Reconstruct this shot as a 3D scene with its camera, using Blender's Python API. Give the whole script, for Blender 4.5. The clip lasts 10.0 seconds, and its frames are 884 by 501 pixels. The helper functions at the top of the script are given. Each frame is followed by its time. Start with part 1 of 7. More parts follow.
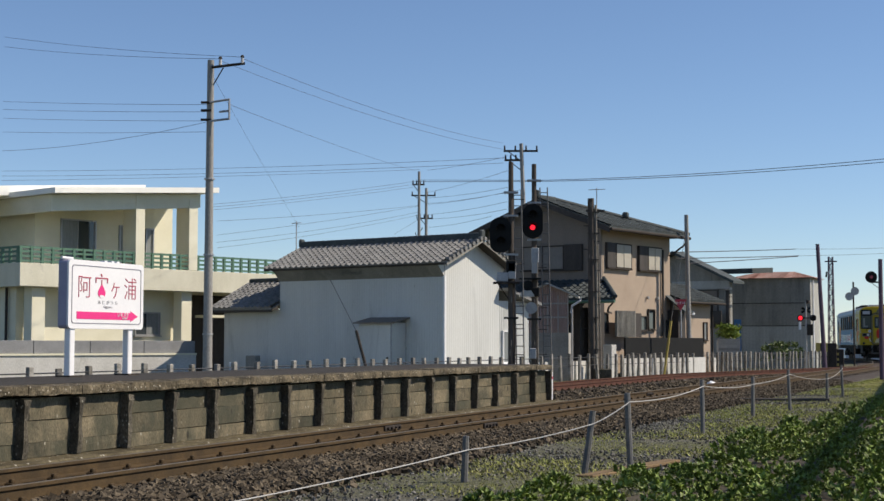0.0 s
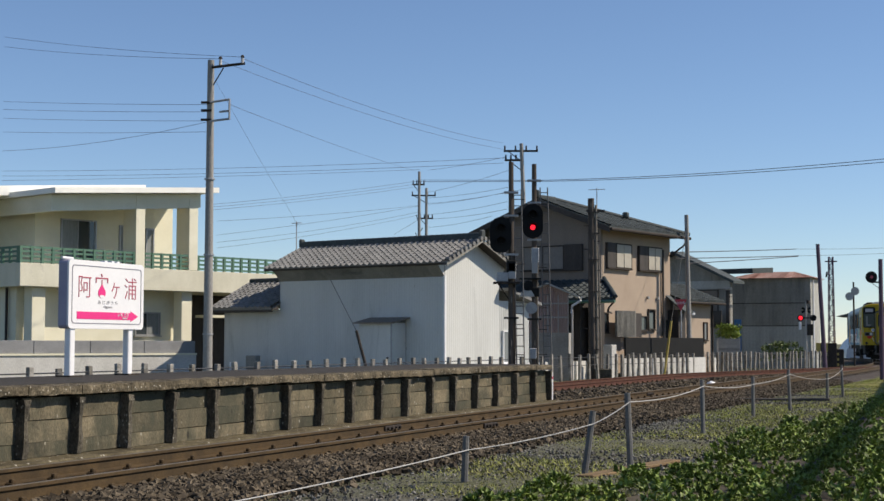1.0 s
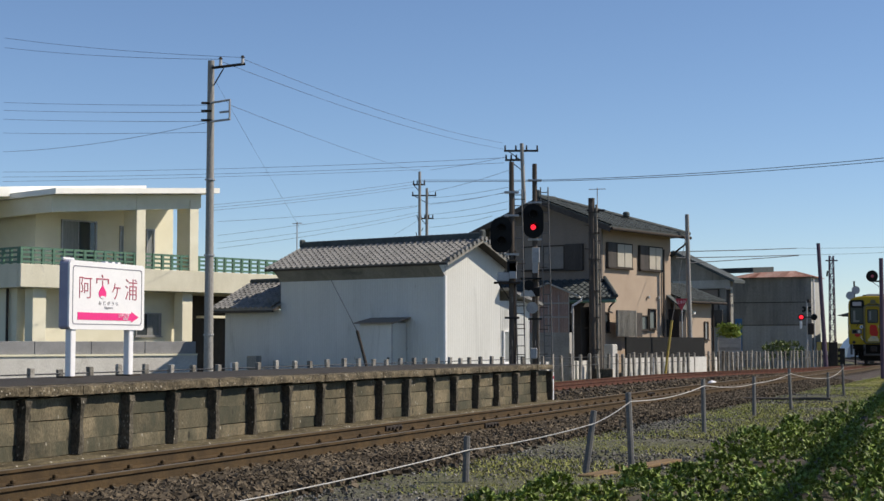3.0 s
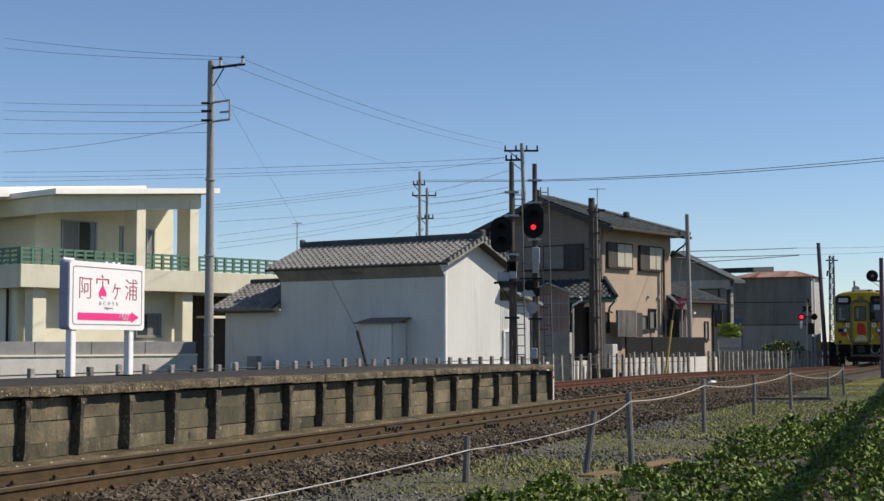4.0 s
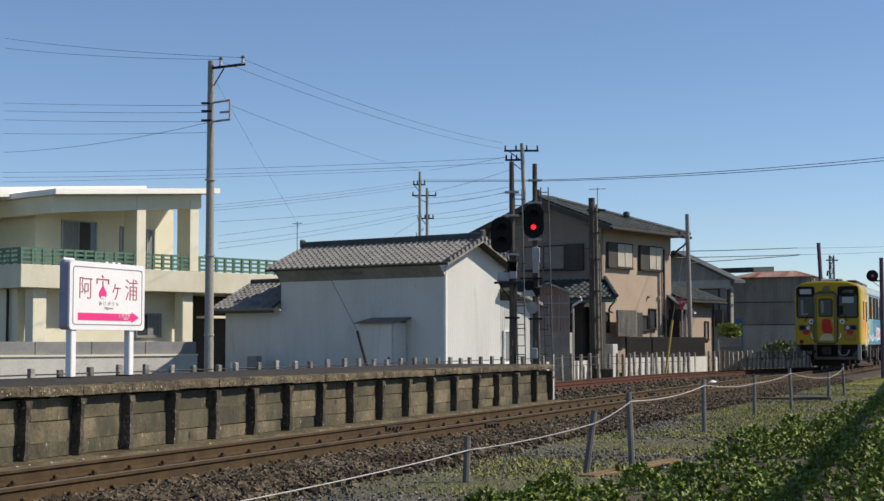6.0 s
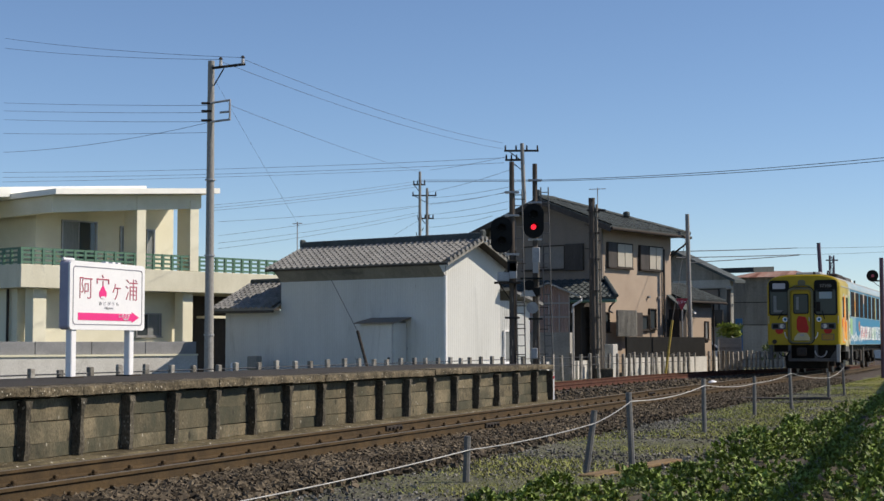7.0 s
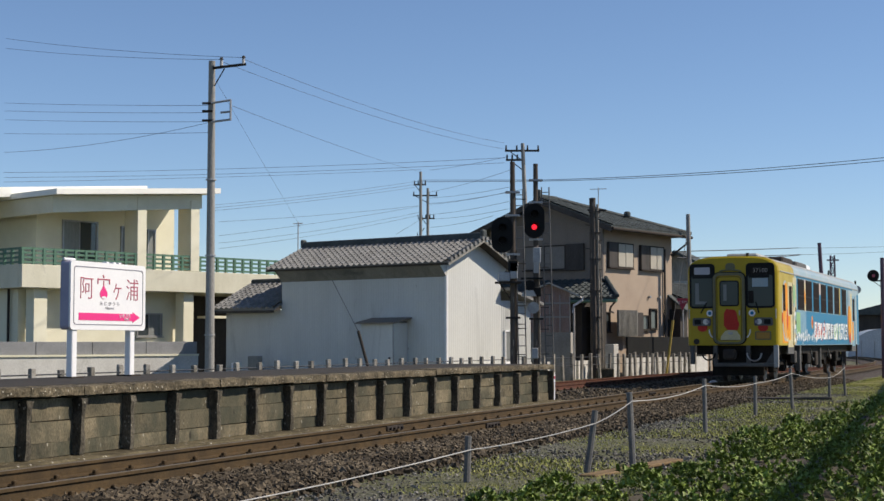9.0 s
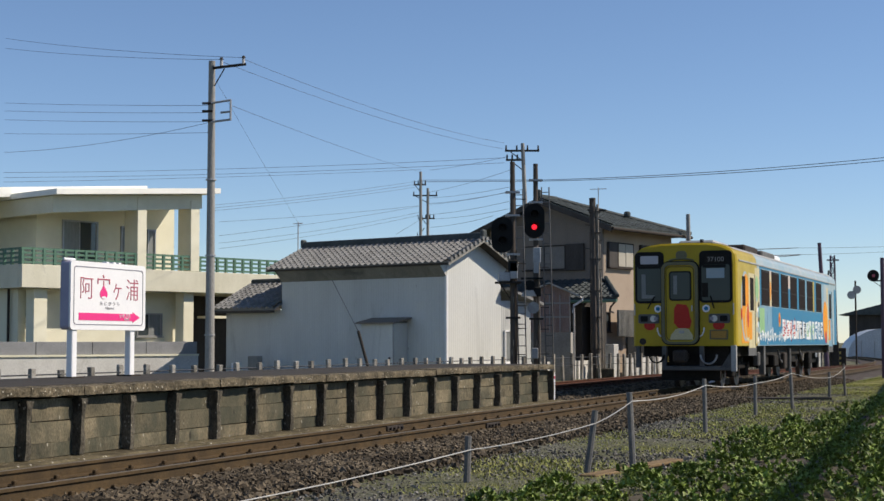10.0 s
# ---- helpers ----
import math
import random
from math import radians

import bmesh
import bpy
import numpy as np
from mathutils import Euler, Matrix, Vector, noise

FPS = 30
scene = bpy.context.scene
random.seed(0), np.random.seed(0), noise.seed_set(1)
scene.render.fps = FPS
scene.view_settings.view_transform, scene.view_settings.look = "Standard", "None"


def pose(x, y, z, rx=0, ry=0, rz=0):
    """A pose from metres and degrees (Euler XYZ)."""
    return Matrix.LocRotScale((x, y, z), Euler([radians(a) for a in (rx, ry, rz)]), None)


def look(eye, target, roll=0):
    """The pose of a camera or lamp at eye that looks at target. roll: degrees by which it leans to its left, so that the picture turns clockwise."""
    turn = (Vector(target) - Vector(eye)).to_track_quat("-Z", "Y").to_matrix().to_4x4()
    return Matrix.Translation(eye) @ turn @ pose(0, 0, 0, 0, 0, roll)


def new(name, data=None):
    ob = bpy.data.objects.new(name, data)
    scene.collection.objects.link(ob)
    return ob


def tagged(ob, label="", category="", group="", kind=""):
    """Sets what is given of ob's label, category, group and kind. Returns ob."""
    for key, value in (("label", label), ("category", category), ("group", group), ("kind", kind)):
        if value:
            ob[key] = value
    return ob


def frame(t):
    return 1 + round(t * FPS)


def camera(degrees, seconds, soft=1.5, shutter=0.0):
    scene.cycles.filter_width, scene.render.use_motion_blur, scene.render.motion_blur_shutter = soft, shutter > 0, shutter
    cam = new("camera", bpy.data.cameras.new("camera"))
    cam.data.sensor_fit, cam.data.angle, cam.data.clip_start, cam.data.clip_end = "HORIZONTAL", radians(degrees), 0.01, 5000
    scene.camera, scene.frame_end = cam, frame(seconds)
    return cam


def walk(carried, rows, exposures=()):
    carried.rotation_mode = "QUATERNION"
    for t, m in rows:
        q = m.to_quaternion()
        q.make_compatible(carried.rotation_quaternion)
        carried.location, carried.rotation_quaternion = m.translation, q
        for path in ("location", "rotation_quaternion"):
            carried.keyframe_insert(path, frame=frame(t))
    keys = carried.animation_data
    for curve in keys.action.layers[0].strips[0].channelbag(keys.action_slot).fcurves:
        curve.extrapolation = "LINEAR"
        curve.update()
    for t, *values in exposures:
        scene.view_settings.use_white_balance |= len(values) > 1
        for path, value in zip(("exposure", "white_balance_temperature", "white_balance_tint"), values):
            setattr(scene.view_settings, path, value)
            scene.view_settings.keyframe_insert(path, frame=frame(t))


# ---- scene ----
# the camera stands on the open ground beside the track; it drifts by hundredths of a degree
cam = camera(33.0, 10.0, soft=1.5)


def view(turn, tilt, roll):
    """Camera pose: turn and tilt in degrees from straight along +y and level."""
    a, b = radians(turn), radians(tilt)
    eye = Vector((0, 0, 1.22))
    return look(eye, eye + Vector((math.sin(a) * math.cos(b), math.cos(a) * math.cos(b), math.sin(b))), roll)


walk(cam, [(0.0, view(0.028, 3.545, 0.10)), (1.0, view(0.022, 3.545, 0.10)), (1.6, view(0.004, 3.545, 0.07)),
           (2.5, view(0.0, 3.545, 0.0)), (4.0, view(-0.004, 3.545, -0.06)), (5.0, view(-0.008, 3.545, -0.08)),
           (7.2, view(-0.012, 3.545, -0.08)), (8.2, view(-0.034, 3.545, -0.08)), (10.0, view(-0.04, 3.545, -0.09))],
     exposures=[(0.0, 0.34, 6880, 13), (10.0, 0.34, 6880, 13)])

# ---------------------------------------------------------------- light
world = bpy.data.worlds.new("sky")
scene.world = world
world.use_nodes = True
wn = world.node_tree
sky = wn.nodes.new("ShaderNodeTexSky")
sky.sky_type = "NISHITA"
sky.sun_disc = False
SUN_UP, SUN_TURN = 42.0, 88.0        # elevation, and clockwise from +y
sky.sun_elevation, sky.sun_rotation = radians(SUN_UP), radians(SUN_TURN)
sky.altitude = 1500
sky.air_density, sky.dust_density, sky.ozone_density = 1.0, 0.0, 5.6
wn.links.new(sky.outputs[0], wn.nodes["Background"].inputs[0])
wn.nodes["Background"].inputs[1].default_value = 0.098
sun_data = bpy.data.lights.new("sun", "SUN")
sun_data.energy, sun_data.angle, sun_data.color = 3.9, radians(0.55), (1.0, 0.94, 0.83)
sun = new("sun", sun_data)
su, st = radians(SUN_UP), radians(SUN_TURN)
sun.matrix_world = look((60 * math.sin(st) * math.cos(su), 60 * math.cos(st) * math.cos(su), 60 * math.sin(su)), (0, 0, 0))


# ---------------------------------------------------------------- materials
def mat(name, col, col2=None, scale=1.5, fine=40.0, rough=0.8, bump=0.15, metal=0.0, stretch=(1, 1, 1), rand=0.0,
        grain=0.25, coat=0.0, island=0.0, depth=0.01, spec=0.5):
    """A two-scale procedural surface: patches between col and col2, grain, and fine relief. Sizes per metre."""
    m = bpy.data.materials.new(name)
    m.use_nodes = True
    nt = m.node_tree
    N, L = nt.nodes, nt.links
    b = N["Principled BSDF"]
    tc = N.new("ShaderNodeTexCoord")
    mp = N.new("ShaderNodeMapping")
    mp.inputs["Scale"].default_value = stretch
    L.new(tc.outputs["Object"], mp.inputs["Vector"])
    if rand:
        # alike pieces take different parts of the pattern
        info = N.new("ShaderNodeObjectInfo")
        shift = N.new("ShaderNodeVectorMath")
        shift.operation = "SCALE"
        shift.inputs[0].default_value = (37.0, 53.0, 71.0)
        L.new(info.outputs["Random"], shift.inputs["Scale"])
        L.new(shift.outputs[0], mp.inputs["Location"])
    big = N.new("ShaderNodeTexNoise")
    big.inputs["Scale"].default_value, big.inputs["Detail"].default_value = scale, 6
    big.inputs["Roughness"].default_value = 0.65
    L.new(mp.outputs[0], big.inputs["Vector"])
    ramp = N.new("ShaderNodeMapRange")
    ramp.inputs["From Min"].default_value, ramp.inputs["From Max"].default_value = 0.33, 0.67
    L.new(big.outputs["Fac"], ramp.inputs["Value"])
    mix = N.new("ShaderNodeMix")
    mix.data_type = "RGBA"
    mix.inputs[6].default_value = (*col, 1)
    mix.inputs[7].default_value = (*(col2 or [c * 0.75 for c in col]), 1)
    L.new(ramp.outputs[0], mix.inputs[0])
    small = N.new("ShaderNodeTexNoise")
    small.inputs["Scale"].default_value, small.inputs["Detail"].default_value = fine, 4
    L.new(mp.outputs[0], small.inputs["Vector"])
    val = N.new("ShaderNodeMapRange")
    val.inputs["From Min"].default_value, val.inputs["From Max"].default_value = 0.25, 0.75
    val.inputs["To Min"].default_value, val.inputs["To Max"].default_value = 1 - grain, 1 + grain
    L.new(small.outputs["Fac"], val.inputs["Value"])
    hsv = N.new("ShaderNodeHueSaturation")
    L.new(mix.outputs[2], hsv.inputs["Color"])
    last = val.outputs[0]
    for amount, node, out in ((rand, "ShaderNodeObjectInfo", "Random"), (island, "ShaderNodeNewGeometry", "Random Per Island")):
        if amount:
            src = N.new(node)
            r = N.new("ShaderNodeMapRange")
            r.inputs["To Min"].default_value, r.inputs["To Max"].default_value = 1 - amount, 1 + amount
            L.new(src.outputs[out], r.inputs["Value"])
            mul = N.new("ShaderNodeMath")
            mul.operation = "MULTIPLY"
            L.new(last, mul.inputs[0])
            L.new(r.outputs[0], mul.inputs[1])
            last = mul.outputs[0]
    L.new(last, hsv.inputs["Value"])
    L.new(hsv.outputs[0], b.inputs["Base Color"])
    b.inputs["Roughness"].default_value, b.inputs["Metallic"].default_value = rough, metal
    b.inputs["Coat Weight"].default_value = coat
    b.inputs["Specular IOR Level"].default_value = min(spec, 0.12) if rough >= 0.85 else spec
    rr = N.new("ShaderNodeMapRange")
    rr.inputs["To Min"].default_value, rr.inputs["To Max"].default_value = max(0.02, rough - 0.12), min(1, rough + 0.12)
    L.new(big.outputs["Fac"], rr.inputs["Value"])
    L.new(rr.outputs[0], b.inputs["Roughness"])
    if bump:
        bp = N.new("ShaderNodeBump")
        bp.inputs["Strength"].default_value, bp.inputs["Distance"].default_value = bump, depth
        L.new(small.outputs["Fac"], bp.inputs["Height"])
        L.new(bp.outputs[0], b.inputs["Normal"])
    return m


def weather(m, stain, stain_scale, stain_from, speck, speck_scale, speck_size, share=0.55):
    """Adds blotchy stains and small pale or dark specks over a surface made by mat()."""
    N, L = m.node_tree.nodes, m.node_tree.links
    b = N["Principled BSDF"]
    col = b.inputs["Base Color"].links[0].from_socket
    vec = N["Mapping"].outputs[0]
    n = N.new("ShaderNodeTexNoise")
    n.inputs["Scale"].default_value, n.inputs["Detail"].default_value, n.inputs["Roughness"].default_value = stain_scale, 8, 0.7
    n.inputs["Distortion"].default_value = 0.6
    L.new(vec, n.inputs["Vector"])
    r = N.new("ShaderNodeMapRange")
    r.inputs["From Min"].default_value, r.inputs["From Max"].default_value = stain_from, stain_from + 0.16
    r.inputs["To Max"].default_value = 0.85
    L.new(n.outputs["Fac"], r.inputs["Value"])
    a = N.new("ShaderNodeMix")
    a.data_type = "RGBA"
    a.inputs[7].default_value = (*stain, 1)
    L.new(r.outputs[0], a.inputs[0])
    L.new(col, a.inputs[6])
    v = N.new("ShaderNodeTexVoronoi")
    v.inputs["Scale"].default_value = speck_scale
    L.new(vec, v.inputs["Vector"])
    d = N.new("ShaderNodeMapRange")
    d.inputs["From Min"].default_value, d.inputs["From Max"].default_value = speck_size, speck_size * 0.6
    L.new(v.outputs["Distance"], d.inputs["Value"])
    pick = N.new("ShaderNodeSeparateColor")
    L.new(v.outputs["Color"], pick.inputs[0])
    some = N.new("ShaderNodeMath")
    some.operation = "LESS_THAN"
    some.inputs[1].default_value = share
    L.new(pick.outputs[0], some.inputs[0])
    both = N.new("ShaderNodeMath")
    both.operation = "MULTIPLY"
    L.new(d.outputs[0], both.inputs[0])
    L.new(some.outputs[0], both.inputs[1])
    c = N.new("ShaderNodeMix")
    c.data_type = "RGBA"
    c.inputs[7].default_value = (*speck, 1)
    L.new(both.outputs[0], c.inputs[0])
    L.new(a.outputs[2], c.inputs[6])
    L.new(c.outputs[2], b.inputs["Base Color"])
    return m


def glow(name, col, strength):
    m = bpy.data.materials.new(name)
    m.use_nodes = True
    b = m.node_tree.nodes["Principled BSDF"]
    b.inputs["Base Color"].default_value = (*col, 1)
    b.inputs["Emission Color"].default_value = (*col, 1)
    b.inputs["Emission Strength"].default_value = strength
    b.inputs["Roughness"].default_value = 0.2
    return m


def glassy(name, col, rough=0.05, ior=1.45, coat=0.3):
    m = bpy.data.materials.new(name)
    m.use_nodes = True
    b = m.node_tree.nodes["Principled BSDF"]
    b.inputs["Base Color"].default_value = (*col, 1)
    b.inputs["Roughness"].default_value = rough
    b.inputs["IOR"].default_value = ior
    b.inputs["Specular IOR Level"].default_value = 0.5 if coat else (0.18 if ior > 1.1 else 0.03)
    b.inputs["Coat Weight"].default_value = coat
    return m


M_GROUND = weather(mat("gravelly_soil", (0.125, 0.118, 0.098), (0.098, 0.10, 0.042), 0.42, 26, 0.95, 0.9, grain=0.55, depth=0.04), (0.105, 0.115, 0.034), 0.7, 0.50, (0.27, 0.26, 0.22), 14, 0.30, 0.4)
M_GRASS = mat("short_grass", (0.20, 0.24, 0.05), (0.34, 0.32, 0.12), 1.2, 30, 0.9, 0.4, island=0.45)
M_TURF = weather(mat("patchy_turf", (0.16, 0.165, 0.04), (0.22, 0.19, 0.08), 0.7, 30, 0.95, 0.9, grain=0.55, depth=0.05), (0.12, 0.105, 0.06), 0.8, 0.57, (0.25, 0.24, 0.09), 9, 0.35, 0.5)
M_BALLAST = mat("ballast_stone", (0.058, 0.045, 0.031), (0.135, 0.108, 0.075), 1.1, 30, 0.9, 0.4, island=0.6)
M_GRAVEL = mat("path_gravel", (0.085, 0.08, 0.07), (0.21, 0.20, 0.175), 1.5, 40, 0.95, 0.3, island=0.6)
M_TANEARTH = mat("tan_earth", (0.24, 0.165, 0.09), (0.15, 0.105, 0.06), 3, 40, 0.9, 0.3, stretch=(0.4, 3, 1))
M_BED = mat("ballast_bed", (0.06, 0.05, 0.043), (0.10, 0.082, 0.07), 2.5, 18, 0.95, 0.9, grain=0.5, depth=0.05)
M_RUST = mat("rusty_rail", (0.088, 0.056, 0.025), (0.05, 0.034, 0.018), 3, 50, 0.8, 0.25, spec=0.2)
M_RUST_RED = mat("rusty_siding_rail", (0.12, 0.052, 0.036), (0.075, 0.036, 0.027), 3, 50, 0.85, 0.2)
M_RAILTOP = mat("worn_rail_head", (0.15, 0.125, 0.09), (0.10, 0.08, 0.055), 4, 60, 0.7, 0.05, metal=0.1)
M_DARKIRON = mat("dark_iron", (0.032, 0.027, 0.023), (0.055, 0.043, 0.035), 6, 60, 0.8, 0.1, spec=0.2)
M_SLEEPER = mat("sleeper", (0.10, 0.08, 0.06), (0.17, 0.14, 0.11), 4, 40, 0.9, 0.4)
M_CONC = weather(mat("weathered_concrete", (0.205, 0.168, 0.108), (0.11, 0.098, 0.066), 1.3, 45, 0.92, 0.45, rand=0.18, grain=0.4, stretch=(1, 1, 0.6), depth=0.02), (0.045, 0.044, 0.033), 1.1, 0.50, (0.36, 0.33, 0.26), 13, 0.2, 0.3)
M_CONC = weather(M_CONC, (0.062, 0.064, 0.046), 0.6, 0.45, (0.045, 0.042, 0.032), 5, 0.2, 0.5)
M_PILASTER = weather(mat("stained_concrete", (0.125, 0.108, 0.08), (0.05, 0.046, 0.037), 3.5, 45, 0.95, 0.8, rand=0.25, grain=0.45, stretch=(1, 1, 0.6), depth=0.02), (0.024, 0.023, 0.019), 2.5, 0.54, (0.30, 0.28, 0.23), 22, 0.24, 0.35)
M_COPING = weather(mat("platform_coping", (0.185, 0.15, 0.098), (0.07, 0.06, 0.042), 3.5, 30, 0.95, 0.7, rand=0.18, grain=0.6, depth=0.03), (0.035, 0.032, 0.025), 2.4, 0.50, (0.42, 0.38, 0.3), 20, 0.26, 0.4)
M_ASPHALT = mat("platform_asphalt", (0.04, 0.037, 0.033), (0.065, 0.058, 0.05), 1.5, 50, 0.95, 0.4)
M_KERB = weather(mat("footing_concrete", (0.15, 0.125, 0.075), (0.07, 0.058, 0.035), 2.5, 30, 0.95, 0.6, grain=0.4), (0.05, 0.04, 0.026), 1.8, 0.50, (0.36, 0.33, 0.27), 14, 0.28, 0.4)
M_FPOST = weather(mat("fence_post_concrete", (0.36, 0.34, 0.305), (0.17, 0.155, 0.13), 4, 40, 0.9, 0.4, rand=0.3, grain=0.35), (0.09, 0.08, 0.065), 3.5, 0.5, (0.45, 0.43, 0.38), 18, 0.2, 0.3)
M_WHITE = mat("white_enamel", (0.82, 0.81, 0.80), (0.76, 0.75, 0.75), 3, 30, 0.35, 0.02, grain=0.03)
M_PURPLE = mat("blue_grey_enamel", (0.34, 0.33, 0.42), (0.28, 0.27, 0.36), 3, 30, 0.5, 0.02, grain=0.05)
M_PINK = mat("magenta_print", (0.80, 0.03, 0.22), (0.76, 0.03, 0.20), 3, 30, 0.5, 0, grain=0.03)
M_WINE = mat("wine_red_print", (0.42, 0.07, 0.11), (0.38, 0.06, 0.10), 3, 30, 0.5, 0, grain=0.03)
M_GREYP = mat("grey_print", (0.24, 0.23, 0.26), (0.22, 0.21, 0.24), 3, 30, 0.5, 0, grain=0.03)
M_PALEPRINT = mat("pale_grey_print", (0.45, 0.44, 0.46), (0.42, 0.41, 0.43), 3, 30, 0.5, 0, grain=0.03)
M_CREAM = weather(mat("cream_render", (0.78, 0.745, 0.59), (0.70, 0.66, 0.50), 0.8, 40, 0.85, 0.15, grain=0.06), (0.60, 0.56, 0.42), 0.9, 0.62, (0.60, 0.56, 0.44), 2.0, 0.05, 0.2)
M_FASCIA = mat("white_roof_fascia", (0.88, 0.87, 0.80), (0.80, 0.79, 0.72), 1.2, 40, 0.6, 0.05, grain=0.04)
M_CREAM2 = weather(mat("stained_cream_render", (0.68, 0.65, 0.52), (0.56, 0.53, 0.41), 1.0, 40, 0.85, 0.2, stretch=(1, 1, 0.4), grain=0.1), (0.36, 0.34, 0.28), 1.6, 0.60, (0.30, 0.28, 0.22), 3.0, 0.05, 0.25)
M_GREEN = mat("green_painted_steel", (0.06, 0.15, 0.095), (0.10, 0.20, 0.135), 2.5, 40, 0.55, 0.05)
M_GREYWALL = mat("grey_block_wall", (0.30, 0.30, 0.30), (0.23, 0.23, 0.23), 1.2, 40, 0.9, 0.3)
M_LIGHTWALL = weather(mat("light_concrete_wall", (0.62, 0.605, 0.56), (0.48, 0.465, 0.43), 1.0, 40, 0.9, 0.3, stretch=(1, 1, 0.4)), (0.28, 0.265, 0.23), 1.3, 0.60, (0.6, 0.58, 0.53), 5, 0.1, 0.3)
M_SIDING = weather(mat("white_corrugated_sheet", (0.645, 0.645, 0.605), (0.565, 0.565, 0.53), 0.7, 30, 0.55, 0.05, grain=0.05, stretch=(1, 1, 0.25)), (0.40, 0.40, 0.37), 0.9, 0.58, (0.36, 0.33, 0.28), 3.0, 0.06, 0.2)
M_TILE = mat("grey_roof_tile", (0.225, 0.22, 0.205), (0.16, 0.156, 0.147), 1.2, 40, 0.62, 0.15, rand=0.13)
M_TILEDARK = mat("dark_roof_tile", (0.07, 0.082, 0.08), (0.046, 0.054, 0.053), 2.5, 40, 0.72, 0.2, rand=0.2, spec=0.3)
M_BROWN = weather(mat("beige_brown_render", (0.41, 0.325, 0.248), (0.365, 0.285, 0.218), 0.8, 50, 0.85, 0.15, grain=0.08), (0.25, 0.195, 0.15), 0.8, 0.60, (0.22, 0.17, 0.13), 2.2, 0.05, 0.2)
M_DARKWOOD = mat("dark_brown_timber", (0.055, 0.045, 0.038), (0.035, 0.03, 0.026), 2, 30, 0.75, 0.2, stretch=(1, 1, 0.2))
M_CHAR = mat("charcoal_cladding", (0.205, 0.172, 0.14), (0.17, 0.142, 0.116), 1.2, 30, 0.75, 0.15, stretch=(1, 1, 0.3), grain=0.12)
M_SHUTTER = mat("grey_shutter", (0.42, 0.40, 0.37), (0.36, 0.34, 0.32), 2, 40, 0.6, 0.05)
M_SHUTDARK = mat("dull_bronze_shutter", (0.20, 0.185, 0.165), (0.17, 0.158, 0.14), 2, 40, 0.6, 0.05)
M_TANSHUT = mat("tan_storm_shutter", (0.42, 0.385, 0.315), (0.37, 0.34, 0.28), 2, 40, 0.65, 0.05, grain=0.05)
M_ALU = mat("aluminium_frame", (0.40, 0.40, 0.40), (0.34, 0.34, 0.34), 3, 40, 0.4, 0.03, metal=0.6)
M_GALV = mat("galvanised_steel", (0.42, 0.42, 0.42), (0.30, 0.30, 0.30), 4, 50, 0.5, 0.1, metal=0.5)
M_POLE = mat("pole_concrete", (0.33, 0.32, 0.30), (0.26, 0.25, 0.23), 2, 50, 0.85, 0.2, stretch=(1, 1, 0.2))
M_WOODPOLE = weather(mat("weathered_pole", (0.12, 0.10, 0.083), (0.06, 0.05, 0.043), 3, 40, 0.9, 0.4, stretch=(2, 2, 0.15)), (0.03, 0.026, 0.022), 2.2, 0.56, (0.34, 0.29, 0.23), 11, 0.22, 0.25)
M_CONDUIT = weather(mat("tan_conduit", (0.30, 0.265, 0.215), (0.19, 0.165, 0.135), 2, 40, 0.85, 0.2, stretch=(1, 1, 0.2)), (0.09, 0.075, 0.06), 3, 0.55, (0.4, 0.36, 0.3), 12, 0.2, 0.2)
M_VIOLET = mat("violet_brown_steel", (0.10, 0.06, 0.10), (0.07, 0.045, 0.07), 3, 40, 0.6, 0.1)
M_BLACK = mat("matt_black_paint", (0.011, 0.011, 0.011), (0.018, 0.018, 0.017), 4, 40, 0.75, 0.05, spec=0.15)
M_WIRE = mat("cable_sheath", (0.03, 0.032, 0.036), (0.05, 0.05, 0.055), 1, 20, 0.7, 0)
M_PORC = mat("insulator_porcelain", (0.55, 0.54, 0.52), (0.40, 0.39, 0.38), 8, 50, 0.3, 0)
M_WINDOW = glassy("window_glass", (0.045, 0.055, 0.06))
M_CURTAIN = mat("curtain_behind_glass", (0.24, 0.25, 0.24), (0.17, 0.18, 0.18), 3, 20, 0.35, 0, stretch=(6, 6, 0.3))
M_YELLOW = mat("yellow_train_paint", (0.44, 0.315, 0.004), (0.36, 0.25, 0.004), 1.2, 40, 0.45, 0.02, grain=0.1, coat=0.08, spec=0.3)
M_ROOFP = mat("roof_grey_paint", (0.40, 0.40, 0.38), (0.29, 0.285, 0.27), 1.5, 40, 0.6, 0.1)
M_TWHITE = mat("white_train_film", (0.40, 0.43, 0.42), (0.22, 0.35, 0.42), 1.0, 40, 0.45, 0.02, grain=0.05, spec=0.35)
M_BLUE = mat("blue_train_film", (0.012, 0.155, 0.29), (0.018, 0.19, 0.34), 0.6, 40, 0.5, 0.02, grain=0.06, spec=0.3)
M_PALEBLUE = mat("pale_blue_train_film", (0.10, 0.25, 0.36), (0.24, 0.37, 0.45), 0.8, 40, 0.5, 0.02, spec=0.3)
M_ORANGE = mat("orange_train_film", (0.72, 0.235, 0.02), (0.70, 0.32, 0.03), 2.5, 40, 0.6, 0, spec=0.15)
M_PLATE = mat("dull_orange_enamel", (0.42, 0.22, 0.03), (0.36, 0.19, 0.03), 3, 40, 0.6, 0)
M_SALMON = mat("salmon_train_film", (0.58, 0.40, 0.34), (0.45, 0.46, 0.44), 2.2, 40, 0.6, 0, spec=0.2)
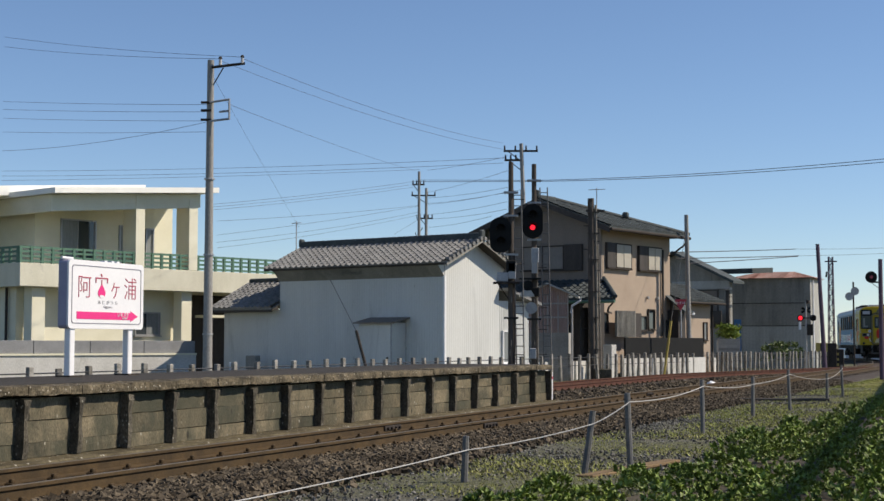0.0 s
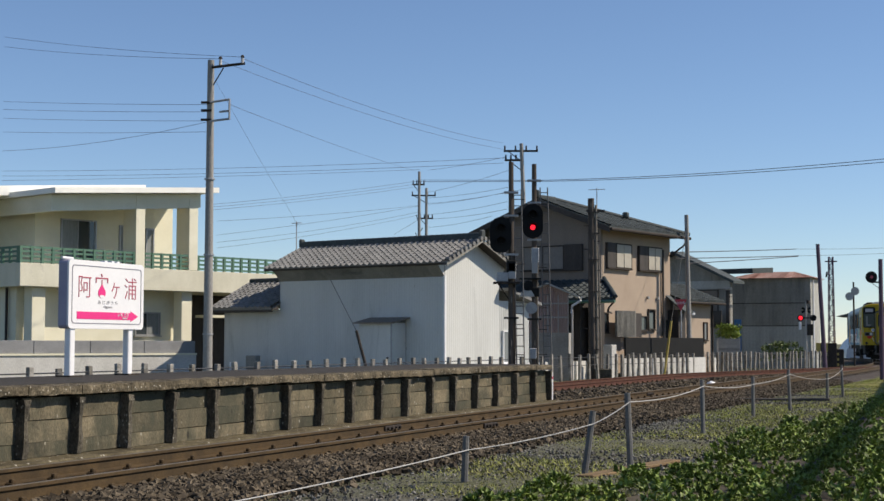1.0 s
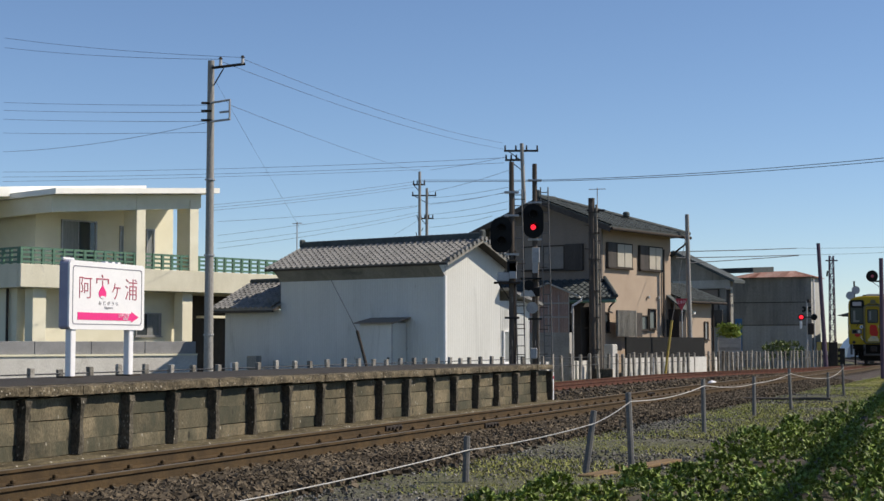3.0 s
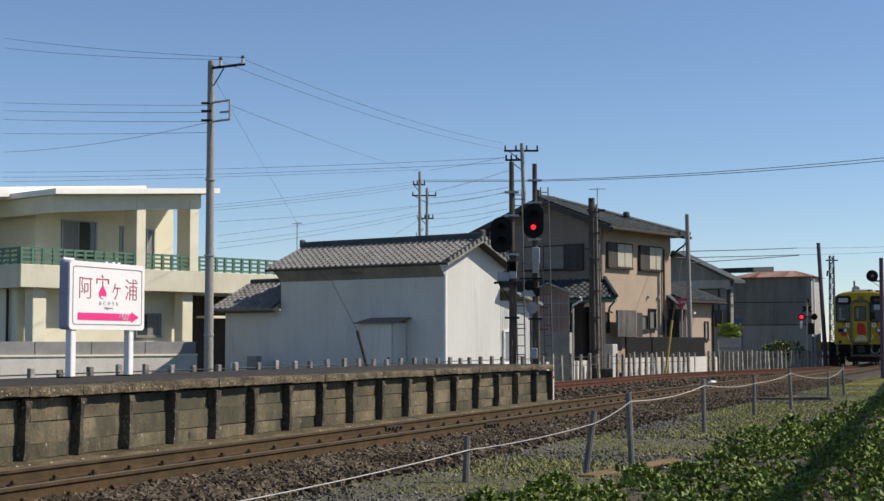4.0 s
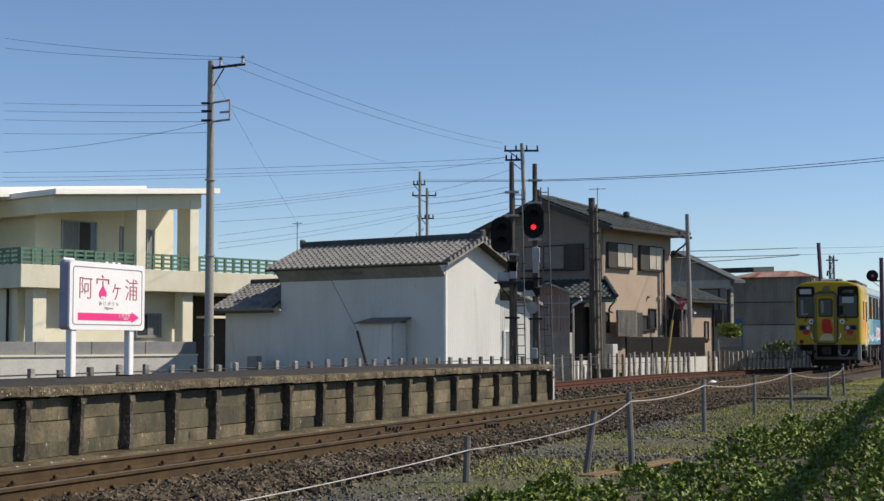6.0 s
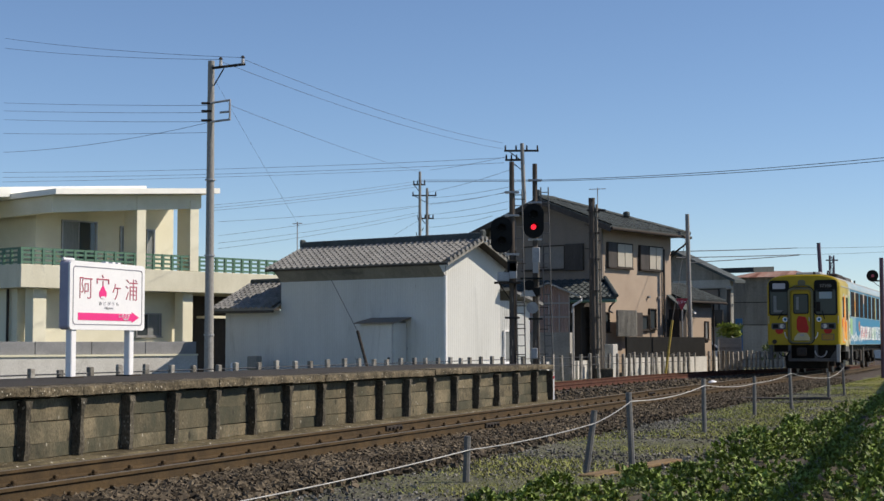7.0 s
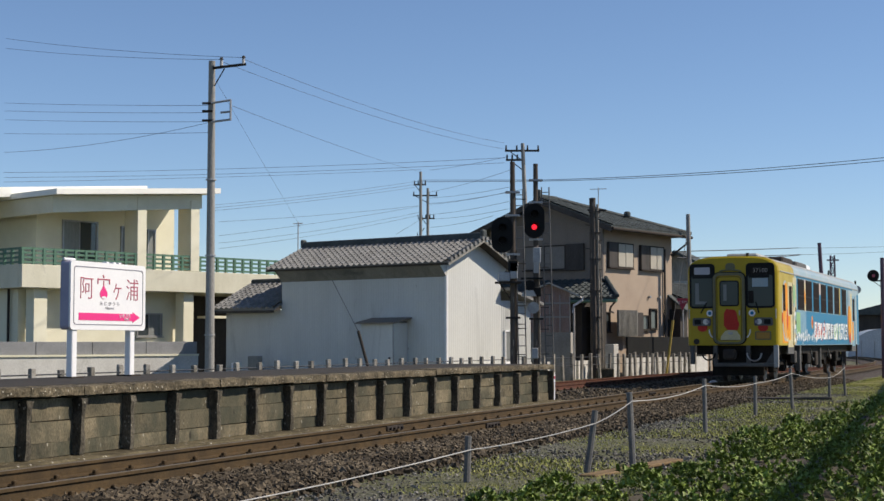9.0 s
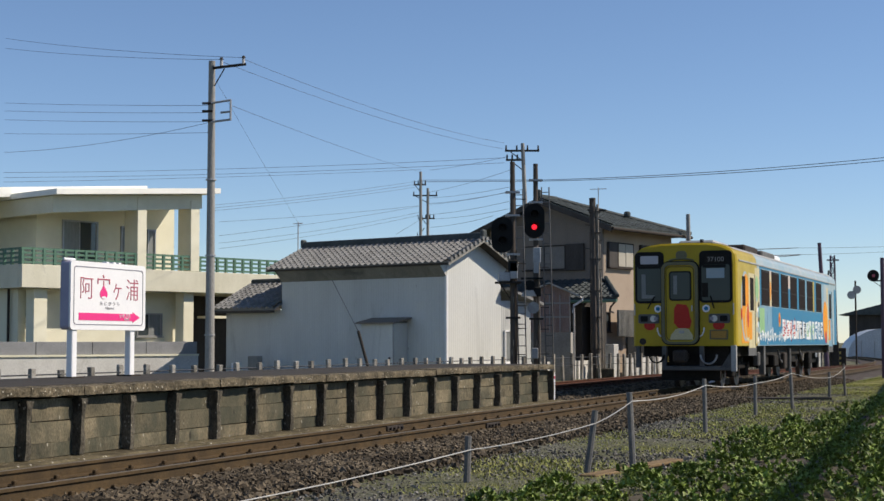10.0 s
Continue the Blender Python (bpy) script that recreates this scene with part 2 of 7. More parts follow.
M_RED = mat("red_train_film", (0.52, 0.04, 0.025), (0.46, 0.035, 0.025), 2, 40, 0.6, 0, spec=0.2)
M_TGREEN = mat("green_train_film", (0.16, 0.38, 0.12), (0.28, 0.46, 0.20), 2, 40, 0.4, 0)
M_TGLASS = glassy("train_window_glass", (0.072, 0.086, 0.078), 0.10, 1.38, 0.0)
M_SGLASS = glassy("train_side_glass", (0.030, 0.026, 0.026), 0.3, 1.02, 0.0)
M_UNDER = mat("underframe_grime", (0.014, 0.013, 0.012), (0.03, 0.026, 0.022), 3, 30, 0.8, 0.3, spec=0.12)
M_SKIRT = mat("grey_bumper_steel", (0.11, 0.107, 0.10), (0.065, 0.062, 0.058), 3, 40, 0.7, 0.2)
M_DOORFRAME = mat("olive_grey_frame", (0.17, 0.152, 0.07), (0.12, 0.11, 0.06), 3, 40, 0.6, 0.1)
M_CREAMFILM = mat("cream_train_film", (0.60, 0.52, 0.30), (0.50, 0.44, 0.27), 3, 40, 0.5, 0, spec=0.2)
M_INSIDE = mat("pale_cab_fitting", (0.22, 0.23, 0.22), (0.17, 0.18, 0.17), 4, 40, 0.6, 0)
M_WHEEL = mat("wheel_steel", (0.16, 0.13, 0.11), (0.10, 0.08, 0.07), 4, 40, 0.6, 0.1, metal=0.5)
M_LEAF = mat("broad_leaf", (0.205, 0.27, 0.045), (0.105, 0.155, 0.027), 1.2, 25, 0.55, 0.1, island=0.5, spec=0.35)
M_LEAFPALE = mat("shrub_leaf", (0.30, 0.36, 0.07), (0.20, 0.27, 0.05), 1.5, 25, 0.6, 0.1, island=0.4, spec=0.3)
M_LEAFDARK = mat("bush_leaf", (0.09, 0.13, 0.03), (0.15, 0.18, 0.05), 1.5, 25, 0.5, 0.1, island=0.4)
M_SOIL = mat("dark_bed_soil", (0.06, 0.05, 0.035), (0.10, 0.085, 0.06), 3, 25, 0.95, 0.6)
M_ROPE = mat("grey_white_rope", (0.52, 0.51, 0.48), (0.40, 0.39, 0.37), 8, 80, 0.9, 0.3)
M_STEELPOST = mat("grey_steel_post", (0.105, 0.108, 0.108), (0.165, 0.155, 0.14), 6, 50, 0.75, 0.15, rand=0.2)
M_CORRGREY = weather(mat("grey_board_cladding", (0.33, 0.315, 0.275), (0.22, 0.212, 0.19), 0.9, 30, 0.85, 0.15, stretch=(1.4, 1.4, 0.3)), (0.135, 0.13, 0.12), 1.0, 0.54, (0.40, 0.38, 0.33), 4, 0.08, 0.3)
M_CORRPALE = weather(mat("pale_board_cladding", (0.46, 0.455, 0.42), (0.37, 0.365, 0.335), 1.0, 30, 0.85, 0.1, stretch=(1.2, 1.2, 0.3)), (0.26, 0.25, 0.225), 1.0, 0.58, (0.28, 0.26, 0.22), 4, 0.08, 0.3)
M_RUSTROOF = mat("rusted_sheet_roof", (0.22, 0.085, 0.055), (0.42, 0.29, 0.24), 0.7, 20, 0.85, 0.1, stretch=(1.3, 0.5, 1), rand=0.3)
M_TARP = mat("blue_sheet", (0.06, 0.20, 0.42), (0.05, 0.16, 0.35), 2, 20, 0.6, 0.1)
M_SLAT = mat("weathered_slat", (0.44, 0.42, 0.39), (0.33, 0.31, 0.28), 3, 30, 0.85, 0.2, rand=0.2)
M_SIGNRED = mat("red_sign_paint", (0.50, 0.04, 0.06), (0.44, 0.035, 0.05), 3, 30, 0.5, 0)
M_SIGYEL = mat("yellow_guard_plastic", (0.50, 0.37, 0.09), (0.43, 0.31, 0.07), 4, 30, 0.5, 0)
M_REDLAMP = glow("red_signal_lamp", (1.0, 0.012, 0.03), 1.1)
M_DIMLAMP = glassy("unlit_lamp_lens", (0.012, 0.011, 0.012), 0.35, 1.3, 0.0)
M_HEADLAMP = glassy("lamp_lens", (0.55, 0.55, 0.52), 0.1)
M_POLYC = mat("greenhouse_film", (0.50, 0.52, 0.54), (0.42, 0.44, 0.46), 1, 10, 0.4, 0.05)
M_BRICKBROWN = mat("brown_corrugated_plastic", (0.31, 0.205, 0.18), (0.40, 0.30, 0.26), 1.6, 30, 0.45, 0.1, stretch=(1.5, 1.5, 0.3))
M_BLOCK = mat("concrete_block", (0.36, 0.345, 0.315), (0.28, 0.265, 0.24), 1.8, 40, 0.9, 0.3)


# ---------------------------------------------------------------- mesh helpers
def part(name, bm, material, parent=None, label="", smooth=False):
    """Links a bmesh as one mesh object under a thing or under a part."""
    me = bpy.data.meshes.new(name)
    if smooth:
        for f in bm.faces:
            f.smooth = True
    bm.to_mesh(me)
    bm.free()
    me.materials.append(material)
    ob = new(name, me)
    ob.parent = parent
    if label:
        tagged(ob, label)
    return ob


def again(name, me, parent, m):
    """One more object on a shared mesh."""
    ob = new(name, me)
    ob.parent = parent
    ob.matrix_basis = m
    return ob


def thing(name, m, label, category, group="", kind=""):
    ob = new(name)
    ob.empty_display_size = 0.2
    ob.matrix_basis = m
    return tagged(ob, label, category, group, kind)


def box(bm, x0, x1, y0, y1, z0, z1, bevel=0.0, m=None):
    v = bmesh.ops.create_cube(bm, size=1)["verts"]
    for p in v:
        p.co = Vector((x0 + (p.co.x + 0.5) * (x1 - x0), y0 + (p.co.y + 0.5) * (y1 - y0), z0 + (p.co.z + 0.5) * (z1 - z0)))
    if bevel:
        e = list({e for p in v for e in p.link_edges})
        r = bmesh.ops.bevel(bm, geom=e, offset=bevel, segments=1, affect="EDGES")
        v = list({p for f in r["faces"] for p in f.verts} | {p for p in v if p.is_valid})
    if m is not None:
        bmesh.ops.transform(bm, matrix=m, verts=v)
    return bm


def bx(*a, **k):
    return box(bmesh.new(), *a, **k)


def rod(bm, a, b, r0, r1=None, n=10, caps=True):
    a, b = Vector(a), Vector(b)
    d = b - a
    q = d.to_track_quat("Z", "Y").to_matrix().to_4x4()
    bmesh.ops.create_cone(bm, cap_ends=caps, segments=n, radius1=r0, radius2=r0 if r1 is None else r1, depth=d.length,
                          matrix=Matrix.Translation((a + b) / 2) @ q)
    return bm


def rd(*a, **k):
    return rod(bmesh.new(), *a, **k)


def prism(bm, outline, y0, y1):
    """An outline in x and z, pushed from y0 to y1."""
    a = [bm.verts.new((x, y0, z)) for x, z in outline]
    b = [bm.verts.new((x, y1, z)) for x, z in outline]
    n = len(outline)
    bm.faces.new(a)
    bm.faces.new(b[::-1])
    for i in range(n):
        bm.faces.new((a[i], b[i], b[(i + 1) % n], a[(i + 1) % n]))
    bmesh.ops.recalc_face_normals(bm, faces=bm.faces)
    return bm


def pr(*a):
    return prism(bmesh.new(), *a)


def disc(bm, c, r, y0, y1, sx=1.0, sz=1.0, n=24):
    return prism(bm, [(c[0] + r * sx * math.cos(i * math.tau / n), c[1] + r * sz * math.sin(i * math.tau / n)) for i in range(n)], y0, y1)


def rounded(x0, x1, z0, z1, r, n=5):
    out = []
    for cx, cz, a0 in ((x1 - r, z1 - r, 0), (x0 + r, z1 - r, 90), (x0 + r, z0 + r, 180), (x1 - r, z0 + r, 270)):
        for i in range(n + 1):
            a = radians(a0 + 90 * i / n)
            out.append((cx + r * math.cos(a), cz + r * math.sin(a)))
    return out


def ring(bm, outer, inner, y0, y1):
    """A frame between two outlines of as many points."""
    n = len(outer)
    rows = [[bm.verts.new((x, y, z)) for x, z in o] for o, y in ((outer, y0), (inner, y0), (inner, y1), (outer, y1))]
    for k in range(4):
        a, b = rows[k], rows[(k + 1) % 4]
        for i in range(n):
            bm.faces.new((a[i], a[(i + 1) % n], b[(i + 1) % n], b[i]))
    bmesh.ops.recalc_face_normals(bm, faces=bm.faces)
    return bm


def lettering(name, text, size, material, parent, m, label, squeeze=1.0, bold=0.0):
    cu = bpy.data.curves.new(name, "FONT")
    cu.body, cu.size, cu.align_x, cu.extrude, cu.offset = text, size, "CENTER", 0.003, bold
    tmp = new("lettering_curve", cu)
    dg = bpy.context.evaluated_depsgraph_get()
    me = bpy.data.meshes.new_from_object(tmp.evaluated_get(dg))
    bpy.data.objects.remove(tmp)
    me.materials.clear()
    me.materials.append(material)
    ob = new(name, me)
    ob.parent = parent
    ob.matrix_basis = m @ Matrix.Diagonal((squeeze, 1, 1, 1))
    return tagged(ob, label)


def tube(bm, pts, r, n=6):
    """One continuous tube through the points."""
    pts = [Vector(p) for p in pts]
    rows = []
    for i, p in enumerate(pts):
        d = (pts[min(i + 1, len(pts) - 1)] - pts[max(i - 1, 0)]).normalized()
        a = d.cross(Vector((0.31, 0.17, 1))).normalized()
        b = d.cross(a)
        rows.append([bm.verts.new(p + r * (math.cos(math.tau * k / n) * a + math.sin(math.tau * k / n) * b)) for k in range(n)])
    for a, b in zip(rows, rows[1:]):
        for k in range(n):
            bm.faces.new((a[k], a[(k + 1) % n], b[(k + 1) % n], b[k]))
    bm.faces.new(rows[0][::-1])
    bm.faces.new(rows[-1])
    return bm


# ---------------------------------------------------------------- the track's line
KNOTS_S = [0, 15, 30, 45, 60, 75, 90, 105, 125, 160]
KNOTS_A = [21.95, 21.5, 21.85, 22.77, 21.44, 20.6, 16.9, 10.87, 6.93, 3.49]     # heading, degrees from +y
STEP = 0.5


def trace(x, y, count):
    pts = []
    for i in range(count):
        a = radians(float(np.interp(i * STEP, KNOTS_S, KNOTS_A)))
        pts.append((x, y, a))
        x, y = x + STEP * math.sin(a), y + STEP * math.cos(a)
    return pts


A0 = radians(KNOTS_A[0])
START = (-3.92 - 14 * math.sin(A0), 13.7 - 14 * math.cos(A0))      # 14 m before the point where s is 0
LINE = [(START[0] + i * STEP * math.sin(A0), START[1] + i * STEP * math.cos(A0), A0) for i in range(28)] + trace(-3.92, 13.7, 330)


def on_line(s, off=0.0):
    """Place and heading on the track's centre line at s metres, off metres to its left."""
    k = max(0.0, min(len(LINE) - 1.001, (s + 14) / STEP))
    i, f = int(k), k - int(k)
    a, b = LINE[i], LINE[i + 1]
    h = a[2] + f * (b[2] - a[2])
    return a[0] + f * (b[0] - a[0]) - off * math.cos(h), a[1] + f * (b[1] - a[1]) + off * math.sin(h), h


TRACK = pose(-3.92, 13.7, 0, 0, 0, 90 - KNOTS_A[0])     # x along the straight track, y to its left, z up from the rail heads


def sweep(bm, profile, s0, s1, step=1.0, off=lambda s: 0.0):
    """A profile in (to the left, up) along the track."""
    rows = []
    n = int((s1 - s0) / step)
    for i in range(n + 1):
        s = s0 + (s1 - s0) * i / n
        x, y, h = on_line(s, off(s))
        rows.append([bm.verts.new((x - u * math.cos(h), y + u * math.sin(h), z)) for u, z in profile])
    k = len(profile)
    for a, b in zip(rows, rows[1:]):
        for j in range(k):
            bm.faces.new((a[j], a[(j + 1) % k], b[(j + 1) % k], b[j]))
    bm.faces.new(rows[0])
    bm.faces.new(rows[-1][::-1])
    bmesh.ops.recalc_face_normals(bm, faces=bm.faces)
    return bm


# ---------------------------------------------------------------- ground, track and platform
def ground():
    bm = bmesh.new()
    near = bmesh.ops.create_grid(bm, x_segments=90, y_segments=110, size=1)["verts"]
    for v in near:
        x, y = -30 + (v.co.x + 1) * 45, -15 + (v.co.y + 1) * 60
        edge = min(x + 30, 60 - x, y + 15, 105 - y)
        v.co = Vector((x, y, -0.24 + min(1, edge / 6) * 0.05 * noise.noise((x * 0.35, y * 0.35, 0))))
    # the same sheet goes on to the horizon
    rim = [v for v in bm.verts if v.is_boundary]
    far = bmesh.ops.extrude_edge_only(bm, edges=[e for e in bm.edges if e.is_boundary])["geom"]
    for v in far:
        if isinstance(v, bmesh.types.BMVert):
            d = Vector((v.co.x - 15, v.co.y - 45, 0)).normalized()
            v.co = Vector((d.x * 3500, 45 + d.y * 3500, -0.24))
    return tagged(part("ground", bm, M_GROUND, smooth=True), "bare gravelly soil beside the railway", "ground", kind="structure")


ground()


def stones(name, count, place, size, material, label, seed):
    """Loose stones as small crooked blocks in one mesh."""
    rng = np.random.default_rng(seed)
    base = np.array([(x, y, z) for x in (-1, 1) for y in (-1, 1) for z in (-1, 1)], float) * 0.5
    quads = np.array([(0, 1, 3, 2), (4, 6, 7, 5), (0, 4, 5, 1), (2, 3, 7, 6), (0, 2, 6, 4), (1, 5, 7, 3)])
    verts, faces = [], []
    for i in range(count):
        p = place(rng)
        s = size * rng.uniform(0.55, 1.35)
        v = (base + rng.uniform(-0.17, 0.17, (8, 3))) * s * rng.uniform(0.6, 1.2, 3)
        q = Euler(rng.uniform(0, 6.28, 3)).to_matrix()
        verts.append(v @ np.array(q).T + np.array(p))
        faces.append(quads + 8 * i)
    me = bpy.data.meshes.new(name)
    me.from_pydata(np.concatenate(verts).tolist(), [], np.concatenate(faces).tolist())
    me.materials.append(material)
    return tagged(new(name, me), label, "ballast", kind="stuff")


def siding_off(s):
    """How far the siding's centre lies to the left of the main track's."""
    k = max(0.0, min(1.0, (s - 44) / 32))
    return 4.8 * (1 - k * k * (3 - 2 * k))


RAIL = [(-0.062, -0.15), (-0.062, -0.137), (-0.01, -0.122), (-0.01, -0.042), (-0.033, -0.032), (-0.033, -0.004),
        (0.033, -0.004), (0.033, -0.032), (0.01, -0.042), (0.01, -0.122), (0.062, -0.137), (0.062, -0.15)]
HEAD = [(-0.026, -0.004), (-0.026, 0.0), (0.026, 0.0), (0.026, -0.004)]


def track(name, s0, s1, off, rust, top, label):
    t = thing(name, pose(0, 0, 0), label, "railway track", kind="structure")
    for side in (-0.5665, 0.5665):
        f = (lambda k: lambda s: off(s) + k)(side)
        r = part("rail", sweep(bmesh.new(), RAIL, s0, s1, 0.75, f), rust, t)
        part("rail_head", sweep(bmesh.new(), HEAD, s0, s1, 0.75, f), top, r, "worn running surface")
    wood = bx(-1.05, 1.05, -0.11, 0.11, -0.29, -0.152).copy()
    me = bpy.data.meshes.new("sleeper")
    wood.to_mesh(me)
    me.materials.append(M_SLEEPER)
    clip_bm = bmesh.new()
    box(clip_bm, -0.15, 0.15, -0.08, 0.08, -0.152, -0.135)
    for q in (-0.085, 0.085):
        box(clip_bm, q - 0.022, q + 0.022, -0.03, 0.03, -0.14, -0.095, 0.008)
    clip = bpy.data.meshes.new("rail_clip")
    clip_bm.to_mesh(clip)
    clip_bm.free()
    clip.materials.append(M_RUST)
    n = int((min(s1, 75) - max(s0, -2)) / 0.66)
    for i in range(n):
        s = max(s0, -2) + 0.66 * i
        x, y, h = on_line(s, off(s))
        again("sleeper", me, t, pose(x, y, 0, 0, 0, -math.degrees(h)))
        if s < 45:
            for side in (-0.5665, 0.5665):
                again("rail_clip", clip, t, pose(x + side * math.cos(h), y - side * math.sin(h), 0, 0, 0, -math.degrees(h)))
    return t


main_track = track("main_track", -10, 145, lambda s: 0.0, M_RUST, M_RAILTOP, "railway track with brown rusty rails and worn heads")
siding = track("siding_track", 22, 78, siding_off, M_RUST_RED, M_RUST, "disused siding with reddish rusty rails")

# fishplates at the joints by the platform
for s, side in ((9.9, 0.5665), (11.2, -0.5665), (26.5, 0.5665), (-4, -0.5665)):
    x, y, h = on_line(s, side)
    bm = bmesh.new()
    box(bm, -0.04, 0.04, -0.3, 0.3, -0.125, -0.045, 0.008)
    for k in (-0.22, -0.08, 0.08, 0.22):
        rod(bm, (0.03, k, -0.085), (0.075, k, -0.085), 0.022, n=6)
        rod(bm, (-0.03, k, -0.085), (-0.075, k, -0.085), 0.022, n=6)
    fp = part("fishplate", bm, M_DARKIRON, main_track, "bolted dark joint plate")
    fp.matrix_basis = pose(x, y, 0, 0, 0, -math.degrees(h))


def bed(name, prof, s0, s1, off, label):
    ob = part(name, sweep(bmesh.new(), prof, s0, s1, 1.0, off), M_BED)
    return tagged(ob, label, "ballast", kind="structure")


bed("ballast_bed", [(-2.3, -0.30), (-1.45, -0.17), (1.5, -0.165), (1.7, -0.30)], -12, 150, lambda s: 0.0, "brown grey crushed stone bed under the track")
bed("siding_bed", [(-1.5, -0.30), (-1.1, -0.165), (1.1, -0.165), (1.6, -0.30)], 21.9, 66, siding_off, "grey crushed stone bed under the siding")


def bank(rng):
    s = rng.uniform(0, 1) ** 1.6 * 50 - 3
    u = rng.triangular(-2.35, -1.2, 0.2)
    x, y, h = on_line(s, u)
    z = -0.16 if u > -1.5 else -0.16 - 0.10 * (-1.5 - u) / 1.1
    return x, y, max(z, -0.25) + rng.uniform(-0.01, 0.015)


def between(rng):
    s = rng.uniform(22, 62)
    x, y, h = on_line(s, rng.uniform(1.3, max(1.4, siding_off(s) - 0.4)))
    return x, y, -0.2 + rng.uniform(-0.02, 0.02)


def strewn(rng):
    s = rng.uniform(0, 40)
    x, y, h = on_line(s, -2.2 - rng.uniform(0, 1) ** 1.3 * 5)
    return x, y, -0.235 + rng.uniform(-0.01, 0.015)


stones("ballast_stones", 34000, bank, 0.044, M_BALLAST, "loose brown and grey track ballast stones", 1)
stones("siding_stones", 5000, between, 0.075, M_BALLAST, "loose ballast stones between the tracks", 2)
stones("strewn_stones", 22000, strewn, 0.024, M_GRAVEL, "scattered small stones on the soil", 3)


def blades(name, count, place, size, material, label, category, seed, lean=0.5):
    """Grass blades, three-cornered, in one mesh."""
    rng = np.random.default_rng(seed)
    verts, faces = [], []
    for i in range(count):
        x, y, z = place(rng)
        h, a = size * rng.uniform(0.4, 1.4), rng.uniform(0, 6.28)
        w, l = h * 0.17, h * lean * rng.uniform(-1, 1)
        ca, sa = math.cos(a), math.sin(a)
        k = 3 * i
        verts += [(x - w * ca, y - w * sa, z), (x + w * ca, y + w * sa, z), (x + l * sa, y - l * ca, z + h)]
        faces.append((k, k + 1, k + 2))
    me = bpy.data.meshes.new(name)
    me.from_pydata(verts, [], faces)
    me.materials.append(material)
    return tagged(new(name, me), label, category, kind="stuff")


def verge(rng):
    while True:
        s, u = rng.uniform(2, 62), -2.25 - rng.uniform(0, 7)
        x, y, h = on_line(s, u)
        if noise.noise((x * 0.45, y * 0.45, 3.1)) + 0.016 * (y - 22) > 0.05 + rng.uniform(-0.2, 0.2):
            return x, y, -0.24


blades("verge_grass", 170000, verge, 0.042, M_GRASS, "thin yellow-green grass on the verge", "grass", 4, 2.2)

bm = bmesh.new()
rows = []
# the turf dips under the soil along its ragged rims
for i in range(141):
    s = 17 + (i / 140) ** 1.35 * 100
    row = []
    for j in range(31):
        u = -2.3 - 34 * (j / 30) ** 1.9
        x, y, h = on_line(s, u)
        rise = min(0.05, (s - 24) * 0.0022) + min(0.0, (-u - 3.3) * 0.05)
        row.append(bm.verts.new((x, y, -0.252 + rise + 0.05 * noise.noise((x * 0.6, y * 0.6, 4)) + 0.03 * noise.noise((x * 1.7, y * 1.7, 9)))))
    rows.append(row)
for a, b in zip(rows, rows[1:]):
    for j in range(30):
        bm.faces.new((a[j], a[j + 1], b[j + 1], b[j]))
tagged(part("turf", bm, M_TURF, smooth=True), "patchy yellow-green turf beside the track", "grass", kind="structure")

# platform: x along the track, y away from it
P_Y, P_END, P_TOP = 1.52, 20.72, 0.745
platform = thing("platform", TRACK, "old low concrete station platform with dark buttressed wall", "platform", kind="structure")
part("platform_fill", bx(-9, P_END - 0.1, P_Y + 0.25, 4.2, -0.3, P_TOP - 0.03), M_PILASTER, platform)
part("platform_surface", bx(-9, P_END - 0.02, P_Y + 0.30, 4.25, P_TOP - 0.03, P_TOP), M_ASPHALT, platform, "dark asphalt surface")
part("footing", bx(-9, P_END + 0.1, P_Y - 0.36, P_Y + 0.2, -0.3, -0.05, 0.02), M_KERB, platform, "pale crumbling concrete footing")
PITCH = 1.085
edges = [2.1 - 0.97 * (11 - i) for i in range(11)] + [2.1 + 0.97 * i + 0.0075 * i * i for i in range(18)]
edges = [e for e in edges if e < P_END - 0.6] + [P_END - 0.08]
rng = np.random.default_rng(5)


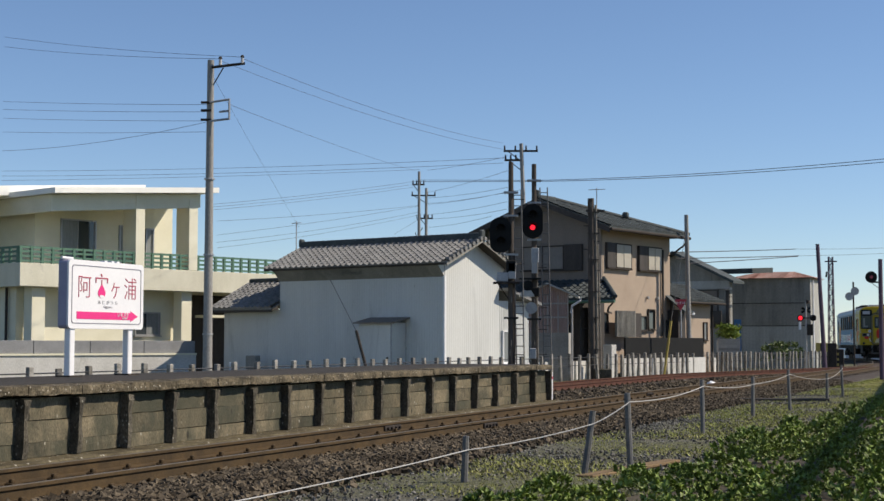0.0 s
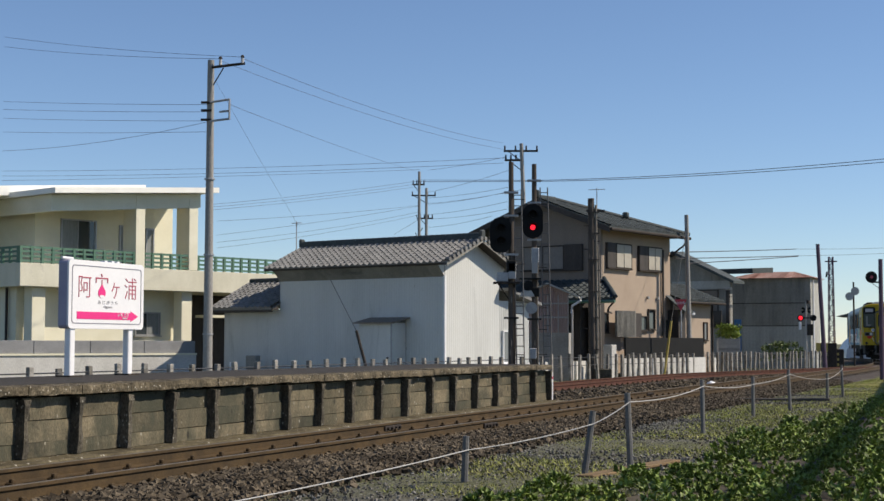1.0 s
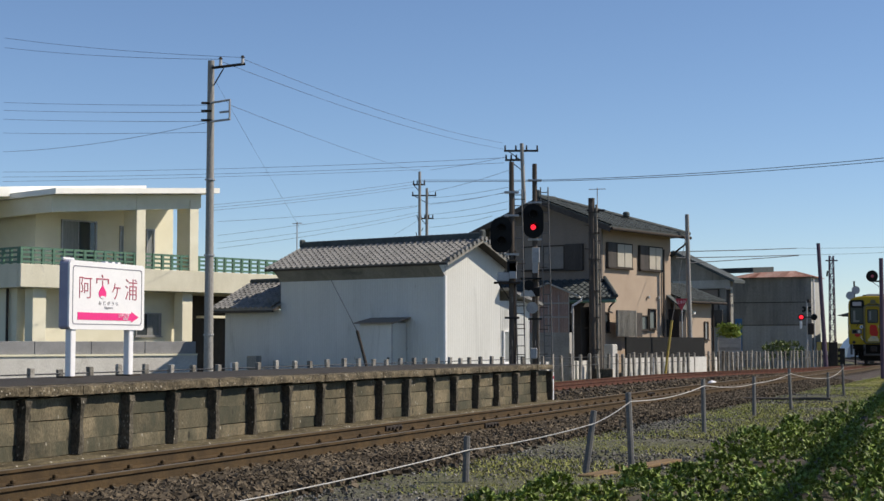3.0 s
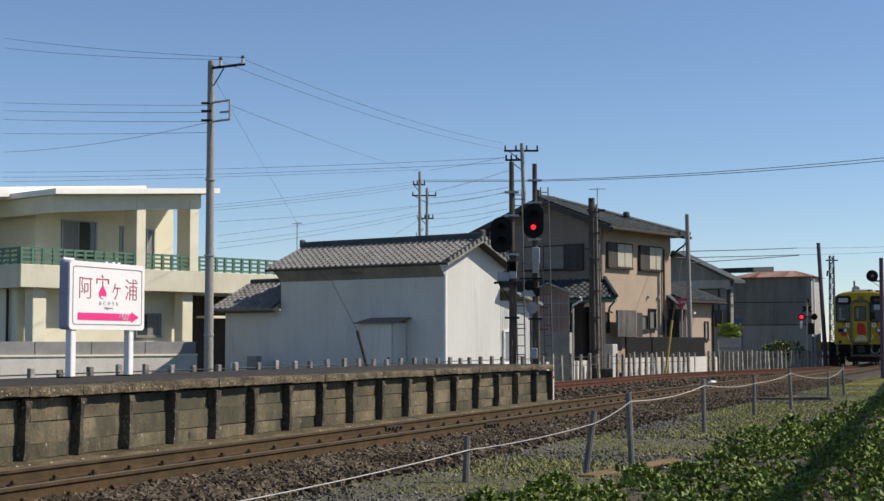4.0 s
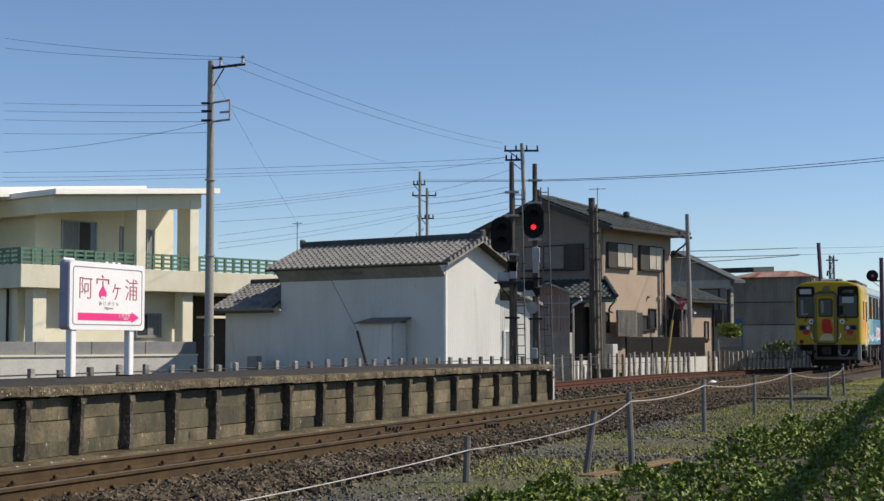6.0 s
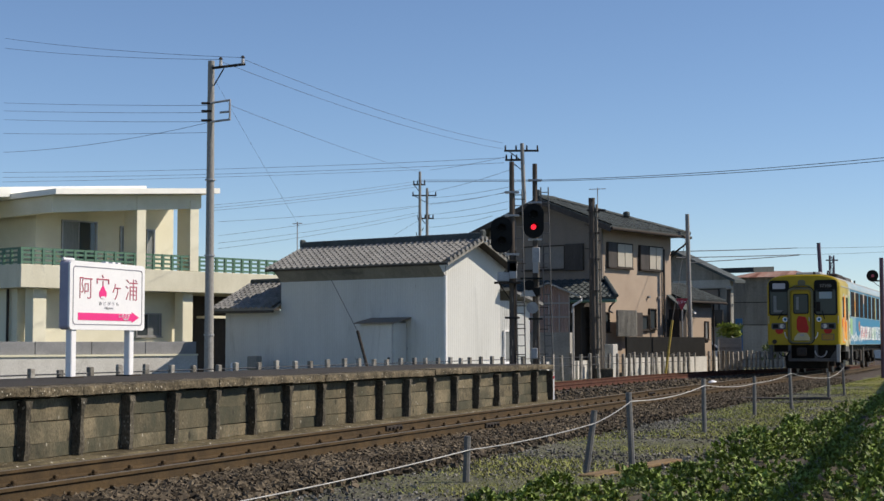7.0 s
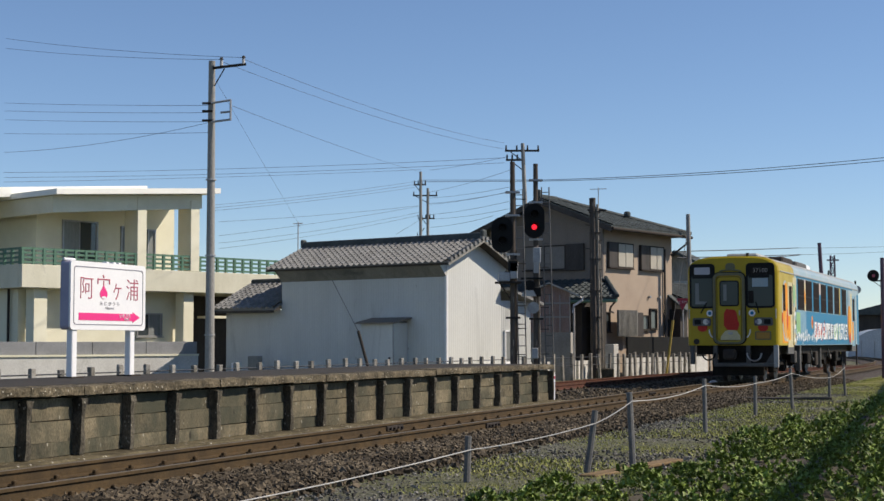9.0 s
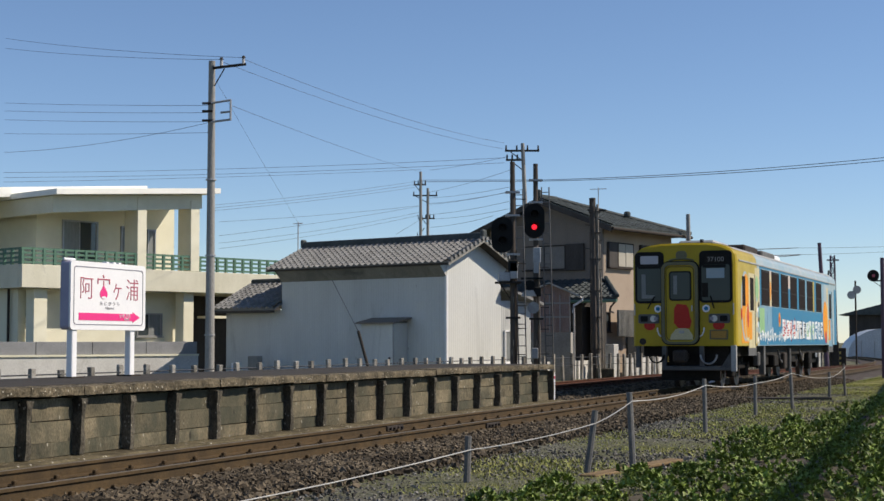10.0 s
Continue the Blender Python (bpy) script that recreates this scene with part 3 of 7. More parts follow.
def rough_box(name, x0, x1, y0, y1, z0, z1, cuts, amount, material, seed, fine=7.0):
    """A block with worn, crumbled faces and edges."""
    nx, ny, nz = cuts
    bm = bmesh.new()
    seen = {}

    def at(i, j, k):
        if (i, j, k) not in seen:
            p = Vector((x0 + (x1 - x0) * i / nx, y0 + (y1 - y0) * j / ny, z0 + (z1 - z0) * k / nz))
            q = p * fine + Vector((seed * 3.7, seed * 1.3, 0))
            rim = (i in (0, nx)) + (j in (0, ny)) + (k in (0, nz))
            shift = noise.noise_vector(q) + 0.5 * noise.noise_vector(q * 2.7)
            pull = Vector(((x0 + x1) / 2 - p.x, (y0 + y1) / 2 - p.y, (z0 + z1) / 2 - p.z))
            pull = Vector([math.copysign(1, c) if abs(c) > 1e-6 else 0 for c in pull]) * (0.5 * amount if rim > 1 else 0)
            pull.x = pull.x if i in (0, nx) else 0
            pull.y = pull.y if j in (0, ny) else 0
            pull.z = pull.z if k in (0, nz) else 0
            seen[i, j, k] = bm.verts.new(p + shift * amount + pull)
        return seen[i, j, k]

    for i in range(nx):
        for k in range(nz):
            for j in (0, ny):
                bm.faces.new([at(i, j, k), at(i + 1, j, k), at(i + 1, j, k + 1), at(i, j, k + 1)][::1 if j == 0 else -1])
    for j in range(ny):
        for k in range(nz):
            for i in (0, nx):
                bm.faces.new([at(i, j, k), at(i, j + 1, k), at(i, j + 1, k + 1), at(i, j, k + 1)][::-1 if i == 0 else 1])
    for i in range(nx):
        for j in range(ny):
            for k in (0, nz):
                bm.faces.new([at(i, j, k), at(i + 1, j, k), at(i + 1, j + 1, k), at(i, j + 1, k)][::-1 if k == 0 else 1])
    me = bpy.data.meshes.new(name)
    bm.to_mesh(me)
    bm.free()
    me.materials.append(material)
    return me


COURSES = ((-0.049, 0.119), (0.12, 0.359), (0.36, 0.61))      # foot and head of each course of panels
panels = [[rough_box("wall_panel", 0, PITCH - 0.012, 0, 0.1, 0, b - a, (6, 1, 2), 0.006, M_CONC, 10 * k + v) for v in range(4)] for k, (a, b) in enumerate(COURSES)]
buttresses, copings = [], []
for v in range(5):
    me = rough_box("buttress", -0.045, 0.045, -0.14, 0.1, -0.05, 0.60, (2, 2, 9), 0.016, M_PILASTER, 40 + v, 9.0)
    for p in me.vertices:
        # the head widens into a crooked corbel, the foot spreads a little
        k = max(0.0, (p.co.z - 0.45) / 0.15)
        p.co.x *= 1 + 0.55 * k + 0.25 * max(0.0, (0.05 - p.co.z) / 0.1)
        if p.co.y < 0:
            p.co.y -= 0.035 * k * (1.3 - k)
    buttresses.append(me)
    copings.append(rough_box("coping_block", 0, PITCH - 0.004, 0, 0.44, 0.012, 0.125, (12, 3, 2), 0.013, M_COPING, 60 + v, 8.0))
for i, e in enumerate(edges):
    again("buttress", buttresses[int(rng.integers(5))], platform, pose(e, P_Y + 0.055, 0, rng.normal(0, 0.5), rng.normal(0, 0.8), rng.normal(0, 2)))
    if i + 1 < len(edges):
        gap = (edges[i + 1] - e) / PITCH
        for k, (a, b) in enumerate(COURSES):
            ob = again("wall_panel", panels[k][int(rng.integers(4))], platform, pose(e + 0.006, P_Y + 0.035 + rng.uniform(-0.007, 0.007), a, 0, rng.normal(0, 0.25), rng.normal(0, 0.3)))
            ob.scale = (gap, 1, 1)
        ob = again("coping_block", copings[int(rng.integers(5))], platform, pose(e, P_Y - 0.10 + rng.uniform(-0.012, 0.012), P_TOP - 0.123 + rng.uniform(-0.006, 0.005), rng.normal(0, 0.4), rng.normal(0, 0.2), 0))
        ob.scale = (gap, 1, 1)


def station_sign():
    t = thing("station_sign", TRACK @ pose(5.84, 3.72, P_TOP) @ Matrix.Diagonal((1.05, 1, 1, 1)), "white lightbox station name sign with pink arrow on two white posts", "sign")
    for x in (0.13, 1.47):
        part("post", bx(x - 0.055, x + 0.055, -0.06, 0.04, 0, 0.70, 0.01), M_WHITE, t)
        part("base_plate", bx(x - 0.13, x + 0.13, -0.13, 0.12, 0, 0.02), M_DARKIRON, t)
    part("casing", pr(rounded(0, 1.75, 0.665, 1.62, 0.06), -0.05, 0.09), M_PURPLE, t, "blue-grey sheet steel casing")
    face = part("face_panel", pr(rounded(0.0, 1.75, 0.665, 1.62, 0.06), -0.08, -0.051), M_WHITE, t, "glossy white front")
    o = rounded(0.065, 1.685, 0.735, 1.55, 0.05)
    i = rounded(0.077, 1.673, 0.747, 1.538, 0.045)
    part("border_line", ring(bmesh.new(), o, i, -0.085, -0.079), M_GREYP, face, "thin dark border")
    part("top_rail", rd((-0.02, 0.03, 1.64), (0.22, 0.03, 1.64), 0.02), M_WHITE, t)
    for x in (0.87, 1.03, 1.16):
        part("clip", bx(x, x + 0.06, -0.03, 0.05, 1.62, 1.645), M_WHITE, t)
    arrow = [(0.18, 0.80), (1.43, 0.80), (1.43, 0.775), (1.61, 0.852), (1.43, 0.928), (1.43, 0.903), (0.18, 0.903)]
    part("arrow", pr(arrow, -0.085, -0.079), M_PINK, face, "magenta direction arrow")
    up = pose(0, 0, 0, 90, 0, 0)
    for ch, x, sz in (("阿", 0.345, 0.345), ("ヶ", 1.06, 0.345), ("浦", 1.42, 0.345)):
        lettering("letter", ch, sz, M_WINE, face, pose(x, -0.083, 1.125) @ up, "thin wine-red character", 0.95 if ch != "ヶ" else 0.8, -0.004)
    lettering("letter", "宀", 0.36, M_WINE, face, pose(0.735, -0.083, 1.15) @ up, "thin wine-red character", 1.0, -0.004)
    part("letter_stem", bx(0.725, 0.745, -0.0855, -0.08, 1.25, 1.36), M_WINE, face)
    drop = [(0.0, 0.15)] + [(0.095 * math.cos(a), 0.085 * math.sin(a)) for a in [radians(50 - 280 * k / 16) for k in range(17)]]
    part("drop_mark", pr([(0.735 + 0.9 * x, 1.175 + 0.85 * z) for x, z in drop], -0.087, -0.079), M_PINK, face, "magenta drop shape")
    part("drop_foot", disc(bmesh.new(), (0.735, 1.125), 0.055, -0.089, -0.080, 1, 0.35), M_WHITE, face)
    lettering("letter_row", "あ じ が う ら", 0.062, M_PALEPRINT, face, pose(0.88, -0.083, 1.018) @ up, "small grey lettering", 1.25)
    lettering("letter_row", "Ajigaura", 0.05, M_PALEPRINT, face, pose(0.88, -0.083, 0.965) @ up, "small grey lettering", 1.3)
    lettering("letter_row", "いそざき", 0.068, M_WHITE, face, pose(1.24, -0.089, 0.845) @ up, "small white lettering")
    lettering("letter_row", "Isozaki", 0.042, M_WHITE, face, pose(1.28, -0.089, 0.812) @ up, "small white lettering")


station_sign()


def trackside_fence():
    t = thing("trackside_fence", pose(0, 0, 0), "row of slim concrete fence posts with two wires", "fence", kind="structure")
    me = bpy.data.meshes.new("fence_post")
    b = bx(-0.05, 0.05, -0.05, 0.05, -0.3, 0.98, 0.010)
    b.to_mesh(me)
    me.materials.append(M_FPOST)
    rng = np.random.default_rng(8)
    line, d = [], 0.0
    s = 4.0
    while s < 74:
        k = max(0.0, min(1.0, (s - 36) / 38))
        off = 6.75 - 4.45 * k * k * (1.4 - 0.4 * k)
        x, y, h = on_line(s, off)
        line.append((x, y, h))
        s += 0.66 if s > 44 else (1.0 if s > 31 else 0.86)
    for x, y, h in line:
        again("fence_post", me, t, pose(x, y, -0.17 + rng.normal(0, 0.02), rng.normal(0, 1.4), rng.normal(0, 1.4), -math.degrees(h) - 19 + rng.normal(0, 7)))
    for z in (0.42, 0.70):
        bm = bmesh.new()
        for a, b in zip(line, line[1:]):
            rod(bm, (a[0], a[1], z), (b[0], b[1], z), 0.012, n=4, caps=False)
        part("wire", bm, M_WIRE, t)


trackside_fence()


# ---------------------------------------------------------------- houses
def wave(x0, x1, z0, z1, pitch=0.1, amp=0.018, top=None):
    """A corrugated sheet in the plane y = 0 with ribs along z."""
    bm = bmesh.new()
    n = max(4, int((x1 - x0) / pitch) * 4)
    cols = []
    for i in range(n + 1):
        x = x0 + (x1 - x0) * i / n
        y = amp * math.sin(math.tau * (x - x0) / pitch)
        cols.append((bm.verts.new((x, y, z0)), bm.verts.new((x, y, top(x) if top else z1))))
    for a, b in zip(cols, cols[1:]):
        bm.faces.new((a[0], b[0], b[1], a[1]))
    return bm


def tile_mesh(name, w, l, material):
    """A pan tile: a shallow wave, thick at its lower edge. x across, y up the slope."""
    bm = bmesh.new()
    n = 6
    rows = []
    for y, z, lift in ((0, -0.05, 0), (0, 0.014, 0), (l, -0.004, 0)):
        rows.append([bm.verts.new((w * i / n, y, z + (0.034 * math.cos(math.tau * i / n) if z > -0.02 else 0))) for i in range(n + 1)])
    for a, b in zip(rows, rows[1:]):
        for i in range(n):
            bm.faces.new((a[i], a[i + 1], b[i + 1], b[i]))
    me = bpy.data.meshes.new(name)
    bm.to_mesh(me)
    bm.free()
    me.materials.append(material)
    return me


def tiled(parent, m, width, length, w, l, material, jitter=0.004, keep=lambda x, y: True):
    """Roof tiles in rows over a slope: x along the eave, y up the slope, in the pose m."""
    me = tile_mesh("roof_tile", w, l * 1.12, material)
    rng = np.random.default_rng(int(width * 100))
    nx, ny = int(width / w), int(length / l + 0.5)
    for j in range(ny):
        for i in range(nx):
            if not keep((i + 0.5) * w, (j + 0.5) * l):
                continue
            again("roof_tile", me, parent, m @ pose(i * w + (width - nx * w) / 2, j * l, 0.03 + rng.uniform(-jitter, jitter), -2.5, 0, rng.normal(0, 0.3)))


def slab(bm, a, b, c, d, thick):
    """A sheet with the four corners on top, thick metres downwards."""
    top = [bm.verts.new(p) for p in (a, b, c, d)]
    low = [bm.verts.new((p[0], p[1], p[2] - thick)) for p in (a, b, c, d)]
    bm.faces.new(top)
    bm.faces.new(low[::-1])
    for i in range(4):
        bm.faces.new((top[i], low[i], low[(i + 1) % 4], top[(i + 1) % 4]))
    bmesh.ops.recalc_face_normals(bm, faces=bm.faces)
    return bm


def frame_window(parent, x0, x1, z0, z1, m, panes=2, glass=None, depth=0.06, frame_mat=None):
    """A window that stands on a wall's face: x along the wall, -y outwards."""
    w = part("window", ring(bmesh.new(), [(x0, z0), (x1, z0), (x1, z1), (x0, z1)],
                            [(x0 + 0.05, z0 + 0.05), (x1 - 0.05, z0 + 0.05), (x1 - 0.05, z1 - 0.05), (x0 + 0.05, z1 - 0.05)], -depth, 0.03), frame_mat or M_ALU, parent)
    w.matrix_basis = m
    for k in range(panes):
        a = x0 + 0.05 + (x1 - x0 - 0.1) * k / panes
        b = x0 + 0.05 + (x1 - x0 - 0.1) * (k + 1) / panes
        part("pane", bx(a, b - 0.03, -0.02 - 0.012 * (k % 2), -0.008 - 0.012 * (k % 2), z0 + 0.05, z1 - 0.05), (glass or [M_WINDOW])[k % len(glass or [1])], w)
        part("sash_bar", bx(b - 0.04, b, -0.04, 0.0, z0 + 0.05, z1 - 0.05), frame_mat or M_ALU, w)
    part("sill", bx(x0 - 0.04, x1 + 0.04, -depth - 0.04, 0.02, z0 - 0.04, z0), frame_mat or M_ALU, w)
    return w


def white_shed():
    """x along the long wall to the near corner at 0, y inwards, z up."""
    t = thing("white_storehouse", pose(0.11, 50, -0.24, 0, 0, -36.9), "white corrugated storehouse with grey tiled gable roof", "house")
    L, W, E, ZE, R = 7.5, 3.2, 3.72, 4.10, 4.98
    ov, ev = 0.40, 0.45
    k = (R - ZE) / (W / 2 + ev)

    def top(x):
        return R - 0.06 - abs(x - W / 2) * k

    part("wall", wave(-L, 0, 0, E, 0.11, 0.006), M_SIDING, t)
    g = part("gable_wall", wave(0, W, 0, E, 0.11, 0.0025, top), M_SIDING, t)
    g.matrix_basis = pose(0, 0, 0, 0, 0, 90)
    g2 = part("gable_wall", bx(-L + 0.02, -L + 0.1, 0.05, W, 0, 4.2), M_SIDING, t)
    part("wall", bx(-L, 0, W - 0.08, W, 0, E), M_SIDING, t)
    part("corner_trim", bx(-0.05, 0.03, -0.03, 0.05, 0, E), M_WHITE, t)
    part("joint_flashing", bx(-L, -0.06, -0.022, 0.0, 2.86, 2.88), M_SIDING, t)
    # the eaves are boxed in and flare outwards
    for sgn, y0 in ((1, 0.0), (-1, W)):
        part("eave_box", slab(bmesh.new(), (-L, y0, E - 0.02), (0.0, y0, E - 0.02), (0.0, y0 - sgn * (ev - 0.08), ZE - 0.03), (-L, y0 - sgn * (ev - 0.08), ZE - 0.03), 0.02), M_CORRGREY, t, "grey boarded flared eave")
        cheek = bmesh.new()
        for x in (-L, -0.012):
            v = [cheek.verts.new((x, y, z)) for y, z in ((y0, E - 0.03), (y0 - sgn * (ev - 0.09), ZE - 0.03), (y0, ZE + 0.16))]
            cheek.faces.new(v)
        part("eave_cheek", cheek, M_SIDING, t)
        ya, yb = y0 - sgn * ev, W / 2
        part("roof_board", slab(bmesh.new(), (-L - ov, ya, ZE + 0.02), (ov, ya, ZE + 0.02), (ov, yb, R + 0.02), (-L - ov, yb, R + 0.02), 0.07), M_DARKWOOD, t)
    ang = math.degrees(math.atan(k))
    slope = math.hypot(W / 2 + ev, R - ZE)
    roof = part("roof", slab(bmesh.new(), (-L - ov, -ev, ZE + 0.05), (ov, -ev, ZE + 0.05), (ov, W / 2, R + 0.05), (-L - ov, W / 2, R + 0.05), 0.028), M_TILE, t)
    tiled(roof, pose(-L - ov, -ev - 0.06, ZE + 0.03, ang, 0, 0), L + 2 * ov, slope, 0.262, 0.225, M_TILE, 0.002)
    part("roof", slab(bmesh.new(), (-L - ov, W + ev, ZE + 0.05), (ov, W + ev, ZE + 0.05), (ov, W / 2, R + 0.05), (-L - ov, W / 2, R + 0.05), 0.028), M_TILE, t)
    bm = bmesh.new()
    n = 34
    for i in range(n):
        x = -L - ov + 0.05 + i * (L + 2 * ov - 0.1) / n
        rod(bm, (x, W / 2, R + 0.19), (x + (L + 2 * ov - 0.1) / n - 0.02, W / 2, R + 0.19), 0.085, 0.078, n=10)
    box(bm, -L - ov + 0.05, ov - 0.05, W / 2 - 0.12, W / 2 + 0.12, R + 0.03, R + 0.17)
    part("ridge", bm, M_TILEDARK, t, "dark rounded ridge tiles")
    for x in (-L - ov, ov):
        part("ridge_end", bx(x - 0.07, x + 0.07, W / 2 - 0.14, W / 2 + 0.14, R + 0.04, R + 0.36, 0.05), M_TILEDARK, t)
    for sgn, y0 in ((1, 0), (-1, W)):
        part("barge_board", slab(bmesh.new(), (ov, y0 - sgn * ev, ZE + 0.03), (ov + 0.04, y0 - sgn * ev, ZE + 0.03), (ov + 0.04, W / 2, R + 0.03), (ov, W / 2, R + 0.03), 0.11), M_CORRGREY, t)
        for k in range(9):
            q = (k + 0.5) / 9
            yy = y0 - sgn * ev + q * (W / 2 - y0 + sgn * ev)
            part("verge_tile", rd((ov - 0.02, yy, ZE + 0.1 + q * (R - ZE)), (ov + 0.09, yy, ZE + 0.1 + q * (R - ZE)), 0.075, n=10), M_TILE, t)
    # lower wing past the far end
    wl = 2.85
    part("wing_wall", wave(-L - wl, -L + 0.06, 0, 2.66, 0.11, 0.006), M_SIDING, t).matrix_basis = pose(0, 0.012, 0)
    part("wing_wall", bx(-L - wl, -L - wl + 0.06, 0.02, W, 0, 2.66), M_SIDING, t)
    ax, cx, az, tilt = -L - wl - 0.32, -L + 0.02, 2.72, 1.05
    wr = part("wing_roof", slab(bmesh.new(), (ax, -0.45, az), (cx, -0.45, az), (cx, 1.75, az + tilt), (ax, 1.75, az + tilt), 0.06), M_TILE, t)
    tiled(wr, pose(ax, -0.47, az + 0.01, math.degrees(math.atan2(tilt, 2.2)), 0, 0), cx - ax, 2.4, 0.262, 0.235, M_TILE)
    part("wing_roof", slab(bmesh.new(), (ax, 3.6, az), (cx, 3.6, az), (cx, 1.75, az + tilt), (ax, 1.75, az + tilt), 0.06), M_TILE, t)
    part("wing_ridge", rd((ax, 1.75, az + tilt + 0.06), (cx, 1.75, az + tilt + 0.06), 0.1), M_TILEDARK, t)
    part("eave_board", bx(ax, cx, -0.46, -0.41, az - 0.15, az - 0.062), M_DARKWOOD, t)
    part("verge_board", slab(bmesh.new(), (ax, -0.45, az - 0.062), (ax + 0.05, -0.45, az - 0.062), (ax + 0.05, 1.75, az + tilt - 0.062), (ax, 1.75, az + tilt - 0.062), 0.14), M_DARKWOOD, t)
    # lean-to past the gable
    part("lean_to_wall", wave(W, W + 1.9, 0, 2.95, 0.11, 0.012), M_SIDING, t).matrix_basis = pose(0.0, 0, 0, 0, 0, 90)
    part("lean_to_roof", slab(bmesh.new(), (-1.6, W + 0.02, 3.4), (0.4, W + 0.02, 3.4), (0.4, W + 2.2, 2.9), (-1.6, W + 2.2, 2.9), 0.1), M_TILE, t)
    frame_window(t, 3.35, 4.1, 0.75, 1.9, pose(0.03, 0, 0, 0, 0, 90), 1, [M_CURTAIN], 0.06, M_WHITE)
    # entrance box against the long wall
    bxm = part("entrance_box", bx(-3.05, -1.65, -0.78, -0.02, 0, 2.14, 0.01), M_SIDING, t, "small white lean-to entrance")
    part("entrance_roof", slab(bmesh.new(), (-3.2, -0.95, 2.16), (-1.45, -0.95, 2.16), (-1.45, -0.01, 2.34), (-3.2, -0.01, 2.34), 0.05), M_CHAR, bxm)
    part("door_edge", bx(-1.68, -1.64, -0.8, -0.76, 0, 2.12), M_ALU, bxm)
    part("door_knob", rd((-1.8, -0.78, 0.95), (-1.8, -0.84, 0.95), 0.03), M_DARKIRON, bxm)


white_shed()


def brown_house():
    """x along the gable wall to the near corner at 0, y along the lit wall, z up."""
    t = thing("brown_house", pose(6.64, 62, -0.24, 0, 0, -36.5), "two-storey beige-brown house with dark tiled gable roof", "house")
    G, D, E, R = 5.7, 5.95, 6.35, 7.42
    k = (R - E) / (G / 2)
    part("gable_wall", pr([(-G, 0), (0, 0), (0, E), (-G / 2, R), (-G, E)], 0, 0.14), M_CHAR, t, "dark brown boarded gable")
    part("wall", bx(-0.14, 0, 0.142, D, 0.0, E + 0.02), M_BROWN, t)
    part("wall", bx(-G, -G + 0.14, 0.142, D, 0, E), M_BROWN, t)
    part("wall", bx(-G, 0, D, D + 0.14, 0, E), M_BROWN, t)
    ov, ev = 0.55, 0.75
    for sgn, x0 in ((1, 0), (-1, -G)):
        xa, za = x0 + sgn * ev, E - k * ev
        c = -G / 2
        roof = part("roof", slab(bmesh.new(), (xa, -ov, za + 0.2), (c, -ov, R + 0.2), (c, 0.9, R + 0.2), (xa, D + ov, za + 0.2), 0.12), M_TILEDARK, t)
        part("barge_board", slab(bmesh.new(), (xa, -ov - 0.03, za + 0.16), (c, -ov - 0.03, R + 0.16), (c, -ov, R + 0.16), (xa, -ov, za + 0.16), 0.22), M_DARKWOOD, t)
        part("gutter", rd((xa + sgn * 0.05, -ov, za + 0.08), (xa + sgn * 0.05, D + ov, za + 0.08), 0.07, n=8), M_DARKIRON, t)
        if sgn > 0:
            tiled(roof, pose(xa, -ov, za + 0.2, 0, 0, 90) @ pose(0, 0, 0, math.degrees(math.atan(k)), 0, 0), D + 2 * ov, math.hypot(G / 2 + ev, R - za), 0.30, 0.30, M_TILEDARK,
                  keep=lambda x, y: x < D + 2 * ov - y * 1.42)
    bm = bmesh.new()
    box(bm, -G / 2 - 0.12, -G / 2 + 0.12, -ov, 0.9, R + 0.18, R + 0.36, 0.04)
    part("ridge", bm, M_TILEDARK, t)
    part("hip_roof", slab(bmesh.new(), (0.75, D + ov, E - k * 0.75 + 0.2), (-G / 2, 0.9, R + 0.2), (-G / 2 - 0.01, 0.9, R + 0.2), (-G - 0.75, D + ov, E - k * 0.75 + 0.2), 0.1), M_TILEDARK, t)
    part("hip_ridge", rd((0.75, D + ov, E - k * 0.75 + 0.26), (-G / 2, 0.9, R + 0.26), 0.1, n=8), M_TILEDARK, t)
    for y in (-ov,):
        part("ridge_end", bx(-G / 2 - 0.16, -G / 2 + 0.16, y - 0.08, y + 0.08, R + 0.2, R + 0.55, 0.05), M_TILEDARK, t)
    part("hip_end_tile", bx(-0.9, -0.65, 3.35, 3.6, 6.95, 7.2, 0.05), M_TILEDARK, t)
    # lit wall: shutters and windows; x along the wall is y of the house
    lit = pose(0.0, 0, 0, 0, 0, 90)
    for a, b, c in ((0.35, 1.06, 2.40), (3.09, 3.85, 5.13)):
        sh = part("shutter_box", bx(a, b - 0.004, -0.13, 0, 4.62, 5.68, 0.01), M_DARKWOOD, t, "dark shutter box")
        sh.matrix_basis = lit
        wd = part("window", ring(bmesh.new(), [(b, 4.62), (c, 4.62), (c, 5.68), (b, 5.68)], [(b + 0.05, 4.67), (c - 0.05, 4.67), (c - 0.05, 5.63), (b + 0.05, 5.63)], -0.14, 0.0), M_DARKIRON, t, "window with closed storm shutters")
        wd.matrix_basis = lit
        mid = (b + c) / 2
        part("shutter", bx(b + 0.05, mid - 0.012, -0.12, -0.05, 4.67, 5.63, 0.008), M_TANSHUT, wd)
        part("shutter", bx(mid + 0.012, c - 0.05, -0.135, -0.065, 4.67, 5.63, 0.008), M_TANSHUT, wd)
        part("sill", bx(a, c, -0.17, 0.0, 4.57, 4.618), M_DARKIRON, wd)
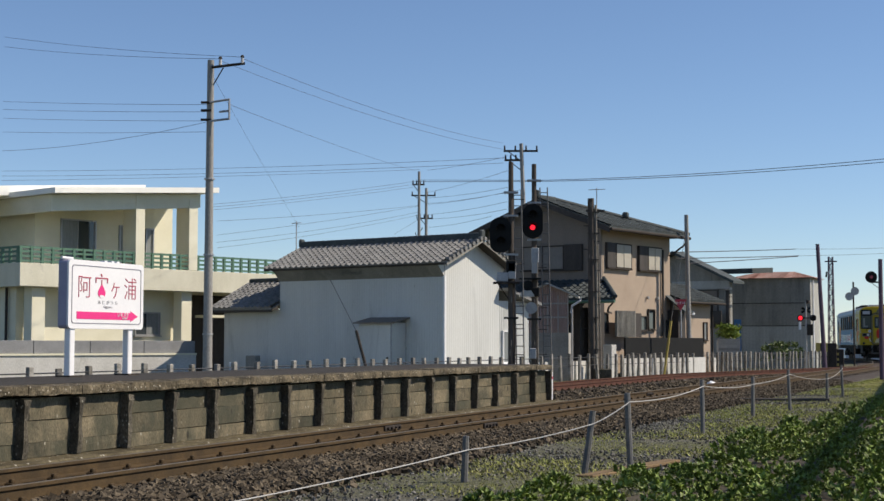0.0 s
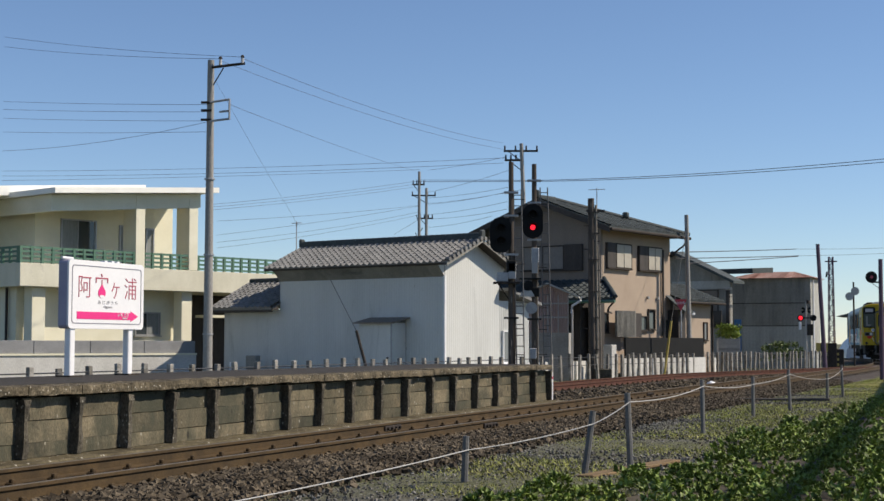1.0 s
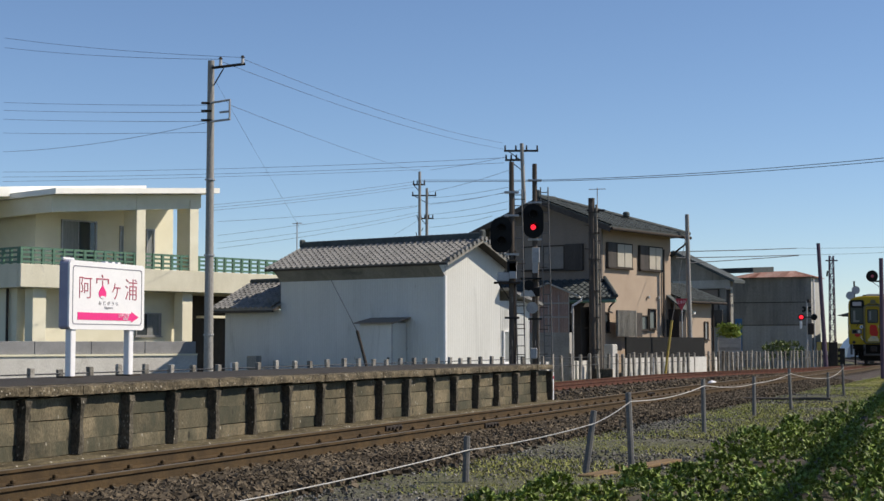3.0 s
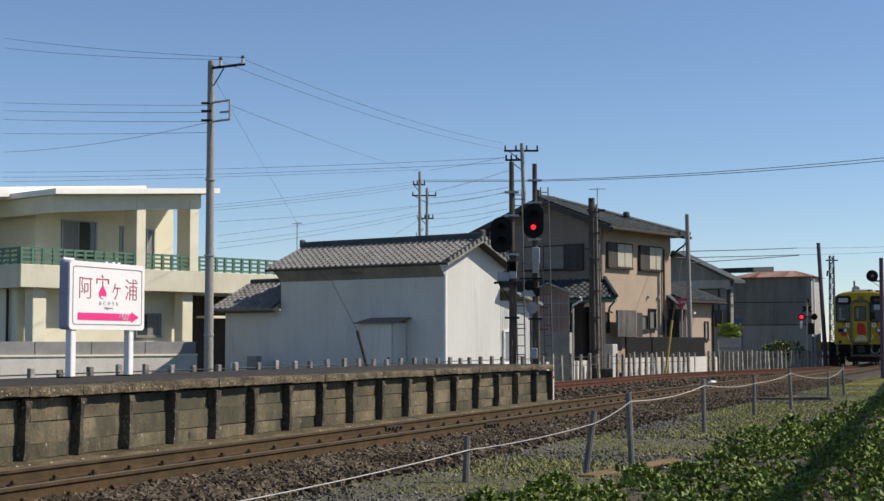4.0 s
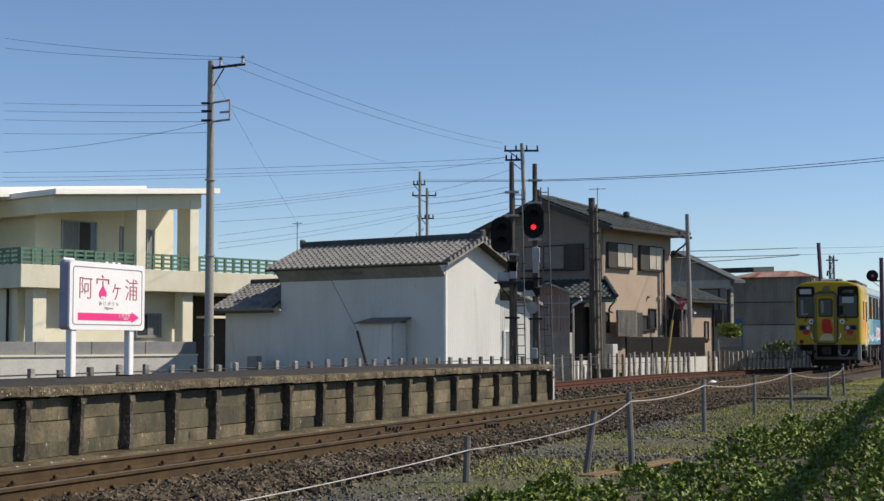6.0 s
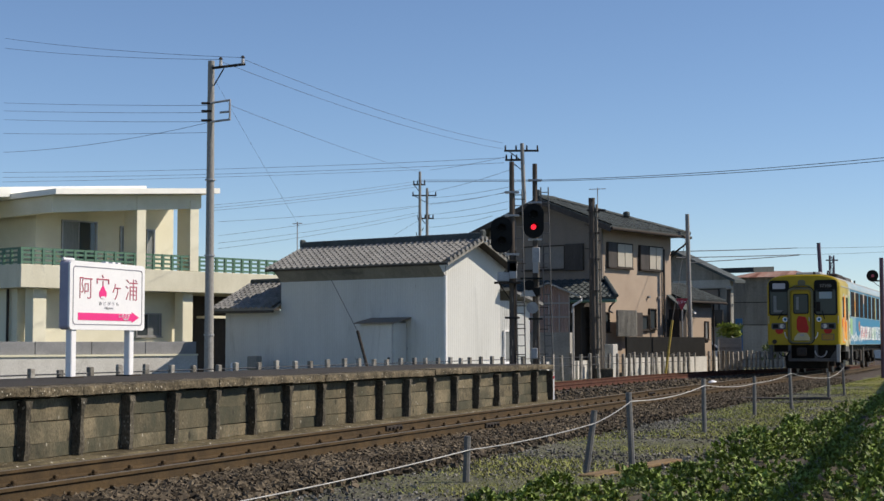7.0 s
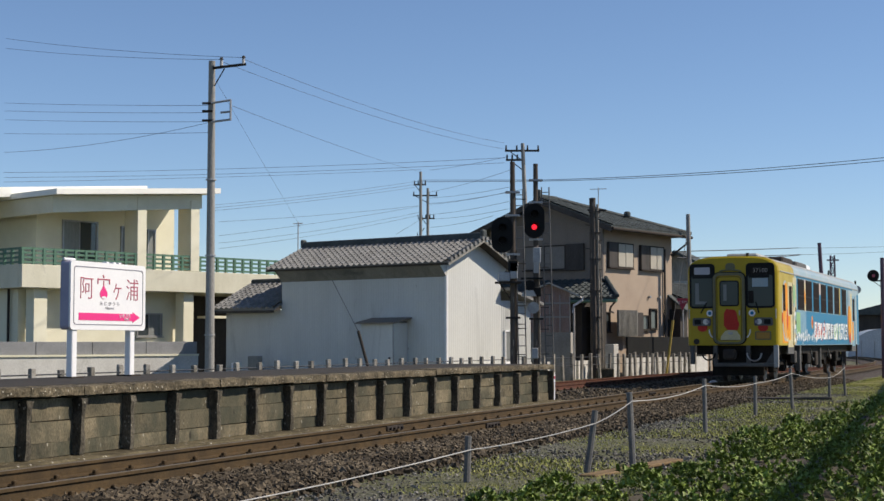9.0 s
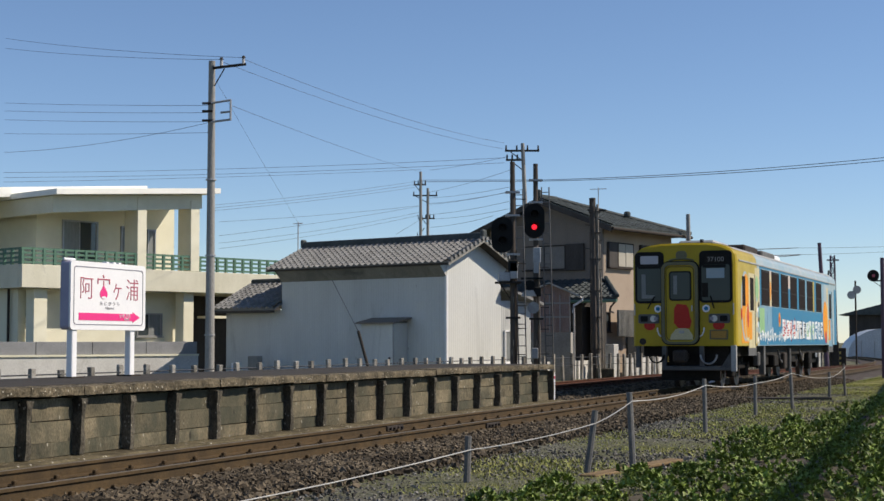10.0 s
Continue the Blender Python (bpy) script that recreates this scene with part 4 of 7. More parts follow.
    fr = part("slat_screen", bx(0.4, 2.05, -0.5, -0.42, 1.72, 2.82, 0.01), M_CORRGREY, t, "grey corrugated balcony screen")
    fr.matrix_basis = lit
    for i in range(16):
        part("screen_rib", bx(0.42 + i * 0.1, 0.46 + i * 0.1, -0.53, -0.5, 1.72, 2.82), M_CORRGREY, fr)
    part("screen_door", bx(2.08, 2.62, -0.46, -0.40, 1.72, 2.74, 0.01), M_DARKWOOD, t, "dark boarded screen").matrix_basis = lit
    for a, z0, z1 in ((-0.0, 1.9, 2.75), (3.25, 2.0, 2.65), (3.95, 2.05, 2.95)):
        frame_window(t, a, a + 0.62 if a > 1 else a + 0.5, z0, z1, lit, 1, [M_WINDOW], 0.08, M_DARKIRON)
    for y in (3.9, 4.8):
        part("vent_cap", rd((0.0, y, 3.45), (0.12, y, 3.45), 0.06), M_ALU, t)
    part("downpipe", rd((0.08, 5.28, 0), (0.08, 5.28, 5.6), 0.05), M_DARKWOOD, t)
    part("downpipe", tube(bmesh.new(), [(0.08, 5.85, 5.35), (0.3, 5.95, 5.5), (0.68, 6.2, 5.85), (0.75, 6.3, 6.05)], 0.045), M_DARKWOOD, t, "bent pipe under the eave")
    part("garden_fence", bx(1.3, 1.38, -0.4, 6.6, 0.85, 1.70), M_BLACK, t, "dark boarded garden fence")
    part("fence_base", bx(1.26, 1.42, -0.6, 6.7, 0.0, 0.848), M_LIGHTWALL, t, "pale fence base wall")
    # shaded gable wall
    frame_window(t, -3.9, -1.75, 4.55, 5.6, pose(0, 0, 0), 2, [M_SHUTDARK], 0.08, M_DARKIRON)
    part("shutter_box", bx(-1.72, -0.85, -0.14, -0.01, 4.5, 5.62, 0.01), M_DARKWOOD, t, "dark shutter box")
    # entrance with a lower roof
    part("porch_wall", bx(-4.6, -0.3, -1.2, 0.0, 0, 3.2), M_DARKWOOD, t)
    # dark wall added behind the pole to keep the entrance in shadow
    part("porch_sun_block", bx(0.02, 0.16, -0.9, -0.004, 0, 3.3), M_DARKWOOD, t)
    part("porch_door", bx(-1.9, -0.7, -1.24, -1.2, 0, 2.2), M_BLACK, t, "dark recessed entrance door")
    pf = part("porch_roof", slab(bmesh.new(), (-4.9, -2.1, 3.25), (1.9, -2.1, 3.25), (0.15, -0.01, 4.1), (-4.9, -0.01, 4.1), 0.12), M_TILEDARK, t)
    tiled(pf, pose(-4.9, -2.12, 3.26, math.degrees(math.atan2(0.85, 2.1)), 0, 0), 6.8, 2.2, 0.3, 0.28, M_TILEDARK, keep=lambda x, y: x < 6.7 - 0.8 * y)
    part("hip_ridge", rd((1.9, -2.1, 3.32), (0.15, -0.01, 4.17), 0.08, n=8), M_TILEDARK, t)
    part("porch_gutter", rd((-4.9, -2.16, 3.12), (1.9, -2.16, 3.12), 0.06), M_GREEN, t)
    part("porch_bracket", tube(bmesh.new(), [(1.75, -2.0, 3.1), (1.3, -1.6, 2.9), (0.9, -1.0, 2.75), (0.6, -0.2, 2.7)], 0.04), M_DARKWOOD, t)
    part("gate_post", bx(0.9, 1.3, -1.4, -1.0, 0, 1.4, 0.02), M_LIGHTWALL, t, "pale gate post")


brown_house()


def left_building():
    """x along the balcony front, y inwards, z up."""
    t = thing("cream_apartment_house", pose(-14.7, 52, -0.24, 0, 0, 48.3), "cream rendered two-storey building with deep balcony", "house")
    S0, S1, ST = 3.42, 4.24, 15.0
    slab_front = part("balcony_front", bx(0, ST, 0, 0.2, S0, S1, 0.015), M_CREAM2, t, "stained cream balcony parapet")
    part("balcony_end", bx(0, 0.2, 0.202, 11.0, S0, S1), M_CREAM2, t)
    part("balcony_floor", bx(0.2, ST, 0.2, 2.2, S0, S0 + 0.2), M_CREAM2, t)
    part("balcony_floor", bx(0.2, 2.0, 2.202, 11.0, S0, S0 + 0.2), M_CREAM2, t)
    # green louvred rail
    rail = part("green_rail", bx(0.0, ST, 0.05, 0.09, S1 + 0.52, S1 + 0.60), M_GREEN, t, "green painted louvred railing")
    for z in (0.04, 0.205, 0.37):
        part("louvre", bx(0.02, ST, 0.05, 0.10, S1 + z, S1 + z + 0.075), M_GREEN, rail)
    me = bpy.data.meshes.new("rail_post")
    b = bx(-0.05, 0.05, 0.03, 0.12, S1 - 0.02, S1 + 0.6)
    b.to_mesh(me)
    me.materials.append(M_GREEN)
    for i in range(35):
        again("rail_post", me, rail, pose(0.06 + i * (ST - 0.1) / 34, 0, 0))
    side = part("green_rail", bx(0.05, 0.09, 0.1, 11.0, S1 + 0.52, S1 + 0.60), M_GREEN, t)
    for z in (0.04, 0.205, 0.37):
        part("louvre", bx(0.05, 0.10, 0.1, 11.0, S1 + z, S1 + z + 0.075), M_GREEN, side)
    for i in range(21):
        part("rail_post", bx(0.04, 0.13, 0.2 + i * 0.5, 0.3 + i * 0.5, S1 - 0.02, S1 + 0.6), M_GREEN, side)
    # walls: upper storey set back behind the balcony, with a block that comes forward
    part("upper_wall", bx(2.0, 8.35, 2.2, 2.4, S0 + 0.2, 6.9), M_CREAM, t)
    part("upper_wall", bx(2.0, 2.2, 2.402, 11.0, S0 + 0.2, 6.8), M_CREAM, t)
    part("vent_cap", rd((2.0, 6.6, 6.45), (1.93, 6.6, 6.45), 0.07), M_DARKIRON, t)
    part("upper_wall", bx(8.15, 8.35, 2.402, 7.0, S0, 7.0), M_CREAM, t)
    part("lower_wall", bx(0.6, 8.1, 1.15, 1.45, 0, S0 - 0.002), M_CREAM, t)
    part("lower_wall", bx(0.6, 0.8, 1.452, 11.0, 0, S0 - 0.002), M_CREAM, t)
    part("lower_wall", bx(7.9, 8.1, 1.452, 7.0, 0, S0 - 0.002), M_CREAM, t)
    part("back_wall", bx(1.2, 8.1, 6.9, 7.1, 0, 7.0), M_CREAM, t)
    # floor slab added only to keep the sun off the passage
    part("shading_floor", bx(8.1, 15.0, 2.202, 3.6, S0, S0 + 0.2), M_CREAM2, t)
    # the passage's deep shade is put into this wall's dark colour
    part("passage_shade_wall", bx(8.102, 15.0, 3.2, 3.4, 0, S0 - 0.002), M_DARKWOOD, t, "wall under the balcony, coloured dark for the passage's shade")
    part("passage_canopy", bx(9.0, 10.0, 0.6, 1.5, 2.45, 2.55), M_CREAM, t)
    for a, w in ((4.92, 0.42), (7.44, 0.43)):
        part("pillar", bx(a, a + w, 0.0, 0.80, S1 + 0.002, 6.98, 0.01), M_CREAM, t)
    for a, w in ((0.7, 0.55), (7.35, 0.5)):
        part("pillar", bx(a, a + w, 0.3, 0.8, 0, S0 - 0.002, 0.01), M_CREAM, t)
    # roof that rises towards its far end, with a thin white fascia and deep beams
    part("roof", slab(bmesh.new(), (1.04, -0.5, 6.93), (8.5, -0.5, 7.5), (8.5, 11.4, 7.5), (1.04, 11.4, 6.93), 0.2), M_FASCIA, t, "white edged sloping roof slab")
    part("upper_roof", slab(bmesh.new(), (-4.0, 2.4, 6.76), (7.16, 2.4, 7.70), (7.16, 11.2, 7.70), (-4.0, 11.2, 6.76), 0.36), M_FASCIA, t, "white upper roof slab")
    part("roof_beam", pr([(1.24, 6.12), (8.0, 6.71), (8.0, 7.25), (1.24, 6.73)], 0.03, 0.38), M_CREAM, t)
    part("roof_beam", pr([(1.24, 6.12), (1.6, 6.15), (1.6, 6.75), (1.24, 6.73)], 0.382, 11.0), M_CREAM, t)
    part("soffit", slab(bmesh.new(), (1.6, 0.382, 6.45), (7.48, 0.382, 6.95), (7.48, 2.198, 6.95), (1.6, 2.198, 6.45), 0.05), M_CREAM2, t)
    part("roof_beam", bx(4.95, 5.3, 0.81, 2.2, 6.6, 7.05), M_CREAM2, t)
    part("roof_beam", bx(7.48, 7.82, 0.81, 2.2, 6.8, 7.2), M_CREAM2, t)
    for a, b, z0, z1 in ((3.09, 4.67, 4.1, 6.1), (5.74, 6.0, 4.4, 6.0), (7.0, 7.4, 4.0, 5.95)):
        frame_window(t, a, b, z0, z1, pose(0, 2.2, 0), 2 if b - a > 1 else 1, [M_CURTAIN, M_WINDOW], 0.08, M_ALU)
    frame_window(t, 5.75, 6.95, 1.72, 2.62, pose(0, 1.15, 0), 2, [M_WINDOW, M_CURTAIN], 0.08)
    part("air_conditioner", bx(6.2, 7.2, 0.85, 1.14, 1.05, 1.45, 0.03), M_WHITE, t)
    part("downpipe", rd((0.5, 1.6, 0), (0.5, 1.6, S0), 0.05), M_DARKIRON, t)


left_building()


def garden_wall():
    t = thing("garden_wall", pose(-17.65, 48.7, -0.24, 0, 0, 40), "low grey concrete wall with pale lower course", "wall", kind="structure")
    part("lower_course", bx(-6, 11.1, 0, 0.25, 0, 1.0), M_LIGHTWALL, t)
    part("ledge", bx(-6, 11.1, -0.05, 0.26, 1.0, 1.07), M_CREAM, t, "pale ledge")
    for i in range(8):
        part("wall_panel", bx(-6 + i * 2.135, -6 + i * 2.135 + 2.115, 0.02, 0.2, 1.07, 1.52, 0.01), M_GREYWALL, t)


garden_wall()


# ---------------------------------------------------------------- poles, signals and wires
def utility_pole():
    t = thing("utility_pole", pose(-7.34, 47, -0.24), "tall grey concrete utility pole with one side arm", "utility pole")
    part("shaft", rd((0, 0, 0), (0, 0, 10.42), 0.155, 0.105, n=16), M_POLE, t)
    part("cross_arm", rd((0.05, -0.12, 10.17), (1.1, -0.12, 10.30), 0.045, n=6), M_DARKIRON, t)
    part("brace", rd((0.42, -0.12, 10.16), (0.1, -0.12, 9.6), 0.02), M_DARKIRON, t)
    for x, z in ((0.32, 10.25), (1.02, 10.3)):
        i = part("insulator", rd((x, -0.12, z), (x, -0.12, z + 0.2), 0.055, 0.045), M_PORC, t, "white porcelain insulator")
        part("cap", rd((x, -0.12, z + 0.2), (x, -0.12, z + 0.27), 0.075, 0.03), M_DARKIRON, i)
    fr = part("bracket_frame", bmesh.new(), M_GALV, t, "steel bracket frame for cables")
    bm = bmesh.new()
    for a, b in (((0, 9.05), (0.62, 9.15)), ((0, 8.45), (0.62, 8.53)), ((0.62, 8.5), (0.62, 9.17)), ((0.3, 8.75), (0.6, 8.78))):
        rod(bm, (a[0], -0.12, a[1]), (b[0], -0.12, b[1]), 0.035, n=6)
    bm.to_mesh(fr.data)
    bm.free()
    for z in (9.05, 8.8, 8.5):
        part("cable_clamp", rd((-0.28, -0.1, z), (0.05, -0.1, z), 0.04), M_DARKIRON, t)
    for z in (1.7, 4.2, 6.6):
        part("band", rd((0, 0, z), (0, 0, z + 0.05), 0.17), M_GALV, t)


utility_pole()


def far_pole(x, y, top, lean, arms, label):
    t = thing("power_pole", pose(x, y, -0.24), label, "utility pole", "power poles")
    part("shaft", rd((0, 0, 0), (lean, 0, top), 0.15, 0.10), M_POLE, t)
    for z, a, b in arms:
        part("cross_arm", bx(a, b, -0.06, 0.06, z, z + 0.1), M_DARKIRON, t)
        n = 4
        for i in range(n):
            q = a + 0.06 + (b - a - 0.12) * i / (n - 1)
            part("insulator", rd((q, 0, z + 0.1), (q, 0, z + 0.34), 0.05, 0.04, n=8), M_DARKIRON, t)
        part("brace", rd((a * 0.8, 0, z), (lean, 0, z - 0.5), 0.025, n=6), M_DARKIRON, t)
    return t


far_pole(4.75, 80, 12.2, -0.45, ((11.75, -1.4, 0.45), (11.25, -1.35, -0.4)), "grey concrete power pole with crossed arms and insulators")
crossed = far_pole(-1.12, 110, 12.9, 0.0, ((12.3, -1.1, 0.7), (10.6, -0.5, 0.5)), "distant concrete power pole with cross arms")
far_pole(-1.62, 108, 13.9, 0.0, ((12.9, -0.5, 0.4),), "distant slim pole beside a power pole")


for k, (x, z) in enumerate(((-0.75, 10.9), (-0.62, 10.2), (-0.8, 9.6), (0.25, 9.2), (-0.45, 8.9), (0.4, 8.5))):
    hang = [(x + 0.35 * q / 6 * (1 if x < 0 else -1), -0.1, z - 0.35 * math.sin(math.pi * q / 6) - 0.04 * q) for q in range(7)]
    part("cable_loop", tube(bmesh.new(), hang, 0.03, 5), M_DARKIRON, crossed, "hanging cable loop")
part("pole_box", bx(-0.35, -0.12, -0.2, 0.1, 8.7, 9.3, 0.03), M_GALV, crossed, "grey box on the pole")


def ladder(parent, x0, z0, x1, z1, w, name="ladder"):
    l = part(name, bmesh.new(), M_STEELPOST, parent, "thin steel ladder")
    bm = bmesh.new()
    for q in (-w / 2, w / 2):
        rod(bm, (x0 + q, 0.12, z0), (x1 + q, 0.12, z1), 0.02, n=6)
    n = int((z1 - z0) / 0.33)
    for i in range(n):
        k = (i + 0.5) / n
        x, z = x0 + (x1 - x0) * k, z0 + (z1 - z0) * k
        rod(bm, (x - w / 2, 0.12, z), (x + w / 2, 0.12, z), 0.014, n=6)
    bm.to_mesh(l.data)
    bm.free()


def signal(x, y, top, hx, hz, lit, lad):
    t = thing("railway_signal", pose(x, y, -0.24), "tall black railway signal post with " + ("red lamp lit" if lit else "unlit lamps"), "railway signal", "railway signals")
    part("mast", rd((0, 0, 0), (0, 0, top), 0.10, 0.075, n=12), M_WOODPOLE, t)
    head = part("backboard", pr(rounded(hx - 0.33, hx + 0.33, hz - 0.55, hz + 0.55, 0.31, 8), -0.20, -0.16), M_BLACK, t, "black oval backboard")
    for k, z in ((0, hz + 0.2), (1, hz - 0.2)):
        part("lamp_lens", disc(bmesh.new(), (hx, z), 0.085, -0.215, -0.19), M_REDLAMP if (lit and k) else M_DIMLAMP, head, "glowing red lens" if (lit and k) else "dark lens")
        hood = bmesh.new()
        n = 16
        pts = [(hx + 0.13 * math.cos(a), z + 0.13 * math.sin(a)) for a in [radians(-20 + 220 * i / n) for i in range(n + 1)]]
        for a, b in zip(pts, pts[1:]):
            hood.faces.new([hood.verts.new((a[0], -0.2, a[1])), hood.verts.new((b[0], -0.2, b[1])), hood.verts.new((b[0], -0.48, b[1])), hood.verts.new((a[0], -0.48, a[1]))])
        part("hood", hood, M_BLACK, head)
    part("lamp_case", bx(hx - 0.17, hx + 0.17, -0.16, 0.12, hz - 0.42, hz + 0.42, 0.04), M_BLACK, t)
    for z in (hz - 0.62, hz + 0.58, hz + 1.3, 2.2):
        part("clamp", bx(-0.22, 0.22, -0.11, 0.11, z, z + 0.06), M_GALV if z > 3 else M_DARKIRON, t)
    part("relay_box", bx(-0.1, 0.14, -0.2, -0.06, hz - 1.35, hz - 0.85, 0.02), M_GALV, t, "grey junction box")
    ladder(t, lad[0], 0.2, lad[1], lad[2], 0.24)
    return t


s1 = signal(2.15, 45.9, 7.05, -0.33, 4.77, False, (0.30, 0.2, 6.2))
s2 = signal(3.0, 48.1, 7.25, -0.06, 5.38, True, (0.45, 0.32, 6.5))
part("work_platform", bx(-0.55, 0.25, -0.35, 0.25, 3.28, 3.33), M_DARKIRON, s1)
part("platform_stay", rd((-0.4, 0, 3.28), (0, 0, 2.7), 0.02), M_DARKIRON, s1)
part("equipment_case", bx(-0.45, -0.1, -0.2, 0.15, 3.34, 3.62, 0.02), M_GALV, s1, "grey equipment case")
part("equipment_case", bx(-0.15, 0.15, -0.2, 0.1, 3.62, 4.0, 0.03), M_BLACK, s1)
part("bell_lamp", rd((-0.22, -0.3, 3.3), (-0.22, 0.05, 3.3), 0.17, 0.13, n=16), M_BLACK, s2, "black hooded lamp")
part("bell_lamp", rd((-0.12, -0.4, 2.58), (-0.12, 0.05, 2.6), 0.19, 0.14, n=16), M_GALV, s2, "grey round lamp back")
part("hood_plate", bx(-0.5, 0.2, -0.3, 0.1, 3.5, 3.55), M_BLACK, s2)
part("hood_plate", pr([(-0.5, 2.95), (0.0, 2.95), (-0.12, 3.15), (-0.38, 3.15)], -0.3, 0.1), M_ALU, s2)
part("junction_box", bx(-0.17, 0.05, -0.22, -0.1, 0.95, 1.3, 0.02), M_GALV, s2)
for q, m in ((s1, M_DARKIRON), (s2, M_CONDUIT)):
    part("cable_run", tube(bmesh.new(), [(0.1, -0.06, 0.2), (0.11, -0.07, 1.6), (0.09, -0.08, 2.9), (0.1, -0.07, 4.3)], 0.022), m, q)
    for z in (1.1, 1.9, 2.6, 3.9, 5.9):
        part("ladder_bracket", rd((0.0, 0.05, z), (0.42, 0.12, z), 0.014, n=6), M_DARKIRON, q)
part("equipment_case", bx(-0.2, 0.16, -0.24, -0.1, 2.95, 3.25, 0.03), M_BLACK, s2, "black relay case")
part("sign_plate", bx(-0.09, 0.09, -0.2, -0.16, 3.7, 4.05), M_SHUTTER, s2)


def telegraph_pair():
    t = thing("trackside_pole", pose(5.8, 56.5, -0.24), "old brown wooden trackside pole on a concrete block", "pole")
    part("shaft", rd((-0.08, 0, 0), (-0.12, 0, 6.95), 0.15, 0.12), M_WOODPOLE, t)
    part("conduit", rd((0.1, -0.05, 0), (0.06, -0.05, 6.7), 0.045), M_CONDUIT, t, "tan stained conduit")
    part("conduit", rd((0.24, -0.02, 0.3), (0.15, -0.02, 5.2), 0.03), M_CONDUIT, t)
    for i, z in enumerate((1.6, 2.0, 2.9, 3.8, 4.2, 5.0, 5.3, 5.9, 6.2)):
        q = -1 if i % 2 else 1
        part("step_bolt", rd((-0.1, -0.05, z), (-0.1 + q * 0.3, -0.08, z + 0.02), 0.016, n=6), M_DARKIRON, t)
    part("foot_block", bx(-0.05, 0.6, -0.45, 0.15, 0, 0.5, 0.03), M_PILASTER, t, "stained concrete block")
    for z in (1.2, 2.4, 3.4, 4.6, 5.6, 6.4):
        part("band", bx(-0.245, 0.17, -0.15, 0.10, z, z + 0.04), M_WOODPOLE, t)
    part("arm", bx(-0.3, 0.4, -0.06, 0.06, 6.45, 6.52), M_DARKIRON, t)


telegraph_pair()


def street_pole():
    t = thing("street_pole", pose(10.95, 66, -0.24), "slim concrete street pole with yellow and black guard", "utility pole")
    part("shaft", rd((0.02, 0, 0), (-0.08, 0, 7.15), 0.125, 0.09, n=14), M_POLE, t)
    part("guard", rd((0.02, 0, 0.9), (0.01, 0, 1.6), 0.14, n=14), M_SIGYEL, t, "yellow guard sleeve")
    part("guard_band", rd((0.02, 0, 1.02), (0.02, 0, 1.16), 0.145, n=14), M_BLACK, t)
    s = thing("stop_sign", pose(10.5, 65.4, 0.2), "red inverted triangle stop sign on a slim post", "traffic sign")
    part("post", rd((0, 0, -0.44), (0, 0, 2.9), 0.035), M_GALV, s)
    plate = part("plate", pr([(-0.30, 2.95), (0.26, 2.95), (-0.02, 2.42)], -0.06, -0.04), M_SIGNRED, s, "red triangular plate")
    lettering("letters", "止まれ", 0.14, M_WHITE, plate, pose(-0.02, -0.064, 2.74) @ pose(0, 0, 0, 90, 0, 0), "white lettering")
    g = thing("guy_guard", pose(9.31, 62.6, -0.24), "slanted yellow guy wire guard", "guy wire")
    part("sleeve", rd((0, 0, 0), (0.33, 0, 2.4), 0.05), M_SIGYEL, g)
    part("guy_wire", rd((0.33, 0, 2.4), (1.55, 3.3, 6.6), 0.012, n=6), M_WIRE, g)


street_pole()


def slim_pole(x, y, dx, top, r, m, label):
    t = thing("slim_pole", pose(x, y, -0.24), label, "pole")
    part("shaft", rd((dx, 0, 0), (0, 0, top), r, r * 0.8, n=12), m, t)
    part("cap", rd((0, 0, top), (0, 0, top + 0.03), r * 0.85), M_DARKIRON, t)
    return t


slim_pole(20.72, 82, 0.32, 6.9, 0.13, M_VIOLET, "leaning dark violet-brown steel pole")


def lattice_mast():
    t = thing("lattice_mast", pose(21.95, 84, -0.24), "slim steel lattice mast with short cross arm", "mast")
    w0, w1, H = 0.17, 0.11, 6.35
    for sx in (-1, 1):
        for sy in (-1, 1):
            part("leg", rd((sx * w0, sy * w0, 0), (sx * w1, sy * w1, H), 0.025, n=6), M_VIOLET, t)
    n = 22
    br = part("bracing", bmesh.new(), M_VIOLET, t, "zigzag lattice bracing")
    bm = bmesh.new()
    for i in range(n):
        a, b = i / n, (i + 1) / n
        wa, wb = w0 + (w1 - w0) * a, w0 + (w1 - w0) * b
        s = 1 if i % 2 else -1
        for y in (-1, 1):
            rod(bm, (s * wa, y * wa, a * H), (-s * wb, y * wb, b * H), 0.018, n=5)
            rod(bm, (y * wa, s * wa, a * H), (y * wb, -s * wb, b * H), 0.018, n=5)
            rod(bm, (-wa, y * wa, a * H), (wa, y * wa, a * H), 0.014, n=5)
    bm.to_mesh(br.data)
    bm.free()
    part("cross_arm", bx(-0.32, 0.35, -0.05, 0.05, 6.05, 6.12), M_VIOLET, t)
    part("insulator", rd((-0.26, 0, 5.2), (-0.22, 0, 5.5), 0.05), M_DARKIRON, t)
    part("foot_casing", bx(-0.22, 0.22, -0.22, 0.22, 0, 1.5, 0.02), M_DARKIRON, t)


lattice_mast()


